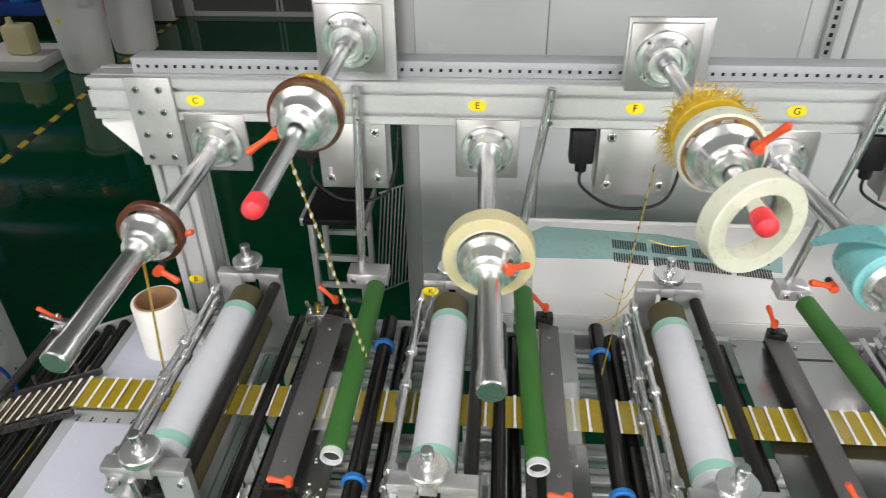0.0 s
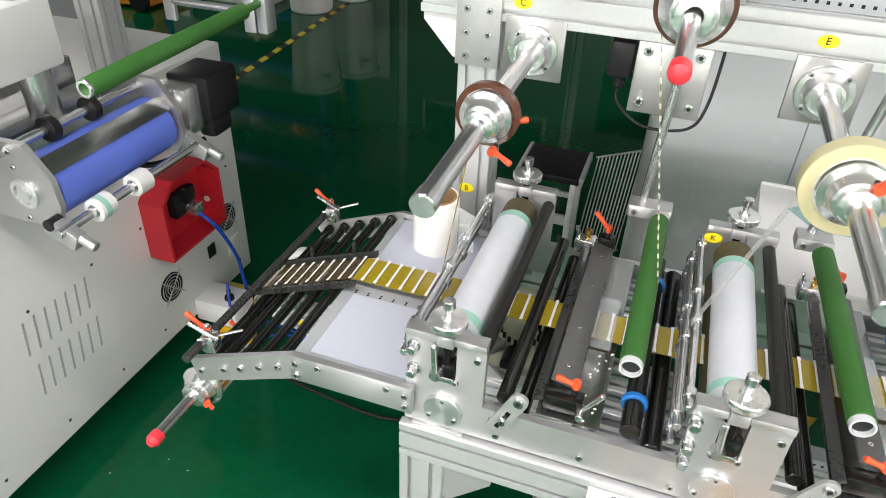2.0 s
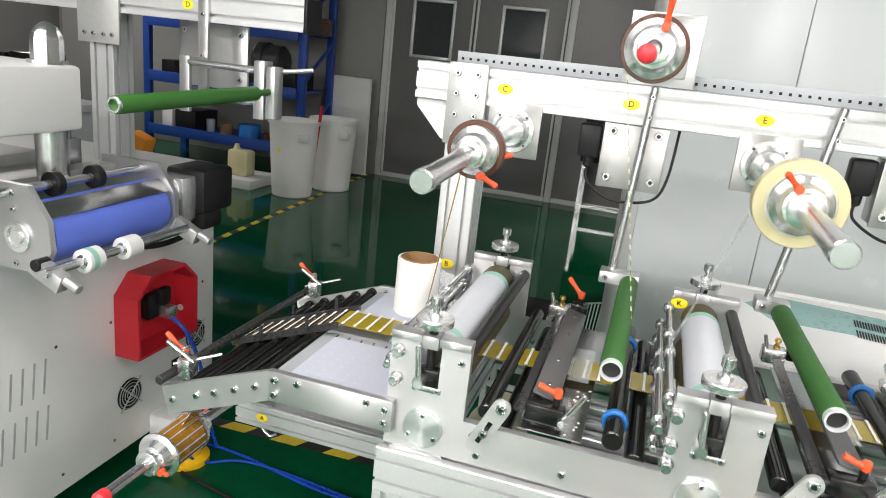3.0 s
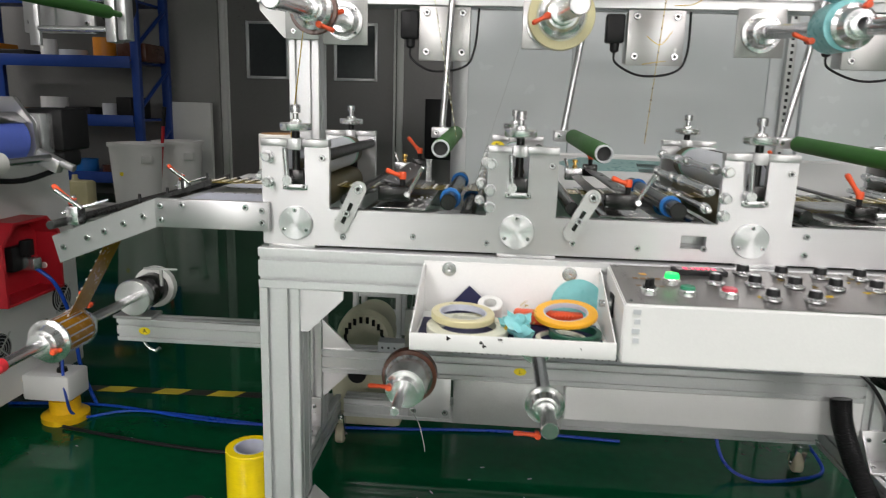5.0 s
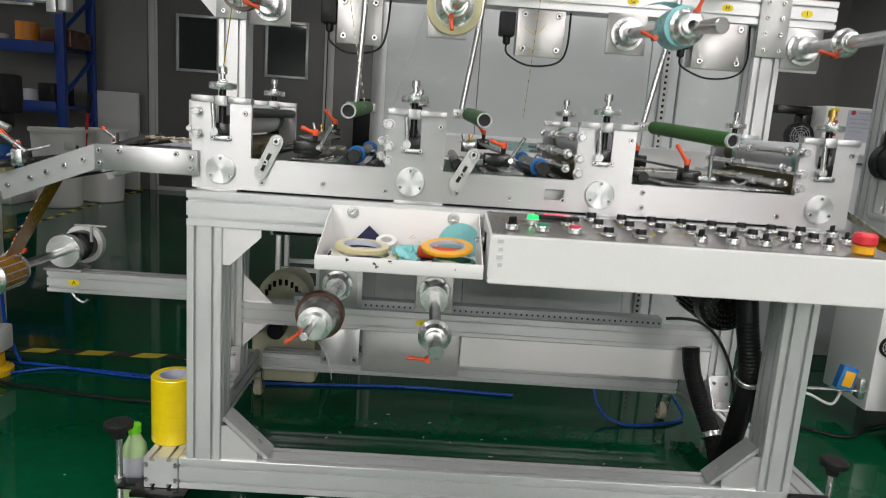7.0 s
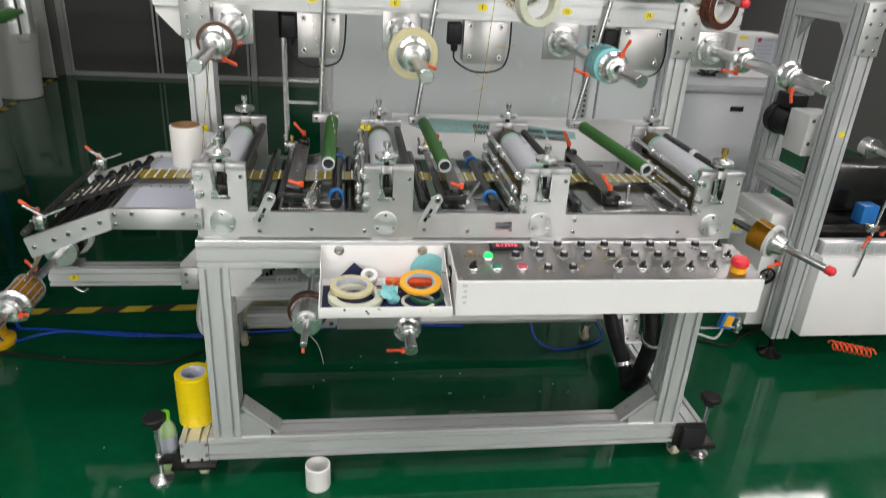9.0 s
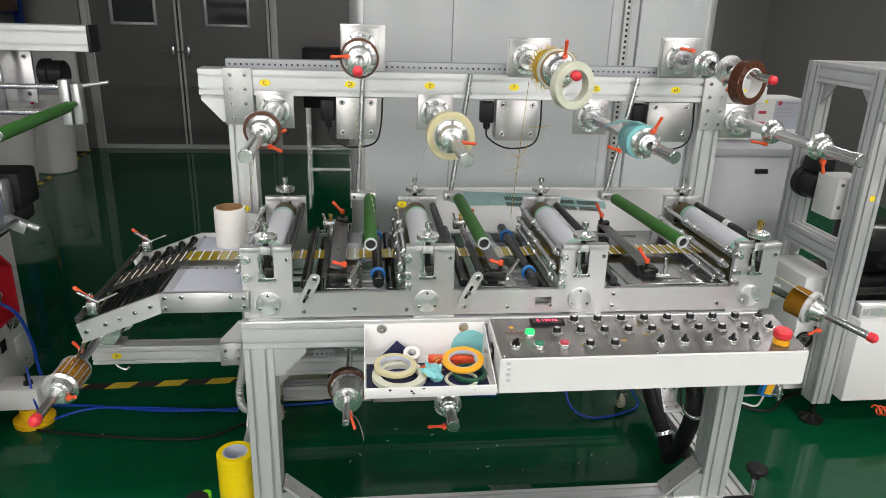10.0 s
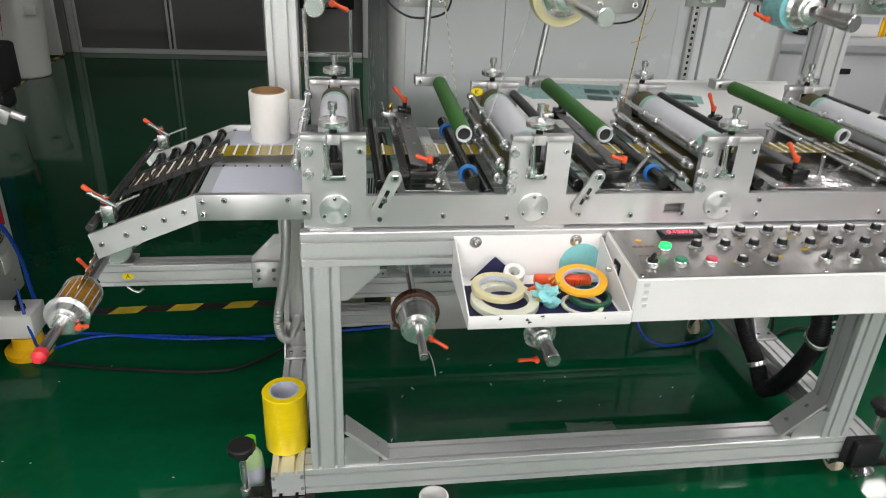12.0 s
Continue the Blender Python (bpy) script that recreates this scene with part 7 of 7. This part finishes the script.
    lathe(b, (-0.975, 0.325, 1.3205), (-0.975, 0.325, 3), [(0, 0), (0, 0.042), (0.008, 0.042), (0.008, 0.034), (0.05, 0.034), (0.062, 0.032), (0.08, 0.022), (0.088, 0.008), (0.089, 0)], 8)
    part("dome_nut", b, STEEL, t, "large domed steel nut")
    b = bmnew()
    rod(b, (-0.975, 0.325, 1.04), (-0.975, 0.325, 1.175), 0.035, 28)
    part("column", b, STEEL, t)
    b = bmnew()
    box(b, -1.7, -1.30, -0.4, 0.6, 0.981, 1.05, 0.003)
    part("die_block", b, ZINC, t)
    b = bmnew()
    extrusion(b, "z", 0.981, 1.445, -1.215, -1.135, 0.70, 0.78)
    part("post", b, ALU, t)
    b = bmnew()
    extrusion(b, "x", -3.0, -0.545, 0.695, 0.775, 1.445, 1.525)
    part("rail", b, ALU, t)
    b = bmnew()
    box(b, -0.5445, -0.535, 0.694, 0.776, 1.443, 1.527, 0.002)
    part("end_cap", b, BLACKP, t, "black end cap")
    b = bmnew()
    box(b, -1.24, -1.10, 0.685, 0.6945, 1.36, 1.53, 0.002)
    for x in (-1.215, -1.185, -1.15, -1.122):
        for z in (1.385, 1.50):
            bolt(b, (x, 0.685, z))
    part("joint_plate", b, ZINC, t)
    # green roller on a hanging arm
    b = bmnew()
    box(b, -0.845, -0.815, 0.682, 0.694, 1.26, 1.52, 0.002)
    box(b, -0.84, -0.81, 0.60, 0.612, 1.22, 1.36, 0.002)
    box(b, -0.845, -0.815, 0.612, 0.682, 1.345, 1.357, 0.002)
    for z in (1.505, 1.465, 1.36):
        bolt(b, (-0.83, 0.682, z))
    part("hanger", b, PLATE, t)
    b = bmnew()
    rod(b, (-0.815, 0.606, 1.345), (-0.60, 0.606, 1.345), 0.009, 14)
    rod(b, (-0.815, 0.606, 1.265), (-0.60, 0.606, 1.265), 0.009, 14)
    part("tie_rod", b, STEEL, t)
    b = bmnew()
    box(b, -0.605, -0.575, 0.57, 0.61, 1.23, 1.37, 0.003)
    box(b, -0.565, -0.54, 0.56, 0.60, 1.235, 1.36, 0.003)
    rod(b, (-0.575, 0.59, 1.345), (-0.47, 0.62, 1.36), 0.006, 10)
    part("bearing_plate", b, PLATE, t)
    b = bmnew()
    p0, p1 = Vector((-0.557, 0.565, 1.30)), Vector((-0.548, 0.05, 1.293))
    lathe(b, p0, p1, [(0, 0), (0, 0.008), (0.06, 0.008), (0.061, 0.014), (0.064, 0.0165), (0.51, 0.0165), (0.512, 0.0155), (0.512, 0)], 30)
    part("green_roller", b, GREEN, t, "green rubber roller")
    b = bmnew()
    d = (p1 - p0).normalized()
    ring(b, p1 - d * 0.004, p1 + d * 0.003, 0.0155, 0.010, 26)
    part("end_bush", b, STEEL, t)
    b = bmnew()
    box(b, -0.985, -0.763, 0.79, 0.80, 1.27, 1.444, 0.002)
    for x in (-0.965, -0.90, -0.785):
        for z in (1.30, 1.42):
            bolt(b, (x, 0.79, z), r=0.008)
    part("brake_plate", b, PLATE, t)
    b = bmnew()
    lathe(b, (-0.762, 0.85, 1.36), (0, 0.85, 1.36), [(0, 0), (0, 0.046), (0.006, 0.05), (0.03, 0.05), (0.032, 0.044), (0.075, 0.044), (0.08, 0.038), (0.08, 0)], 30)
    part("brake_motor", b, BLACKP, t, "black brake motor")
    b = bmnew()
    lathe(b, (-1.12, 0.50, 1.12), (-1.12, 0.50, 3), [(0, 0), (0, 0.02), (0.03, 0.02), (0.03, 0.028), (0.05, 0.028), (0.05, 0.018), (0.085, 0.018), (0.085, 0)], 18)
    box(b, -1.15, -1.09, 0.47, 0.53, 1.03, 1.12, 0.004)
    part("bolt_block", b, STEEL, t)
    for s, x in (("D", -0.885),):
        sticker(s, x, 0.6945, 1.485, 0.034, 0.024)


left_machine()


# ---- the neighbouring machine on the infeed side ----
def right_machine():
    t = thing("profile_machine", (2.5, 0.9, 0), "aluminium profile machine frame with a white base cabinet", "machine")
    px, py = 2.16, 0.60
    def ex(name, *a):
        b = bmnew()
        extrusion(b, *a)
        return part(name, b, ALU, t)
    ex("front_post", "z", 0.10, 1.45, px, px + 0.08, py, py + 0.08)
    ex("back_post", "z", 0.10, 1.45, px, px + 0.08, 1.0, 1.08)
    ex("side_beam", "y", py + 0.08, 1.0, px, px + 0.08, 1.37, 1.45)
    ex("middle_beam", "y", py + 0.08, 1.0, px, px + 0.08, 0.69, 0.77)
    ex("top_rail", "x", px + 0.08, 4.4, py, py + 0.08, 1.37, 1.45)
    ex("back_rail", "x", px + 0.08, 4.4, 1.0, 1.08, 1.37, 1.45)
    for y, s in ((py + 0.08, 1), (1.0, -1)):
        b = bmnew()
        prism(b, [(y, 1.37), (y + s * 0.09, 1.37), (y, 1.28)], "x", px + 0.03, px + 0.036)
        part("gusset", b, PLATE, t)
        b = bmnew()
        prism(b, [(y, 0.69), (y + s * 0.09, 0.69), (y, 0.60)], "x", px + 0.03, px + 0.036)
        part("gusset", b, PLATE, t)
    b = bmnew()
    box(b, px - 0.002, px + 0.082, py - 0.009, py - 0.001, 1.27, 1.45, 0.002)
    for dx in (0.02, 0.06):
        for z in (1.29, 1.335, 1.38, 1.425):
            bolt(b, (px + dx, py - 0.009, z))
    part("joint_plate", b, ZINC, t)
    b = bmnew()
    lathe(b, (px + 0.04, py + 0.04, 0), (px + 0.04, py + 0.04, 2), [(0, 0), (0, 0.05), (0.01, 0.05), (0.02, 0.03), (0.035, 0.012), (0.10, 0.012), (0.10, 0)], 28)
    part("foot", b, BLACK, t, "dark levelling foot")
    b = bmnew()
    box(b, px + 0.085, 4.4, 0.55, 1.08, 0.14, 0.50, 0.006)
    box(b, px - 0.06, px + 0.084, 0.72, 0.99, 0.10, 0.62, 0.006)
    part("base_cabinet", b, WHITE, t, "white base cabinet")
    b = bmnew()
    ring(b, (2.145, 0.712, 0.339), (2.145, 0.7195, 0.339), 0.038, 0.030, 30)
    for r in (0.008, 0.016, 0.024):
        ring(b, (2.145, 0.713, 0.339), (2.145, 0.7155, 0.339), r, r - 0.0025, 24, 0.0004)
    for q in range(4):
        g = math.pi * q / 4
        rod(b, (2.145 - 0.031 * math.cos(g), 0.714, 0.339 - 0.031 * math.sin(g)), (2.145 + 0.031 * math.cos(g), 0.714, 0.339 + 0.031 * math.sin(g)), 0.0016, 6)
    part("vent_fan", b, BLACKP, t, "round black ventilation fan")
    b = bmnew()
    box(b, px + 0.09, 4.4, 0.57, 0.62, 0.501, 0.56, 0.002)
    k = px + 0.1
    while k < 3.4:
        box(b, k, k + 0.006, 0.568, 0.571, 0.515, 0.548)
        k += 0.014
    part("cable_duct", b, ALU, t, "pale slotted cable duct")
    b = bmnew()
    box(b, px + 0.10, 3.6, 0.66, 0.99, 0.501, 0.60, 0.01)
    box(b, px + 0.2, 2.9, 0.80, 0.99, 0.60, 0.80, 0.02)
    part("drive_unit", b, BLACK, t, "dark drive parts")
    b = bmnew()
    box(b, 2.45, 2.52, 0.66, 0.72, 0.601, 0.68, 0.004)
    part("blue_block", b, BLUEO, t, "blue block")
    # geared motor hanging on the side
    b = bmnew()
    box(b, 2.145, 2.27, 0.72, 0.85, 0.865, 1.03, 0.005)
    for y in (0.72,):
        for z in (0.915, 1.005):
            for x in (2.165, 2.25):
                bolt(b, (x, y, z), r=0.008)
                box(b, x - 0.014, x - 0.004, y - 0.001, y + 0.001, z - 0.003, z + 0.003)
    m = part("gearbox", b, WHITE, t, "white gearbox")
    b = bmnew()
    lathe(b, (2.19, 0.8505, 0.96), (2.19, 3, 0.96), [(0, 0), (0, 0.06), (0.10, 0.06), (0.102, 0.066), (0.14, 0.066), (0.15, 0.055), (0.15, 0)], 32)
    box(b, 2.15, 2.23, 0.87, 0.97, 1.015, 1.075, 0.008)
    part("motor", b, BLACKP, t, "black finned motor")
    # front shaft with a small hub
    b = bmnew()
    rod(b, (2.30, 0.60, 0.95), (2.36, 0.15, 0.93), 0.013, 18)
    ring(b, (2.30, 0.58, 0.95), (2.305, 0.54, 0.948), 0.038, 0.0135, 30)
    part("shaft", b, STEEL, t)
    b = bmnew()
    rod(b, (2.40, 0.545, 0.42), (2.42, 0.53, 0.75), 0.005, 10)
    box(b, 2.385, 2.425, 0.525, 0.56, 0.62, 0.65, 0.003)
    p = part("gauge_rod", b, STEEL, t)
    lever((2.39, 0.53, 0.60), (-0.6, -0.2, -0.6), (0, -1, 0), 0.05, t)
    lever((2.43, 0.52, 0.62), (0.4, -0.2, 0.8), (0, -1, 0), 0.04, t)
    sticker("", px + 0.057, py - 0.0005, 0.985, 0.024, 0.024)
    b = bmnew()
    pts = []
    for k in range(60):
        a = k * 0.9
        pts.append((2.36 + 0.0035 * k, 0.50 + 0.018 * math.cos(a), 0.13 + 0.018 * math.sin(a) - 0.0008 * k))
    tube(b, pts, 0.004, 6, 2)
    part("coiled_hose", b, ORANGE, t, "orange coiled air hose")
    t.location.x += 0.012
    # electrical enclosure and grey cabinet behind
    c = thing("grey_cabinet", (2.35, 1.85, 0), "grey steel cabinet with a black latch", "cabinet")
    b = bmnew()
    box(b, 2.02, 2.72, 1.65, 2.10, 0.0, 0.93, 0.006)
    part("body", b, CABGREY, c)
    b = bmnew()
    box(b, 1.98, 2.79, 1.61, 2.14, 0.935, 0.97, 0.004)
    part("top", b, CABGREY, c)
    b = bmnew()
    box(b, 2.035, 2.705, 1.638, 1.6495, 0.08, 0.92, 0.003)
    d = part("door", b, CABGREY, c)
    b = bmnew()
    box(b, 2.36, 2.43, 1.628, 1.6375, 0.835, 0.86, 0.002)
    part("latch", b, BLACKP, d, "black latch")
    # control box, fan and machine arm standing on the grey cabinet
    c = thing("control_cabinet", (2.57, 1.95, 0.971), "white control cabinet with red and yellow labels on the grey cabinet", "control cabinet")
    b = bmnew()
    box(b, 2.44, 2.71, 1.87, 2.05, 0.9705, 1.195, 0.004)
    part("body", b, WHITE, c)
    b = bmnew()
    box(b, 2.55, 2.695, 1.867, 1.8698, 1.03, 1.183, 0.001)
    d = part("notice", b, PAPER, c, "printed white notice")
    b = bmnew()
    lathe(b, (2.575, 1.8668, 1.17), (2.575, 0, 1.17), [(0, 0), (0, 0.012), (0.001, 0.012), (0.001, 0)], 14)
    part("mark", b, REDBTN, d, "red round mark")
    for z, x1 in ((1.17, 2.68), (1.14, 2.66), (1.12, 2.65), (1.10, 2.67), (1.08, 2.63)):
        b = bmnew()
        box(b, 2.60 if z > 1.16 else 2.563, x1, 1.8658, 1.8668, z - 0.003, z + 0.003)
        part("printed_bar", b, STONEGREY, d)
    for z, m in ((1.178, YELLOW), (1.12, REDBTN), (1.06, REDBTN)):
        b = bmnew()
        box(b, 2.46, 2.505, 1.867, 1.8698, z - 0.008, z + 0.008, 0.001)
        part("label_plate", b, m, c, "coloured label plate")
    f = thing("table_fan", (2.33, 1.9, 0.971), "small black round fan with a wire grille", "fan")
    b = bmnew()
    ring(b, (2.33, 1.86, 1.042), (2.33, 1.90, 1.042), 0.066, 0.058, 36)
    box(b, 2.29, 2.37, 1.865, 1.93, 0.9705, 0.98, 0.003)
    lathe(b, (2.33, 1.895, 1.042), (2.33, 3, 1.042), [(0, 0), (0, 0.03), (0.05, 0.025), (0.05, 0)], 20)
    part("housing", b, BLACKP, f)
    b = bmnew()
    for r in (0.012, 0.024, 0.036, 0.048):
        ring(b, (2.33, 1.862, 1.042), (2.33, 1.865, 1.042), r, r - 0.0025, 28, 0.0004)
    for k in range(8):
        q = 2 * math.pi * k / 8
        rod(b, (2.33, 1.8635, 1.042), (2.33 + 0.059 * math.cos(q), 1.8635, 1.042 + 0.059 * math.sin(q)), 0.0014, 6)
    part("grille", b, STONEGREY, f, "grey wire grille")
    b = bmnew()
    for k in range(5):
        q = 2 * math.pi * k / 5
        box(b, -0.018, 0.018, 1.874, 1.88, 0.012, 0.054, 0.003)
        for v in [v for v in b.verts if not v.tag]:
            u, w = v.co.x, v.co.z
            v.co.x, v.co.z = 2.33 + u * math.cos(q) + w * math.sin(q), 1.042 - u * math.sin(q) + w * math.cos(q)
            v.tag = True
    part("blade", b, GREYBAR, f)
    f = thing("bench_tool", (2.33, 2.0, 0.971), "dark bench tool with a long arm on the grey cabinet", "tool")
    b = bmnew()
    box(b, 2.25, 2.43, 1.97, 2.05, 1.15, 1.19, 0.006)
    part("arm", b, BLACK, f)
    b = bmnew()
    box(b, 2.38, 2.43, 1.97, 2.05, 0.9705, 1.15, 0.006)
    part("column", b, BLACK, f)
    for k in range(2):
        b = bmnew()
        rod(b, (2.74 + 0.022 * k, 1.9, 0.9705), (2.74 + 0.022 * k, 1.9, 1.06 + 0.006 * k), 0.009, 12)
        solid("marker_pen", b, YBASE, "yellow marker pen standing on the grey cabinet", "pen", "marker pens")


right_machine()


# ---- far end of the room ----
def background():
    for x, y, r0, r1, h, rim in ((-2.77, 4.70, 0.18, 0.222, 0.69, 0), (-2.62, 5.20, 0.18, 0.222, 0.69, 0)):
        t = thing("plastic_bin", (x, y, 0), "tall round white plastic bin on the green floor", "bin", "bins")
        b = bmnew()
        lathe(b, (x, y, 0), (x, y, 2), [(0, 0), (0, r0 - 0.01), (0.01, r0), (h - 0.03, r1), (h - 0.03, r1 + 0.015), (h, r1 + 0.015), (h, r1 - 0.008), (0.03, r0 - 0.008), (0.03, 0)], 48)
        part("body", b, PVC, t)
        for a in (-40, 140):
            c, s = math.cos(radians(a)), math.sin(radians(a))
            b = bmnew()
            px, py = x + c * (r1 + 0.005), y + s * (r1 + 0.005)
            box(b, px - 0.05, px + 0.05, py - 0.025, py + 0.025, h - 0.17, h - 0.10, 0.01)
            part("handle", b, PVC, t)
    b = bmnew()
    lathe(b, (-2.80, 4.492, 0.43), (-2.80, 0, 0.43), [(0, 0), (0, 0.018), (0.0015, 0.018), (0.0015, 0)], 16)
    solid("bin_sticker", b, YELLOW, "small yellow sticker on the bin", "sticker")
    b = bmnew()
    rod(b, (-2.60, 4.78, 0.35), (-2.52, 4.76, 0.98), 0.014, 12)
    t = solid("broom_pole", b, RED, "red broom pole leaning in the bin", "pole")
    b = bmnew()
    rod(b, (-2.538, 4.765, 0.84), (-2.516, 4.76, 1.01), 0.018, 12)
    part("grip", b, BLACKP, t, "black grip")
    t = thing("jerrycan", (-3.35, 4.75, 0.09), "pale yellow plastic jerrycan on a white plinth", "jerrycan")
    b = bmnew()
    box(b, -3.46, -3.24, 4.68, 4.84, 0.0905, 0.33, 0.03)
    lathe(b, (-3.40, 4.76, 0.32), (-3.40, 4.76, 2), [(0, 0.04), (0.03, 0.025), (0.06, 0.022), (0.06, 0)], 18)
    part("body", b, CLEARTAPE, t)
    b = bmnew()
    box(b, -3.75, -3.12, 4.55, 5.05, 0.0, 0.09, 0.01)
    solid("plinth", b, PVC, "low white plinth on the floor", "plinth")
    # blue rack with boxes
    t = thing("storage_rack", (-4.0, 5.65, 0), "blue steel storage rack with goods on its shelves", "rack")
    for x in (-4.95, -3.12):
        for y in (5.35, 5.95):
            b = bmnew()
            box(b, x, x + 0.08, y, y + 0.06, 0, 2.6, 0.004)
            part("upright", b, BLUESHELF, t)
    for z in (0.30, 0.86, 1.42, 2.0):
        b = bmnew()
        box(b, -4.88, -3.121, 5.33, 5.349, z - 0.06, z + 0.05, 0.003)
        part("shelf_beam", b, BLUESHELF, t)
        b = bmnew()
        box(b, -4.88, -3.12, 5.35, 6.0, z - 0.012, z + 0.012)
        part("shelf", b, BLUESHELF, t)
    b = bmnew()
    for z in (0.4, 1.0, 1.6, 2.1):
        rod(b, (-3.06, 5.41, z), (-3.06, 5.95, z + 0.35), 0.02, 8)
    part("brace", b, BLUESHELF, t)
    rnd = random.Random(21)
    mats = [CARD, PVC, BLACKP, ORPAINT, ROLLPAPER, BROWN, CABGREY, BLUEO]
    for z in (0.313, 0.873, 1.433, 2.013):
        x = -4.8
        while x < -3.3:
            w = rnd.uniform(0.10, 0.3)
            h = rnd.uniform(0.07, 0.24)
            b = bmnew()
            m = rnd.choice(mats)
            if rnd.random() < 0.45:
                lathe(b, (x + w / 2, 5.6, z), (x + w / 2, 5.6, 5), [(0, 0), (0, w / 2.2), (h, w / 2.2), (h, w / 6), (h * 0.6, w / 6), (h * 0.6, 0)], 24)
                solid("stored_roll", b, m, "roll of material stored on the blue rack", "roll", "rack goods")
            else:
                box(b, x, x + w, 5.45, 5.85, z, z + h, 0.01)
                solid("storage_box", b, m, "box stored on the blue rack", "box", "rack goods")
            x += w + rnd.uniform(0.02, 0.09)
    # orange pallet truck and green crate near the rack
    t = thing("pallet_truck", (-3.9, 4.2, 0), "orange pallet truck parked before the rack", "pallet truck")
    b = bmnew()
    box(b, -4.5, -3.95, 4.05, 4.6, 0.02, 0.12, 0.02)
    box(b, -4.13, -3.93, 4.1, 4.25, 0.10, 0.45, 0.03, Matrix.Rotation(radians(20), 3, "Y"))
    part("body", b, ORPAINT, t)
    b = bmnew()
    rod(b, (-4.0, 3.98, 0.08), (-4.0, 4.045, 0.08), 0.08, 20)
    part("wheel", b, BLACKP, t)
    t = thing("crate", (-5.2, 5.1, 0), "green plastic crate on the floor", "crate")
    b = bmnew()
    box(b, -5.4, -5.0, 4.95, 5.25, 0, 0.36, 0.02)
    part("body", b, LIMECAP, t)
    b = bmnew()
    box(b, -3.05, -2.62, 6.0, 6.06, 0.02, 1.05, 0.005)
    solid("leaning_board", b, PVC, "pale grey board leaning by the wall", "board")
    t = thing("workbench", (-4.6, 2.8, 0), "dark workbench with tools behind the press", "workbench")
    b = bmnew()
    box(b, -5.6, -3.5, 2.6, 3.3, 0.75, 0.80, 0.005)
    for x in (-5.55, -3.6):
        box(b, x, x + 0.06, 2.65, 3.25, 0, 0.75)
    part("bench", b, CABGREY, t)
    for k in range(6):
        b = bmnew()
        box(b, -5.4 + 0.3 * k, -5.2 + 0.3 * k, 2.8, 3.1, 0.8005, 0.95 + 0.09 * (k % 3), 0.02)
        rod(b, (-5.3 + 0.3 * k, 2.95, 0.9 + 0.09 * (k % 3)), (-5.3 + 0.3 * k, 2.95, 1.0 + 0.1 * (k % 3)), 0.03, 14)
        solid("bench_machine", b, BLACK, "dark small machine standing on the workbench", "machine", "bench machines")


background()


# ---- what moves ----
# turn of each reel about its shaft, in degrees seen from the front: time and angle, counter-clockwise
TURNS = {
    "D": ((0.0, 195), (1.0, 158), (2.0, 115), (2.7, 82), (4.5, 14), (6.0, -42), (7.5, -97), (9.4, -166), (10.8, -230), (12.0, -285)),
    "E": ((0.0, 22), (1.4, 38), (2.0, 62), (2.7, 104), (4.5, 174), (6.0, 224), (7.5, 274), (9.0, 325), (10.2, 345), (11.0, 360), (12.0, 402)),
    "F": ((0.0, 50), (2.7, -39), (5.0, -115), (7.2, -188), (9.4, -260), (10.8, -300), (12.0, -340)),
    "L1": ((0.0, 33), (3.0, 108), (6.0, 183), (9.0, 258), (12.0, 333)),
}
# the film web's way, as places along the deck (x, z), and its speed towards the outfeed
WEB = [(1.81, 0.70), (1.80, 0.742), (1.49, 0.917), (1.37, 0.9155), (-0.19, 0.9083), (-0.392, 0.8300), (-0.41, 0.809), (-0.545, 0.576), (-0.56, 0.53)]


def along(s):
    """Place and slope at the length s of the web's way."""
    for (xa, za), (xb, zb) in zip(WEB, WEB[1:]):
        L = math.hypot(xb - xa, zb - za)
        if s <= L or (xb, zb) == WEB[-1]:
            f = min(max(s / L, 0.0), 1.0)
            return xa + (xb - xa) * f, za + (zb - za) * f + 0.0006, math.degrees(math.atan2(za - zb, xa - xb))
        s -= L


def motions():
    for ob, at, _, key in SPINNERS:
        rows = TURNS[key]
        walk(ob, [(t, Matrix.Translation(at) @ pose(0, 0, 0, 0, -a, 0)) for t, a in finer(rows)])
    for ob, s0 in BARS:
        rows = []
        for k in range(0, 25):
            t = k * 0.5
            x, z, a = along(s0 + WEB_SPEED * t)
            rows.append((t, Matrix.Translation(Vector((x, 0.26, z)) - BASES[ob.parent.name]) @ pose(0, 0, 0, 0, -a, 0)))
        walk(ob, rows)


def finer(rows):
    """The same turns in steps of under 60 degrees."""
    out = [rows[0]]
    for (t0, a0), (t1, a1) in zip(rows, rows[1:]):
        n = max(1, math.ceil(abs(a1 - a0) / 50))
        out += [(t0 + (t1 - t0) * k / n, a0 + (a1 - a0) * k / n) for k in range(1, n + 1)]
    return out


motions()
